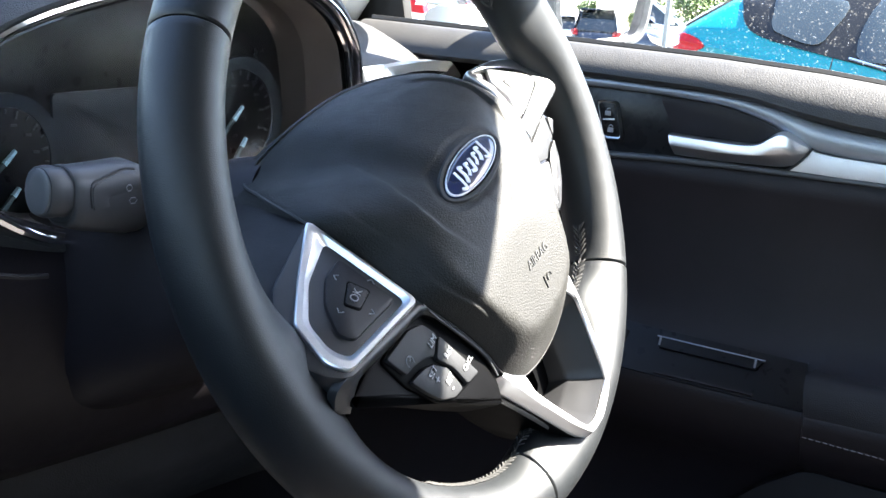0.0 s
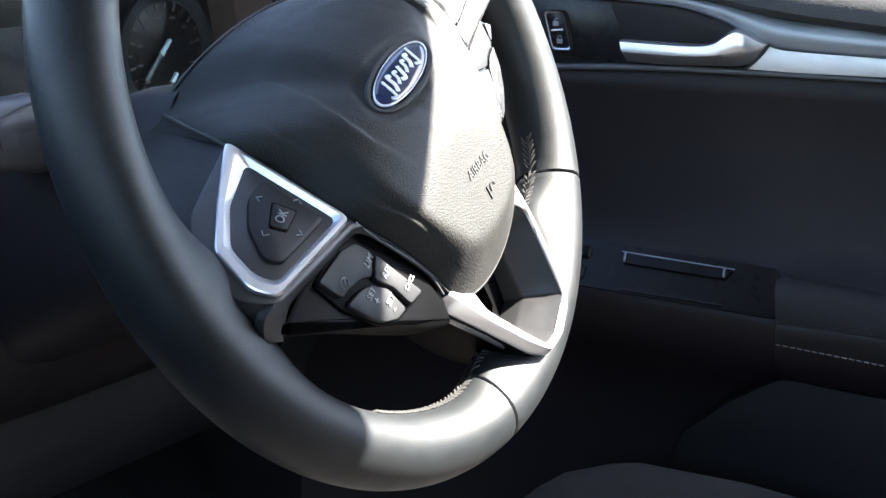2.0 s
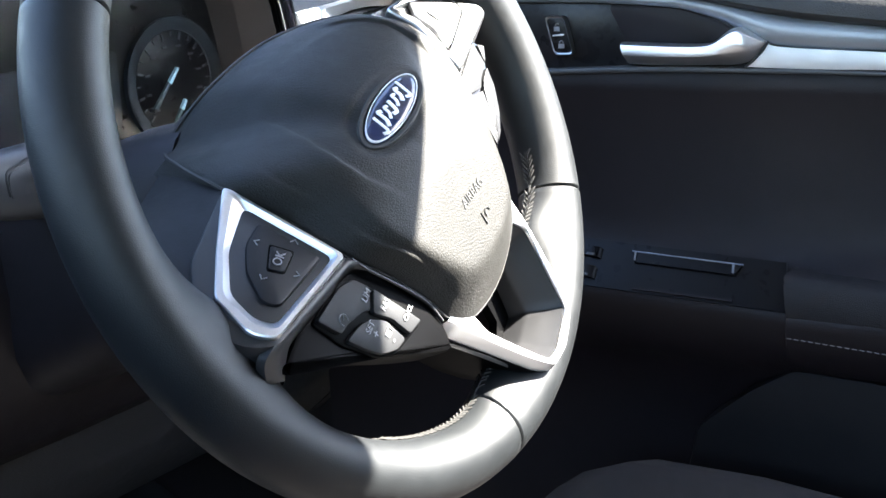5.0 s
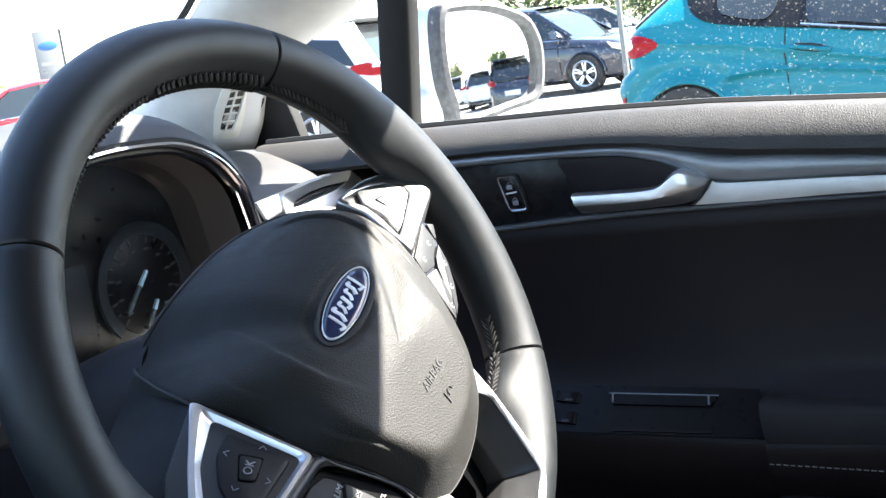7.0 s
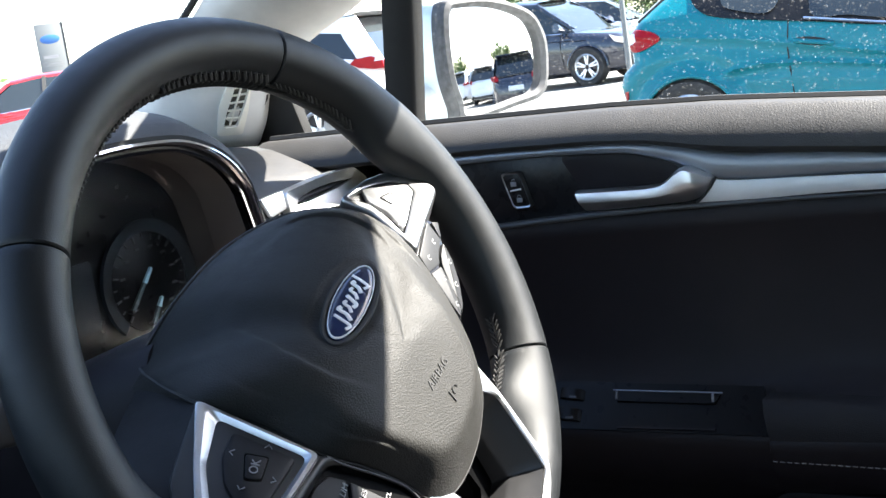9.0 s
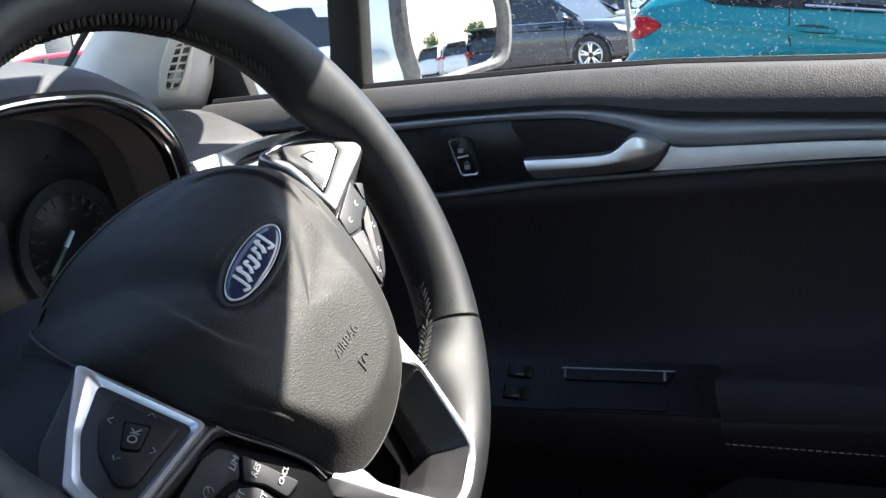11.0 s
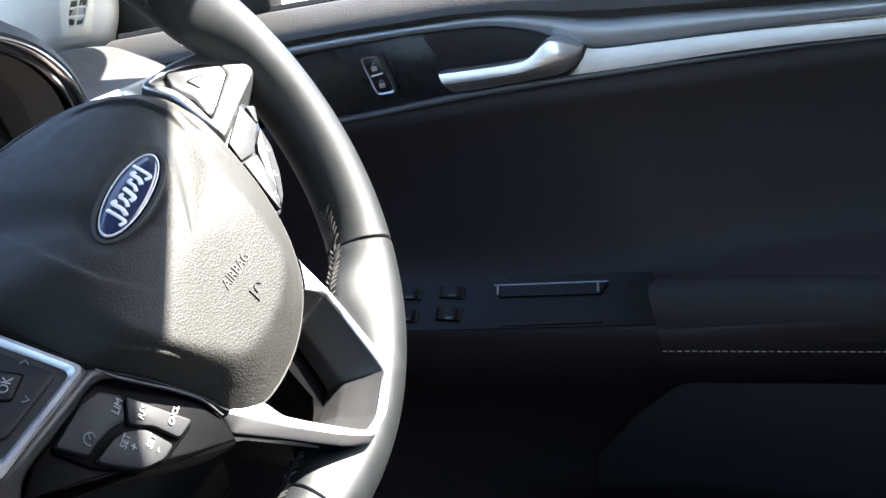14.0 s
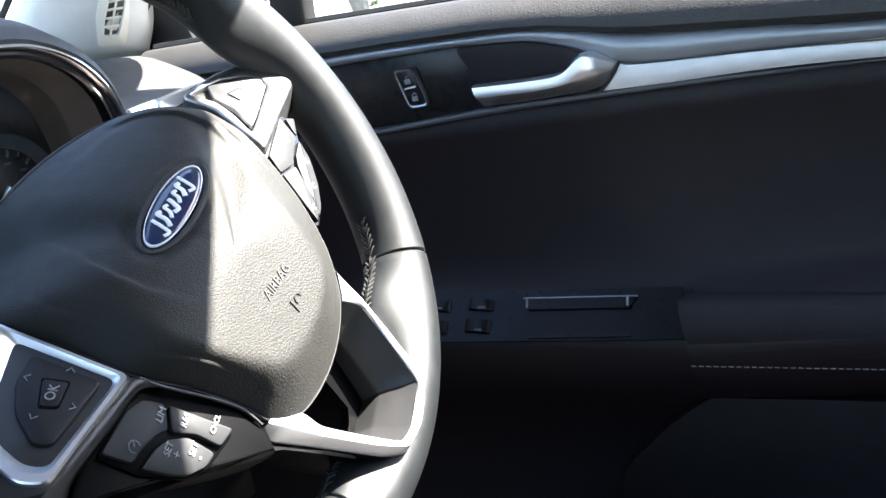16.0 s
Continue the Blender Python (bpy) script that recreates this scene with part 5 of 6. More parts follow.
def build_shell():
    rear = [(0.775, 0.55, 0.895), (0.722, 0.365, 0.952), (0.7105, 0.326, 0.976), (0.703, 0.299, 1.014), (0.703, 0.254, 1.046), (0.697, 0.172, 1.080), (0.675, 0.03, 1.155), (0.650, -0.125, 1.232), (0.640, -0.225, 1.274), (0.633, -0.295, 1.308), (0.625, -0.372, 1.326), (0.622, -0.43, 1.318), (0.622, -0.60, 1.31), (0.622, -0.9, 1.30), (0.64, -1.4, 1.25)]
    front = [(0.68, 0.60, 0.915), (0.652, 0.47, 0.962), (0.649, 0.446, 0.979), (0.646, 0.420, 0.997), (0.64, 0.361, 1.040), (0.628, 0.30, 1.078), (0.62, 0.262, 1.102), (0.602, 0.145, 1.165), (0.590, 0.03, 1.248), (0.578, -0.06, 1.310), (0.572, -0.16, 1.350), (0.568, -0.30, 1.375), (0.565, -0.50, 1.385), (0.565, -0.9, 1.38), (0.58, -1.4, 1.34)]
    a, b = spline(rear, 6), spline(front, 6)
    bulge_dir = Vector((-0.75, -0.35, 0.2)).normalized()
    rings = []
    for t, h in ((0, -0.02), (0, 0.0), (0.12, 0.016), (0.35, 0.027), (0.65, 0.025), (0.9, 0.012), (1.0, 0.0), (1.0, -0.03)):
        rings.append([p.lerp(q, t) + bulge_dir * h * min(max((p.y - 0.02) / 0.14, 0.0), 1.0) for p, q in zip(a, b)])
    pillar = tagged(finish("pillar_trim", loft(rings, closed=False), PILLAR, None, "", 60), "pale grey windscreen pillar trim", "pillar trim", kind="structure")
    o_rear, o_front = Vector((0.014, -0.012, 0.030)), Vector((0.024, 0.018, 0.0))
    tagged(finish("pillar_skin", loft([[p + o_rear * 0.3 for p in a], [p + o_rear for p in a], [p.lerp(q, 0.5) + o_rear + o_front * 0.6 for p, q in zip(a, b)], [q + o_front for q in b], [q + o_front * 0.2 for q in b]], closed=False), RUBBER), "black outer face of the windscreen pillar", "pillar", kind="structure")
    # roof lining and the opposite side
    xs = (-0.57, -0.3, 0, 0.3, 0.57)
    tagged(finish("ceiling", loft([[Vector((x, y, z - 0.05 * (x / 0.57) ** 2)) for x in xs] for y, z in ((0.02, 1.318), (-0.08, 1.375), (-0.4, 1.435), (-0.9, 1.435), (-1.5, 1.385))], closed=False), ROOFLINING), "pale grey roof lining", "ceiling", kind="structure")
    tagged(finish("roof_skin", loft([[Vector((x, y, z - 0.05 * (x / 0.6) ** 2)) for x in (-0.62, -0.3, 0, 0.3, 0.62)] for y, z in ((0.03, 1.335), (-0.10, 1.405), (-0.4, 1.47), (-0.9, 1.475), (-1.6, 1.40))], closed=False), SILVER_PAINT), "pale silver car roof", "roof", kind="structure")
    tagged(finish("wall_west", loft([[Vector((-0.76, y, z)) for y in (0.6, -0.5, -1.9)] for z in (0.28, 0.95)] + [[Vector((-0.80, y, z)) for y in (0.6, -0.5, -1.9)] for z in (0.95, 0.28)], closed=False, caps=False), SOFT), "black trimmed passenger side", "door side", kind="structure")
    tagged(finish("rail_west", loft([[Vector((-p.x, p.y, p.z)) for p in a], [Vector((-p.x, p.y, p.z)) for p in b]], closed=False), PILLAR), "pale grey opposite roof rail", "roof rail", kind="structure")
    tagged(finish("wall_east", loft([[Vector((x, y, z)) for y in (0.24, 0.5, 0.9)] for x, z in ((0.80, 0.25), (0.80, 0.7), (0.765, 0.94), (0.82, 0.94), (0.84, 0.25))], closed=False), SOFT), "black footwell side trim", "side trim", kind="structure")
    # unseen wall up to the roof, added to cut light from behind
    tagged(finish("wall_south", loft([[Vector((x, -1.45, z)) for x in (-0.76, 0, 0.80)] for z in (0.28, 0.8, 1.36)], closed=False), FABRIC), "unseen dark wall added across the rear to block light", "rear seat", kind="structure")
    tagged(finish("floor", loft([[Vector((x, y, z)) for x in (-0.78, 0, 0.84)] for y, z in ((-1.5, 0.27), (-0.3, 0.27), (0.45, 0.27), (0.75, 0.38), (0.85, 0.60), (0.86, 0.92))], closed=False), CARPET), "black carpeted car floor", "floor", kind="structure")
    tagged(finish("bonnet", loft([[Vector((x * k, y, z - 0.06 * (x / 0.8) ** 2)) for x in (-0.8, -0.5, 0, 0.5, 0.8)] for y, z, k in ((0.80, 0.955, 0.95), (1.2, 0.94, 1), (1.7, 0.86, 1), (1.95, 0.72, 0.9), (2.0, 0.35, 0.9))], closed=False), SILVER_PAINT), "pale silver bonnet", "bonnet", kind="structure")
    tagged(finish("wing_panel", loft([[Vector((x, y, z)) for y in (0.60, 0.9, 1.4, 1.95)] for x, z in ((0.76, 0.90), (0.86, 0.86), (0.91, 0.6), (0.88, 0.25))], closed=False), SILVER_PAINT), "pale silver front wing", "car wing", kind="structure")

    # demister grille on the pillar foot
    gr = thing("demister_grille", "pale beige slotted demister grille on the pillar foot", "air grille")
    gx = lambda y, z: 0.700 - 0.10 * (y - 0.33) - 0.2 * (z - 0.99)
    skin = BVHTree.FromPolygons([v.co for v in pillar.data.vertices], [tuple(f.vertices) for f in pillar.data.polygons])
    side = Vector((1.05, 0.86, -0.09)).normalized()

    def pg(x, y, z):
        """a point of the grille, laid on the pillar's skin and raised by z"""
        p = Vector((gx(-x, y) - 0.012, -x, y))
        hit, n, _, _ = skin.ray_cast(p - side * 0.4, side)
        if hit is None:
            return p - side * z
        n = n if n.dot(side) < 0 else -n
        return hit + n * (z + 0.0025)
    fo = rounded([(-y, z) for y, z in [(0.300, 1.0240), (0.322, 1.0225), (0.345, 0.996), (0.356, 0.9730), (0.330, 0.9725), (0.316, 0.993)]], 0.004)
    fi = rounded([(-y, z) for y, z in [(0.304, 1.0175), (0.319, 1.0165), (0.337, 0.994), (0.3460, 0.9805), (0.333, 0.9800), (0.3205, 0.995)]], 0.0025)
    part("grille_frame", frame_plate(fo, fi, 0.004, pg, rise=0.001), CREAM, gr, "pale frame")
    part("grille_back", plate(fi, 0.002, 0.0003, lambda x, y, z: pg(x, y, z - 0.002)), DOT_GREY, gr)
    for k in range(5):
        t0 = 0.10 + 0.18 * k
        p, q = Vector((-0.3195, 1.0160)).lerp(Vector((-0.3460, 0.9810)), t0), Vector((-0.3040, 1.0175)).lerp(Vector((-0.3330, 0.9805)), t0)
        part("grille_slat", tube([pg(*p.lerp(q, u), -0.0008) for u in (0.0, 0.5, 1.0)], 0.0011, 5), CREAM, gr)
    part("grille_spine", tube([pg(*Vector((-0.3118, 1.0168)).lerp(Vector((-0.3395, 0.9805)), u), -0.0008) for u in (0.0, 0.5, 1.0)], 0.0011, 5), CREAM, gr)

    # black corner between pillar and quarter glass, and quarter glass with its frame
    cr = thing("quarter_window", "small fixed quarter window in a black frame", "quarter window")
    fr = [(0.420, 0.990), (0.345, 1.022), (0.298, 1.020), (0.292, 0.990), (0.294, 0.952), (0.420, 0.952)]
    part("corner_panel", plate([(-y, z) for y, z in fr], 0.012, 0.003, lambda x, y, z: Vector((0.735 + 0.0 * x - z - 0.40 * (y - 0.96), -x, y))), RUBBER, cr, "black corner panel")
    qg = part("quarter_glass", loft([[Vector((0.745 - 0.45 * (z - 0.957), y, z)) for y, z in ((0.40, 0.95), (0.30, 0.955), (0.185, 0.955))], [Vector((0.745 - 0.45 * (z - 0.957), y, z)) for y, z in ((0.36, 0.99), (0.26, 1.04), (0.18, 1.08))]], closed=False), GLASS, cr, "clear quarter glass")
    qg.visible_shadow = False
    ws = thing("windscreen", "clear sloping glass windscreen over the dashboard", "windscreen")
    wg = part("screen_glass", loft([[Vector((x, 0.86 - 0.12 * (x / 0.7) ** 2, 0.93)) for x in (-0.70, -0.35, 0, 0.35, 0.70)], [Vector((x * 0.84, 0.03 - 0.03 * (x / 0.7) ** 2, 1.325 - 0.05 * (x / 0.7) ** 2)) for x in (-0.70, -0.35, 0, 0.35, 0.70)]], closed=False), GLASS, ws)
    wg.visible_shadow = False
    part("screen_seal", tube([q + Vector((-0.002, 0.004, 0.004)) for q in b[:40]], 0.003, 6), RUBBER, ws, "thin black seal")


build_shell()


def build_seat():
    seat = thing("driver_seat", "black cloth driver's seat cushion", "car seat")
    rings = []
    for y, top, w in ((0.100, 0.475, 0.25), (0.092, 0.520, 0.262), (0.074, 0.545, 0.272), (0.04, 0.558, 0.280), (-0.04, 0.560, 0.285), (-0.20, 0.555, 0.280), (-0.45, 0.54, 0.27), (-0.60, 0.54, 0.26)):
        r = []
        for i in range(33):
            u = -1 + 2 * i / 32
            bol = 0.044 * math.exp(-((abs(u) - 0.90) / 0.17) ** 2) - 0.05 * max(0, (abs(u) - 0.93) / 0.07) ** 2
            r.append(Vector((0.385 + w * u, y + 0.03 - 0.13 * u * u, top + bol)))
        base = top - 0.08
        r += [Vector((0.385 + w, y - 0.10, base)), Vector((0.385 + w * 0.9, y - 0.08, base - 0.10)), Vector((0.385 - w * 0.9, y - 0.08, base - 0.10)), Vector((0.385 - w, y - 0.10, base))]
        rings.append(r)
    part("cushion", loft(rings), FABRIC, seat, "", 60)
    part("backrest", box(0.13, 0.59, -0.86, -0.70, 0.58, 1.15, 0.05, 4), FABRIC, seat)
    part("seat_base", box(0.16, 0.56, -0.58, -0.06, 0.27, 0.50, 0.02), HARD, seat)


build_seat()


def build_pedal(name, x, y, z, w, h, label):
    pd = thing(name, label, "pedal")
    m = pose(x, y, z, 58, 0, 0)
    part("pedal_pad", plate(rounded([(-w, -h), (w, -h), (w, h), (-w, h)], 0.008), 0.012, 0.003, placer(m)), RUBBER, pd)
    for k in range(6):
        yy = -h * 0.75 + k * h * 0.3
        part("pad_rib", plate(rounded([(-w * 0.8, yy), (w * 0.8, yy), (w * 0.8, yy + h * 0.14), (-w * 0.8, yy + h * 0.14)], 0.002), 0.003, 0.001, placer(m @ Matrix.Translation((0, 0, 0.0025)))), KEY, pd)
    part("pedal_arm", tube([m @ Vector((0, 0, -0.01)), m @ Vector((0, 0.03, -0.06)), Vector((x, y + 0.12, z + 0.20)), Vector((x, y + 0.14, z + 0.35))], 0.010, 8), HARD, pd)


build_pedal("accelerator_pedal", 0.612, 0.55, 0.435, 0.026, 0.050, "ribbed black rubber accelerator pedal")
build_pedal("brake_pedal", 0.490, 0.50, 0.455, 0.034, 0.032, "ribbed black rubber brake pedal")


def build_wing_mirror():
    mir = thing("wing_mirror", "pale silver door mirror with bright glass and black surround", "door mirror")
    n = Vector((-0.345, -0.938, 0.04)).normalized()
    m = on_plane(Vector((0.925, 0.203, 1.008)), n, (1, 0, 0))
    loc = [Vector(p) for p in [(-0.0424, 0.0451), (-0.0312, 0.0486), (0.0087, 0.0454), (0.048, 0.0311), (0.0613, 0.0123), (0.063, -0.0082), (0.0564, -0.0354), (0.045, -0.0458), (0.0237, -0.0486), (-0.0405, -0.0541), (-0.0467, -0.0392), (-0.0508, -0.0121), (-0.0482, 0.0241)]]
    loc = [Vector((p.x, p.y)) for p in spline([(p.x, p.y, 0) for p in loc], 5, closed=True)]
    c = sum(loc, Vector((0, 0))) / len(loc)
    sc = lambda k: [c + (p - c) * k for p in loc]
    P = placer(m)
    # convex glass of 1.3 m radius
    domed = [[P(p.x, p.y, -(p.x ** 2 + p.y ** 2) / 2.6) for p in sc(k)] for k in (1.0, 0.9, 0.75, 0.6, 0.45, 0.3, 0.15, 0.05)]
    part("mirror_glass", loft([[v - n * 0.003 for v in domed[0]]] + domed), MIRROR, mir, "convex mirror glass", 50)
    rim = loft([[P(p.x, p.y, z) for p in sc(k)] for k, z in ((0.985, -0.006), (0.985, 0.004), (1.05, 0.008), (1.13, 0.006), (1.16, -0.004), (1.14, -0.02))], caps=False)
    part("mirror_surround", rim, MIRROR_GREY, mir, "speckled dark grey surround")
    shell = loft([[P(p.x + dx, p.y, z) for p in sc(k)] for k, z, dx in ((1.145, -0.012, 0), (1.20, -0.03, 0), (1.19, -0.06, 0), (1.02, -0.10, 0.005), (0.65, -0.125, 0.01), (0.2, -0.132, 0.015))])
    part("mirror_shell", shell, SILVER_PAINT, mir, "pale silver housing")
    part("mirror_foot", loft([[Vector((x, y + 0.02 * math.cos(q), z + 0.014 * math.sin(q))) for q in (2 * math.pi * i / 14 for i in range(14))] for x, y, z in ((0.765, 0.275, 0.965), (0.82, 0.275, 0.968), (0.88, 0.26, 0.975))]), SILVER_PAINT, mir)


build_wing_mirror()


# the car park outside


def build_wheel_set(parent, x, y, r, side, rim_mat):
    """One road wheel with tyre, rim and spokes; side: +1 faces +x."""
    at = lambda u, v, w: Vector((x + side * w, y + u, r + v))
    n = 32
    prof = [(0.62, 0.06), (0.66, 0.10), (0.80, 0.115), (0.93, 0.105), (1.0, 0.07), (1.0, -0.08), (0.7, -0.1)]
    ty = part("tyre", loft([[at(r * k * math.cos(2 * math.pi * i / n), r * k * math.sin(2 * math.pi * i / n), w) for i in range(n)] for k, w in prof], caps=False), RUBBER, parent)
    rm = part("rim", loft([[at(r * k * math.cos(2 * math.pi * i / n), r * k * math.sin(2 * math.pi * i / n), w) for i in range(n)] for k, w in ((0.68, 0.10), (0.64, 0.108), (0.58, 0.09), (0.56, 0.03))], caps=False), rim_mat, parent, "bright alloy rim")
    part("hub_well", loft([[at(r * k * math.cos(2 * math.pi * i / n), r * k * math.sin(2 * math.pi * i / n), w) for i in range(n)] for k, w in ((0.57, 0.03), (0.54, 0.0), (0.1, 0.0))]), RUBBER, rm)
    for s in range(10):
        q = 2 * math.pi * (s // 2) / 5 + (0.16 if s % 2 else -0.16) + 0.3
        d, t = Vector((math.cos(q), math.sin(q))), Vector((-math.sin(q), math.cos(q)))
        poly = [d * r * 0.12 + t * r * 0.05, d * r * 0.12 - t * r * 0.05, d * r * 0.60 - t * r * 0.045, d * r * 0.60 + t * r * 0.045]
        part("spoke", plate(poly, 0.02, 0.004, lambda a, b, c: at(a, b, 0.085 + c)), rim_mat, rm)
    return ty


def build_car(label, paint, m, scale=1.0, tall=1.0):
    """A hatchback: nose towards +y in its own space, wheels on z = 0."""
    car = thing("parked_car", label, "car", m, group="parked cars")
    L, Wd, H = 4.05 * scale, 0.87 * scale, 1.47 * tall
    # stations along the car: y, belt height, half width at sill, half width at belt
    st = [(-0.500, 0.58, 0.66, 0.62, 0.40), (-0.492, 0.78, 0.76, 0.72, 0.30), (-0.465, 0.93, 0.84, 0.78, 0.24), (-0.40, 0.985, 0.97, 0.90, 0.20), (-0.30, 0.975, 1.0, 0.95, 0.18), (-0.15, 0.945, 1.0, 0.95, 0.18), (0.0, 0.91, 1.0, 0.95, 0.18),
          (0.15, 0.88, 1.0, 0.94, 0.18), (0.24, 0.865, 1.0, 0.93, 0.18), (0.33, 0.82, 0.99, 0.90, 0.18), (0.42, 0.77, 0.95, 0.84, 0.20), (0.475, 0.68, 0.86, 0.74, 0.24), (0.497, 0.55, 0.72, 0.66, 0.32), (0.5, 0.48, 0.68, 0.64, 0.36)]
    rings = []
    for u, belt, ws, wb, low in st:
        y, b = u * L, belt * H / 1.47
        h = b - low
        half = [(0.0, low), (0.80 * ws, low), (0.97 * ws, low + 0.10 * h), (1.0 * ws, low + 0.30 * h), (0.985 * ws, low + 0.48 * h), (1.0 * ws, low + 0.62 * h), (0.985 * ws, low + 0.72 * h), (0.975 * ws, low + 0.88 * h), (wb, b), (wb * 0.93, b + 0.012), (0, b + 0.02)]
        rings.append([Vector((x * Wd, y, z)) for x, z in half] + [Vector((-x * Wd, y, z)) for x, z in half[-2:0:-1]])
    body = part("body", loft(rings), paint, car, "", 50)
    # cabin: glass and roof
    cab = [(-0.470, 0.95, 0.80, 0.96, 0.79), (-0.43, 0.96, 0.84, 1.20, 0.72), (-0.385, 0.98, 0.90, 1.40, 0.68), (-0.25, 0.965, 0.92, 1.46, 0.67), (-0.05, 0.92, 0.92, 1.47, 0.66), (0.07, 0.895, 0.91, 1.42, 0.66), (0.16, 0.88, 0.90, 1.22, 0.74), (0.245, 0.865, 0.86, 0.90, 0.84)]
    rg, rr = [], []
    for u, b, wb, t, wt in cab:
        y = u * L
        s = H / 1.47
        rg.append([Vector((x * Wd, y, z * s)) for x, z in ((wb, b), (wb * 0.55 + wt * 0.45, b + (t - b) * 0.5), (wt, t - 0.02), (-wt, t - 0.02), (-(wb * 0.55 + wt * 0.45), b + (t - b) * 0.5), (-wb, b))])
    part("glasshouse", loft(rg), CAR_GLASS, car, "dark tinted windows")
    for u, b, wb, t, wt in cab[2:6]:
        y, s = u * L, H / 1.47
        rr.append([Vector((x * Wd, y, z * s)) for x, z in ((wt * 1.04, t - 0.075), (wt * 1.02, t - 0.03), (wt * 0.86, t + 0.01), (0, t + 0.03), (-wt * 0.86, t + 0.01), (-wt * 1.02, t - 0.03), (-wt * 1.04, t - 0.075))])
    part("roof", loft(rr, closed=False), paint, car)
    s = H / 1.47
    for sd in (1, -1):
        for (y0, b0, w0, y1, t1, w1, wid) in ((0.245, 0.93, 0.875, 0.07, 1.40, 0.69, 0.05), (-0.435, 0.93, 0.84, -0.360, 1.40, 0.70, 0.26), (-0.06, 0.94, 0.935, -0.075, 1.44, 0.685, 0.035)):
            a_, b_ = Vector((sd * w0 * Wd, y0 * L, b0 * s)), Vector((sd * w1 * Wd, y1 * L, t1 * s))
            part("pillar", loft([[p + Vector((sd * o, d, 0)) for p in (a_, a_.lerp(b_, 0.5) + Vector((sd * 0.014, 0, 0)), b_)] for d, o in ((-wid, -0.02), (-wid, 0.008), (wid, 0.008), (wid, -0.02))], closed=False), paint if wid != 0.035 else RUBBER, car)
        for yy in (0.30, -0.315):
            arch = [Vector((sd * (Wd * 0.995), yy * L + 0.35 * scale * math.cos(q), 0.30 * scale + 0.35 * scale * math.sin(q))) for q in (math.pi * i / 16 for i in range(17))]
            part("arch", loft([[p + Vector((sd * o, 0, 0)) for p in [a2 for a2 in arch]] for o in (0.006,)] + [[Vector((p.x + sd * 0.006, yy * L + (p.y - yy * L) * 0.1, 0.32 * scale + (p.z - 0.32 * scale) * 0.1)) for p in arch]], closed=False), RUBBER, car)
            part("arch_lip", tube(arch, 0.022 * scale, 6), paint, car)
            build_wheel_set(car, sd * (Wd - 0.06), yy * L, 0.315 * scale, sd, SILVER)
        # lamps, handles, door gaps, belt strip, crease
        part("tail_lamp", loft([[Vector((sd * (0.80 + (y + 0.492) * 2.6 - o) * Wd, y * L, z * s)) for y, z in ((-0.494, 0.85), (-0.489, 0.94), (-0.466, 0.985), (-0.432, 0.975), (-0.420, 0.935), (-0.438, 0.885), (-0.470, 0.855))] for o in (0.15, 0.02, 0.0)], caps=True), RED_LENS, car, "red tail lamp")
        part("head_lamp", loft([[Vector((sd * x * Wd, y * L, z * s)) for y, z in ((0.40, 0.77), (0.455, 0.70), (0.487, 0.62), (0.47, 0.60), (0.42, 0.66))] for x in (0.60, 0.945)], caps=True), CHROME, car)
        for yy, zz in ((-0.115, 0.86), (0.11, 0.84)):
            part("door_handle", tube([(sd * (Wd * 0.985 + 0.006), yy * L - 0.11, zz * s), (sd * (Wd * 0.985 + 0.03), yy * L, (zz + 0.005) * s), (sd * (Wd * 0.985 + 0.006), yy * L + 0.11, zz * s)], 0.016, 6), paint, car)
        for yy in (-0.205, -0.07, 0.19):
            part("door_gap", tube([(sd * (Wd * 0.978 + 0.0), (yy + 0.012) * L, 0.93 * s), (sd * Wd * 0.992, yy * L, 0.70 * s), (sd * Wd * 1.0, (yy + 0.008) * L, 0.34 * s)], 0.006, 5), RUBBER, car)
        part("belt_strip", tube([(sd * Wd * 0.952, y * L, z * s) for y, z in ((-0.27, 0.975), (-0.15, 0.952), (0.0, 0.918), (0.2, 0.878))], 0.011, 6), CHROME, car)
        part("crease", tube([(sd * Wd * 0.995, y * L, z * s) for y, z in ((-0.40, 0.90), (-0.2, 0.855), (0.0, 0.81), (0.3, 0.74))], 0.010, 6), paint, car)
        part("side_mirror", tube([(sd * Wd * 0.92, 0.215 * L, 0.93 * s), (sd * (Wd + 0.06), 0.205 * L, 0.97 * s), (sd * (Wd + 0.14), 0.20 * L, 0.985 * s)], lambda q: 0.02 + 0.06 * q, 8), paint, car)
    part("spoiler", loft([[Vector((x * Wd, y * L, z * s)) for x in (-0.66, 0, 0.66)] for y, z in ((-0.36, 1.455), (-0.425, 1.46), (-0.43, 1.435), (-0.38, 1.40))], closed=False), paint, car)
    part("number_plate", box(-0.26, 0.26, -0.502 * L, -0.497 * L, 0.60 * s, 0.71 * s, 0.003), WHITE_MARK, car, "plain pale plate")
    part("bumper_skirt", box(-0.78 * Wd, 0.78 * Wd, -0.495 * L, -0.45 * L, 0.26, 0.42, 0.03), HARD, car)
    return car


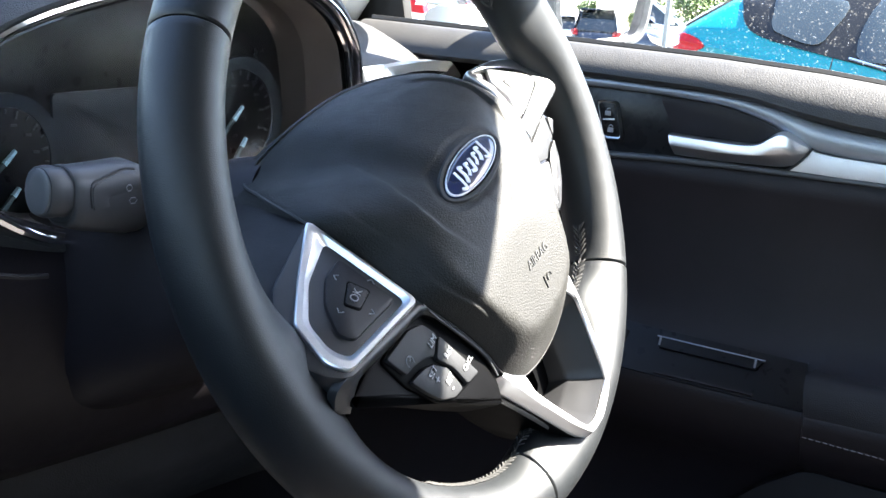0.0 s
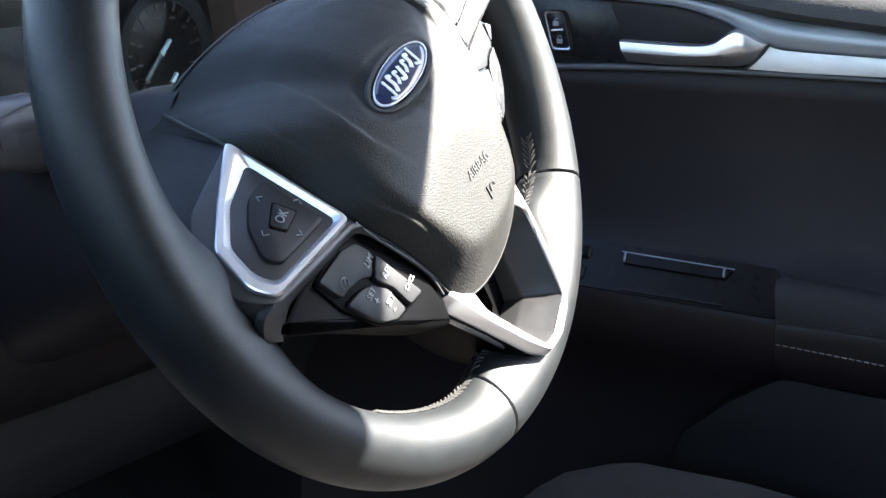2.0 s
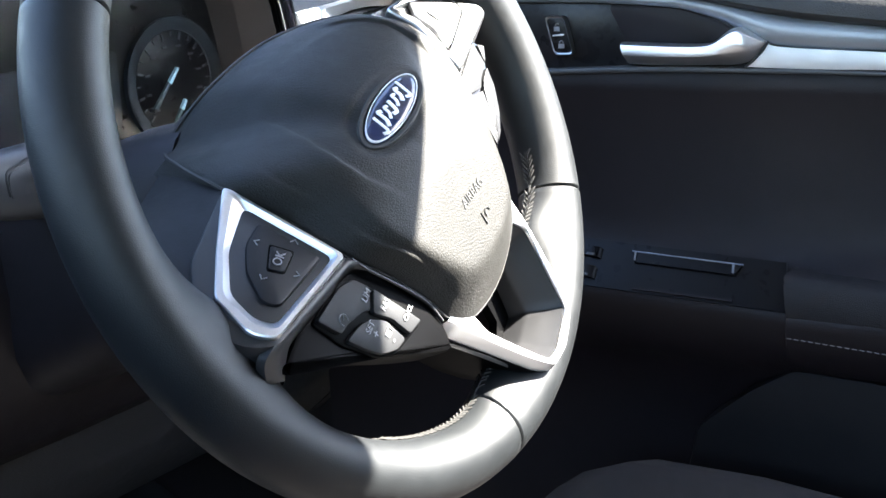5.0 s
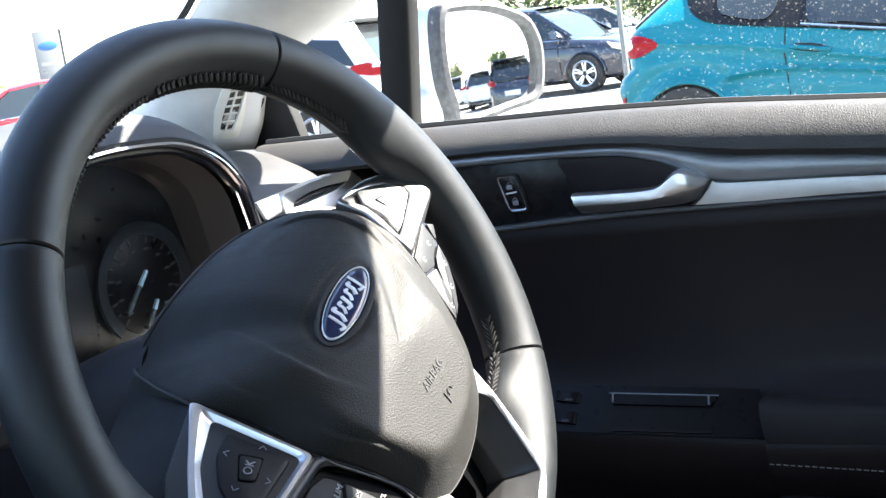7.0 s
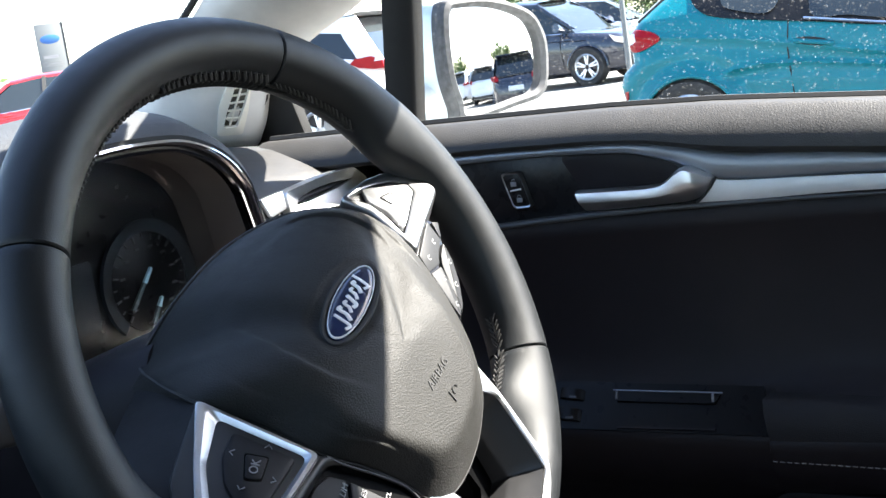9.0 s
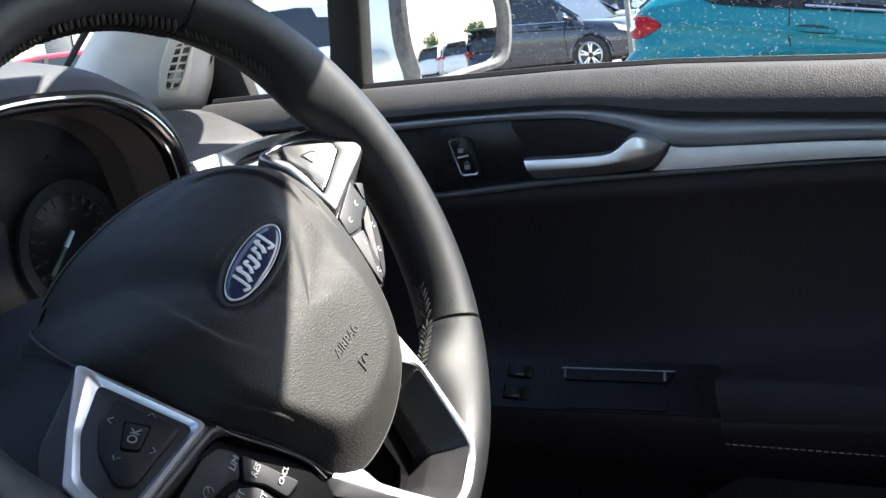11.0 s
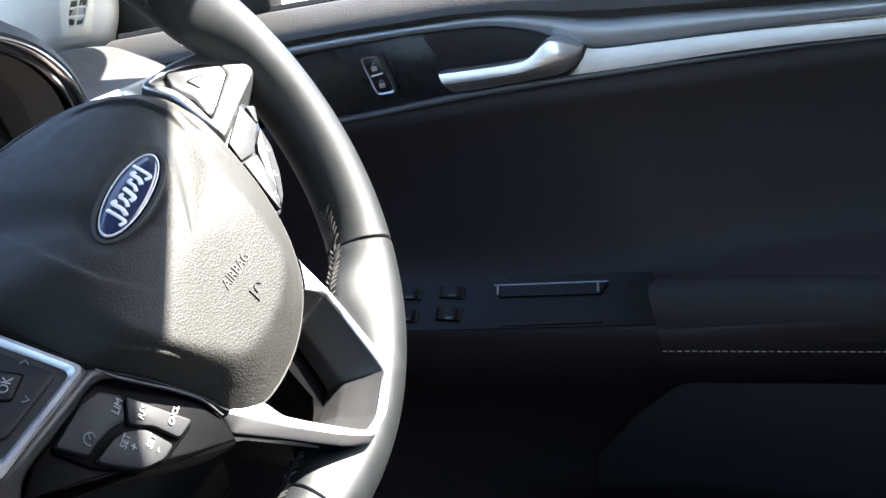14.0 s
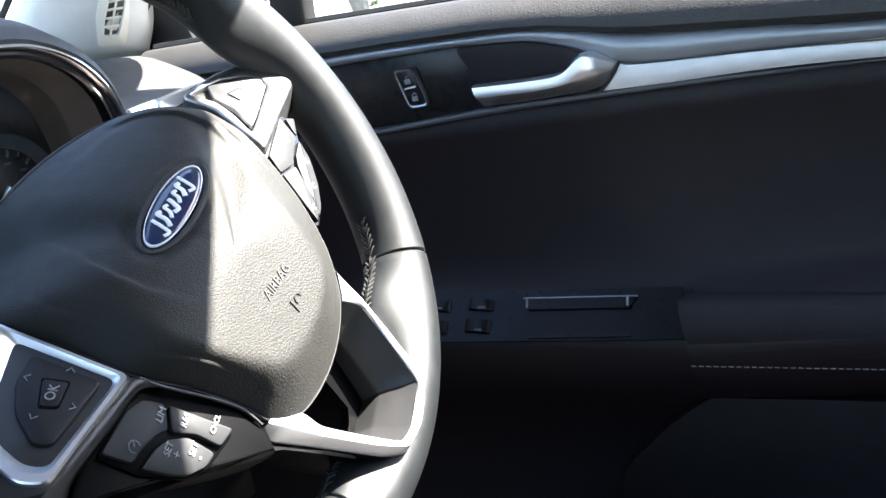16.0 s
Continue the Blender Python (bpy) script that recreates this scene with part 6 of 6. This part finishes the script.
def build_three_door(m):
    """A small three-door hatch seen from its flank: nose towards -y, tail at +y, wheels on z = 0."""
    car = thing("parked_car", "teal three-door hatchback parked alongside, red tail lamp, wet-spotted", "car", m, group="parked cars")
    W, yf, wy, wz = 0.87, -2.05, 1.415, 0.285
    shoulder = [(2.2, 0.925), (1.34, 0.970), (0.96, 0.878), (0.58, 0.820), (0.22, 0.760), (-0.6, 0.70), (-2.1, 0.62)]
    line1 = [(1.60, 0.862), (1.07, 0.790), (0.75, 0.723), (0.23, 0.618), (-2.1, 0.45)]
    line2 = [(1.22, 0.585), (1.09, 0.624), (0.89, 0.630), (0.69, 0.616), (0.24, 0.553), (-2.1, 0.42)]
    tail = [(0.20, 1.82), (0.50, 1.872), (0.59, 1.890), (0.66, 1.860), (0.72, 1.790), (0.79, 1.800), (0.83, 1.820), (0.91, 1.790), (0.96, 1.752), (1.12, 1.560), (1.25, 1.40), (1.40, 1.25)]

    def tail_at(z):
        for (z0, y0), (z1, y1) in zip(tail, tail[1:]):
            if z <= z1:
                return y0 + (y1 - y0) * min(max((z - z0) / (z1 - z0), 0), 1)
        return tail[-1][1]

    def half(y, z):
        """Half the car's width at y, z."""
        top = line_at(shoulder, y)
        w = W - 0.05 * max(0.0, (z - 0.62) / 0.3) ** 2 - 0.06 * max(0.0, (0.42 - z) / 0.2) ** 2
        if z > top:
            w -= 0.42 * (z - top)
        d1, d2 = z - line_at(line1, y), z - line_at(line2, y)
        w += 0.012 * math.exp(-(d1 / 0.014) ** 2) - 0.012 * math.exp(-((d1 + 0.06) / 0.05) ** 2)
        run = min(max((1.24 - y) / 0.10, 0), 1)
        w += run * (0.016 * math.exp(-(d2 / 0.012) ** 2) - 0.022 * math.exp(-((d2 + 0.045) / 0.03) ** 2) * max(0.25, 1 - max(0.0, 1.2 - y) / 0.5))
        r = math.hypot(y - wy, z - wz)
        w += 0.030 * math.exp(-(max(r - 0.335, 0) / 0.030) ** 2) - 0.012 * math.exp(-((r - 0.42) / 0.03) ** 2)
        back = max(0.0, (y - (tail_at(z) - 0.14)) / 0.14)
        return w - 0.10 * back ** 3

    def skin(sd, zs, name, material, hole=True):
        ns = 130
        rows = []
        for z in zs:
            y1 = tail_at(z)
            rows.append([(yf + (y1 - yf) * (1 - (1 - k / ns) ** 1.35), z) for k in range(ns + 1)])
        bm = bmesh.new()
        vs = [[bm.verts.new((sd * half(y, z), y, z)) for y, z in r] for r in rows]
        for i in range(len(rows) - 1):
            for k in range(ns):
                cy, cz = (rows[i][k][0] + rows[i + 1][k + 1][0]) / 2, (rows[i][k][1] + rows[i + 1][k + 1][1]) / 2
                if hole and (math.hypot(cy - wy, cz - wz) < 0.325 or math.hypot(cy + 1.07, cz - wz) < 0.325):
                    continue
                bm.faces.new((vs[i][k], vs[i][k + 1], vs[i + 1][k + 1], vs[i + 1][k]))
        return part(name, bm, material, car, "", 45)

    low, high = [0.22 + 0.0125 * k for k in range(74)], [1.1325 + 0.03 * k for k in range(8)]
    for sd in (-1, 1):
        skin(sd, low + high, "side_panel", TEAL)
        on = lambda y, z, o, sd=sd: Vector((sd * (half(y, z) + o), y, z))
        def sheet(poly, o, depth, bevel, sd=sd):
            """A curved pane or lens laid on the flank, its outline given as y and z."""
            mid_ = (sum(p[0] for p in poly) / len(poly), sum(p[1] for p in poly) / len(poly))
            rings_ = []
            for k, lift in ((1.0, -depth), (1.0, -bevel), (0.985, 0.0), (0.8, 0.0), (0.6, 0.0), (0.4, 0.0), (0.2, 0.0), (0.05, 0.0)):
                pts = [(mid_[0] + (y - mid_[0]) * k, mid_[1] + (z - mid_[1]) * k) for y, z in poly]
                rings_.append([Vector((sd * (half(y, z) + o + lift), y, z)) for y, z in pts])
            return loft(rings_)
        part("window_surround", sheet(spline_flat([(1.400, 1.085), (1.348, 1.004), (1.235, 0.938), (0.965, 0.884), (0.580, 0.824), (0.220, 0.766), (-0.6, 0.71), (-0.4, 1.0), (0.1, 1.22), (1.1, 1.27), (1.42, 1.20)], 8), 0.012, 0.03, 0.004), SURROUND, car, "black window surround")
        part("side_window", sheet(spline_flat([(1.21, 1.079), (1.185, 1.0), (1.12, 0.962), (0.915, 0.916), (0.845, 0.995), (0.82, 1.18), (1.2, 1.2)]), 0.024, 0.02, 0.003), CAR_GLASS, car, "dark quarter window")
        part("side_window", sheet(spline_flat([(0.66, 0.885), (0.45, 0.845), (0.22, 0.800), (-0.1, 0.768), (-0.4, 0.745), (-0.2, 1.0), (0.2, 1.17), (0.42, 1.19), (0.64, 1.2)]), 0.024, 0.02, 0.003), CAR_GLASS, car, "dark door window")
        part("belt_strip", tube([on(y, z, 0.030) for y, z in ((0.690, 0.862), (0.45, 0.818), (0.22, 0.776), (-0.4, 0.724))], 0.009, 6), CHROME, car, "bright belt strip")
        part("tail_lamp", sheet(spline_flat([(1.812, 0.798), (1.822, 0.826), (1.790, 0.900), (1.731, 0.920), (1.629, 0.898), (1.566, 0.852), (1.622, 0.816), (1.719, 0.786)]), 0.012, 0.04, 0.006), RED_LENS, car, "red tail lamp")
        part("lamp_core", sheet(spline_flat([(1.800, 0.835), (1.785, 0.888), (1.745, 0.898), (1.735, 0.850)]), 0.016, 0.006, 0.002), WHITE_PAINT, car, "pale reversing light")
        part("reflector", sheet([(1.838, 0.552), (1.802, 0.556), (1.815, 0.505), (1.838, 0.500)], 0.008, 0.02, 0.003), RED_LENS, car, "red reflector")
        part("door_gap", tube([on(y, z, 0.0005) for y, z in ((0.785, 0.860), (0.790, 0.78), (0.797, 0.70), (0.790, 0.58), (0.780, 0.45), (0.80, 0.30))], 0.005, 5), RUBBER, car)
        part("door_handle", tube([on(0.750, 0.741, 0.004), on(0.72, 0.738, 0.024), on(0.58, 0.712, 0.024), on(0.535, 0.700, 0.004)], 0.014, 8), TEAL, car, "teal door handle")
        part("handle_cup", sheet(spline_flat([(0.74, 0.755), (0.66, 0.752), (0.57, 0.728), (0.58, 0.695), (0.66, 0.705), (0.73, 0.725)]), 0.002, 0.004, 0.001), RUBBER, car)
        for yy in (wy, -1.07):
            part("arch_lip", tube([on(yy + 0.327 * math.cos(q), wz + 0.327 * math.sin(q), -0.006) for q in (math.pi * (i - 1) / 22 for i in range(25))], 0.015, 8), TEAL, car)
            well = [[Vector((sd * x, yy + 0.33 * math.cos(q), wz + 0.33 * math.sin(q))) for q in (math.pi * (i - 4) / 16 for i in range(25))] for x in (W - 0.01, W - 0.25)]
            part("wheel_well", loft(well, closed=False), RUBBER, car)
            build_wheel_set(car, sd * (W - 0.08), yy, 0.300, sd, SILVER)
        part("tailgate_edge", tube([on(y, z, 0.006) for y, z in ((1.752, 0.958), (1.66, 1.035), (1.565, 1.112), (1.40, 1.25))], 0.013, 6), RUBBER, car)
        part("tailgate_chrome", tube([on(y, z, 0.004) + Vector((0, 0.016, 0.008)) for y, z in ((1.752, 0.958), (1.66, 1.035), (1.565, 1.112))], 0.005, 6), WHITE_PAINT, car)
    ends = [Vector((x, tail_at(z), z)) for x, z in ((0, z) for z in low + high)]
    part("rear_panel", loft([[Vector((sd * half(p.y, p.z), p.y, p.z)) for p in ends] for sd in (-1, 1)], closed=False), TEAL, car)
    ymid = [-0.45, 0.0, 0.5, 0.9, 1.25]
    part("roof", loft([[Vector((u * half(y, 1.34), y, 1.345 + 0.06 * (1 - u * u) - 0.10 * max(0, -y) ** 2)) for y in ymid] for u in (-1, -0.6, 0, 0.6, 1)], closed=False), TEAL, car)
    part("windscreen", loft([[Vector((u * 0.66, -0.45, 1.33)) for u in (-1, 0, 1)], [Vector((u * 0.74, -1.15, 0.86)) for u in (-1, 0, 1)]], closed=False), CAR_GLASS, car)
    part("bonnet", loft([[Vector((u * 0.80, y, z)) for u in (-1, -0.5, 0, 0.5, 1)] for y, z in ((-1.1, 0.86), (-1.6, 0.78), (-1.95, 0.66), (-2.05, 0.35))], closed=False), TEAL, car)
    return car


def spline_flat(poly, steps=4):
    """A smooth closed outline through 2D points."""
    return [(p.x, p.y) for p in spline([(x, y, 0) for x, y in poly], steps, closed=True)]


build_three_door(Matrix.Translation((7.87, 1.02, 0)))
build_car("dark blue hatchback with bright alloy wheels parked further off", DARK_PAINT, pose(18.8, 9.65, -0.02, 0, 0, 180), 1.0, 1.0)
build_car("white hatchback with alloy wheels parked ahead", WHITE_PAINT, pose(10.44, 8.89, 0, 0, 0, 10))
build_car("red hatchback parked in the row ahead", RED_PAINT, pose(15.05, 18.15, 0, 0, 0, 50))
build_car("silver hatchback parked before the red one", SILVER_PAINT, pose(4.2, 8.1, 0, 0, 0, -128))
build_car("white hatchback parked behind, seen in the door mirror", WHITE_PAINT, pose(7.3, -21.9, 0, 0, 0, -130))
build_car("white hatchback parked behind, seen in the door mirror", WHITE_PAINT, pose(7.9, -19.4, 0, 0, 0, -138))
build_car("dark blue hatchback parked behind the teal one", DARK_PAINT, pose(6.3, -12.0, 0, 0, 0, -150))
build_car("pale silver hatchback in the far row", SILVER_PAINT, pose(25.5, 11.8, 0, 0, 0, 200))


def build_tree(x, y, h, seed, spread=0.30):
    rnd = random.Random(seed)
    tree = thing("tree", "leafy green tree at the edge of the car park", "tree", Matrix.Translation((x, y, 0)), group="trees round the car park")
    bm = tube([(0, 0, 0), (0.05, 0.02, h * 0.25), (0.0, 0.08, h * 0.5), (0.05, 0.0, h * 0.85)], lambda s: 0.03 * h * (1 - 0.8 * s), 8)
    limbs = []
    for k in range(9):
        a, z0 = rnd.uniform(0, 6.28), h * rnd.uniform(0.25, 0.6)
        e = Vector((math.cos(a) * h * spread * 0.8, math.sin(a) * h * spread * 0.8, z0 + h * rnd.uniform(0.1, 0.3)))
        tube([(0, 0.05, z0), e * 0.5 + Vector((0, 0, z0 * 0.5)), e], lambda s: 0.010 * h * (1 - 0.8 * s), 5, bm=bm)
        limbs.append(e)
    part("trunk", bm, BARK, tree)
    verts, faces = [], []
    for k in range(2600):
        c = rnd.choice(limbs) if rnd.random() < 0.6 else Vector((0, 0, h * rnd.uniform(0.4, 0.95)))
        w = 1 - 0.55 * max(0, (c.z / h - 0.45))
        p = c + Vector((rnd.gauss(0, h * spread * 0.33 * w), rnd.gauss(0, h * spread * 0.33 * w), rnd.gauss(0, h * 0.085)))
        if p.z < h * 0.12 or p.z > h * 1.05:
            continue
        s = h * rnd.uniform(0.014, 0.03)
        u = Vector((rnd.gauss(0, 1), rnd.gauss(0, 1), rnd.gauss(0, 1))).normalized()
        v = u.orthogonal().normalized()
        i = len(verts)
        verts += [p - u * s, p + v * s * 0.6, p + u * s, p - v * s * 0.6]
        faces.append((i, i + 1, i + 2, i + 3))
    me = bpy.data.meshes.new("crown")
    me.from_pydata(verts, [], faces)
    me.materials.append(LEAF)
    ob = new("crown", me)
    ob.parent = tree
    return tree


for i, (x, y, h) in enumerate(((38.0, 20.0, 5.0), (43.0, 20.5, 4.6), (52.0, 24.0, 5.0), (47.0, 19.3, 3.4), (56.0, 22.5, 3.2), (64.0, 27.0, 3.4), (9.0, -31.0, 2.6), (13.5, -33.0, 3.2), (6.0, -35.0, 2.5), (18.5, -31.0, 3.0), (3.5, -38.0, 2.6))):
    build_tree(x, y, h, 20 + i)

# far hedge
rnd = random.Random(9)
verts, faces = [], []
for k in range(9000):
    a = rnd.uniform(-2.6, 2.2)
    d = rnd.uniform(66, 74)
    p = Vector((d * math.cos(a), d * math.sin(a), abs(rnd.gauss(0, 1.0)) * (0.7 + 0.5 * math.sin(a * 9) ** 2)))
    s = rnd.uniform(0.2, 0.45)
    u = Vector((rnd.gauss(0, 1), rnd.gauss(0, 1), rnd.gauss(0, 1))).normalized()
    v = u.orthogonal().normalized()
    i = len(verts)
    verts += [p - u * s, p + v * s * 0.6, p + u * s, p - v * s * 0.6]
    faces.append((i, i + 1, i + 2, i + 3))
me = bpy.data.meshes.new("hedge")
me.from_pydata(verts, [], faces)
me.materials.append(LEAF)
tagged(new("hedge", me), "far green hedge round the car park", "hedge", kind="stuff")

lamp = thing("lamp_post", "slim grey steel lamp post", "lamp post", Matrix.Translation((13.7, 5.82, 0)))
part("post", tube([(0, 0, 0), (0, 0, 0.9), (0, 0, 5.5)], lambda s: 0.038 - 0.01 * s, 12), SIGN_GREY, lamp)
part("lamp_arm", tube([(0, 0, 5.4), (-0.3, 0, 5.6), (-0.9, 0, 5.65)], 0.03, 8), SILVER_PAINT, lamp)
part("lamp_head", box(-1.4, -0.8, -0.12, 0.12, 5.6, 5.72, 0.03), SILVER_PAINT, lamp)


def build_sign(x, y, z0, z1, w, turn, badge_mat, words, label):
    sg = thing("totem_sign", label, "sign", pose(x, y, 0, 0, 0, turn))
    part("board", box(-w / 2, w / 2, -0.08, 0.08, 0.0, z1, 0.02), SIGN_GREY, sg)
    part("edge_strip", box(w / 2, w / 2 + 0.05, -0.09, 0.09, 0.0, z1, 0.01), HARD, sg)
    h = z1 - z0
    ov = [(w * 0.36 * math.cos(2 * math.pi * i / 32), z1 - h * 0.28 + w * 0.17 * math.sin(2 * math.pi * i / 32)) for i in range(32)]
    part("badge", plate(ov, 0.02, 0.005, lambda a, b, c: Vector((a, -0.09 + -c, b))), badge_mat, sg, "plain oval badge")
    part("word_bar", box(-w * 0.34, w * 0.22, -0.095, -0.08, z1 - h * 0.62, z1 - h * 0.56, 0.0), GREY_MARK, sg)
    if words:
        lettering(words, w * 0.26, "sign_letters", GREY_MARK, sg, pose(-w * 0.05, -0.09, z1 - h * 0.72, 90, 0, 0), 0.004)
    return sg


build_sign(27.6, 32.0, 1.6, 3.4, 0.85, -40, SIGN_BLUE, "Centre", "tall pale grey totem sign with a blue oval badge")
build_sign(44.5, 32.3, 1.4, 2.75, 1.1, -52, SIGN_GREEN, "", "pale totem sign with a green round badge")

# dealership hall far behind, seen in the door mirror
hall = thing("showroom_building", "pale grey flat-roofed showroom with window bands", "building")
part("wall", box(-14, 1.0, -48, -36, 0, 6.5, 0.05), SIGN_GREY, hall)
part("roof", box(-14.4, 1.4, -48.4, -35.6, 6.5, 6.9, 0.05), WHITE_PAINT, hall)
for k in range(4):
    w_ = part("window", box(-12.5 + 3.3 * k, -10.0 + 3.3 * k, -36.0, -35.9, 1.0, 4.2, 0.02), CAR_GLASS, hall)
    part("frame", box(-11.3 + 3.3 * k, -11.2 + 3.3 * k, -35.9, -35.86, 1.0, 4.2, 0.0), SILVER_PAINT, w_)
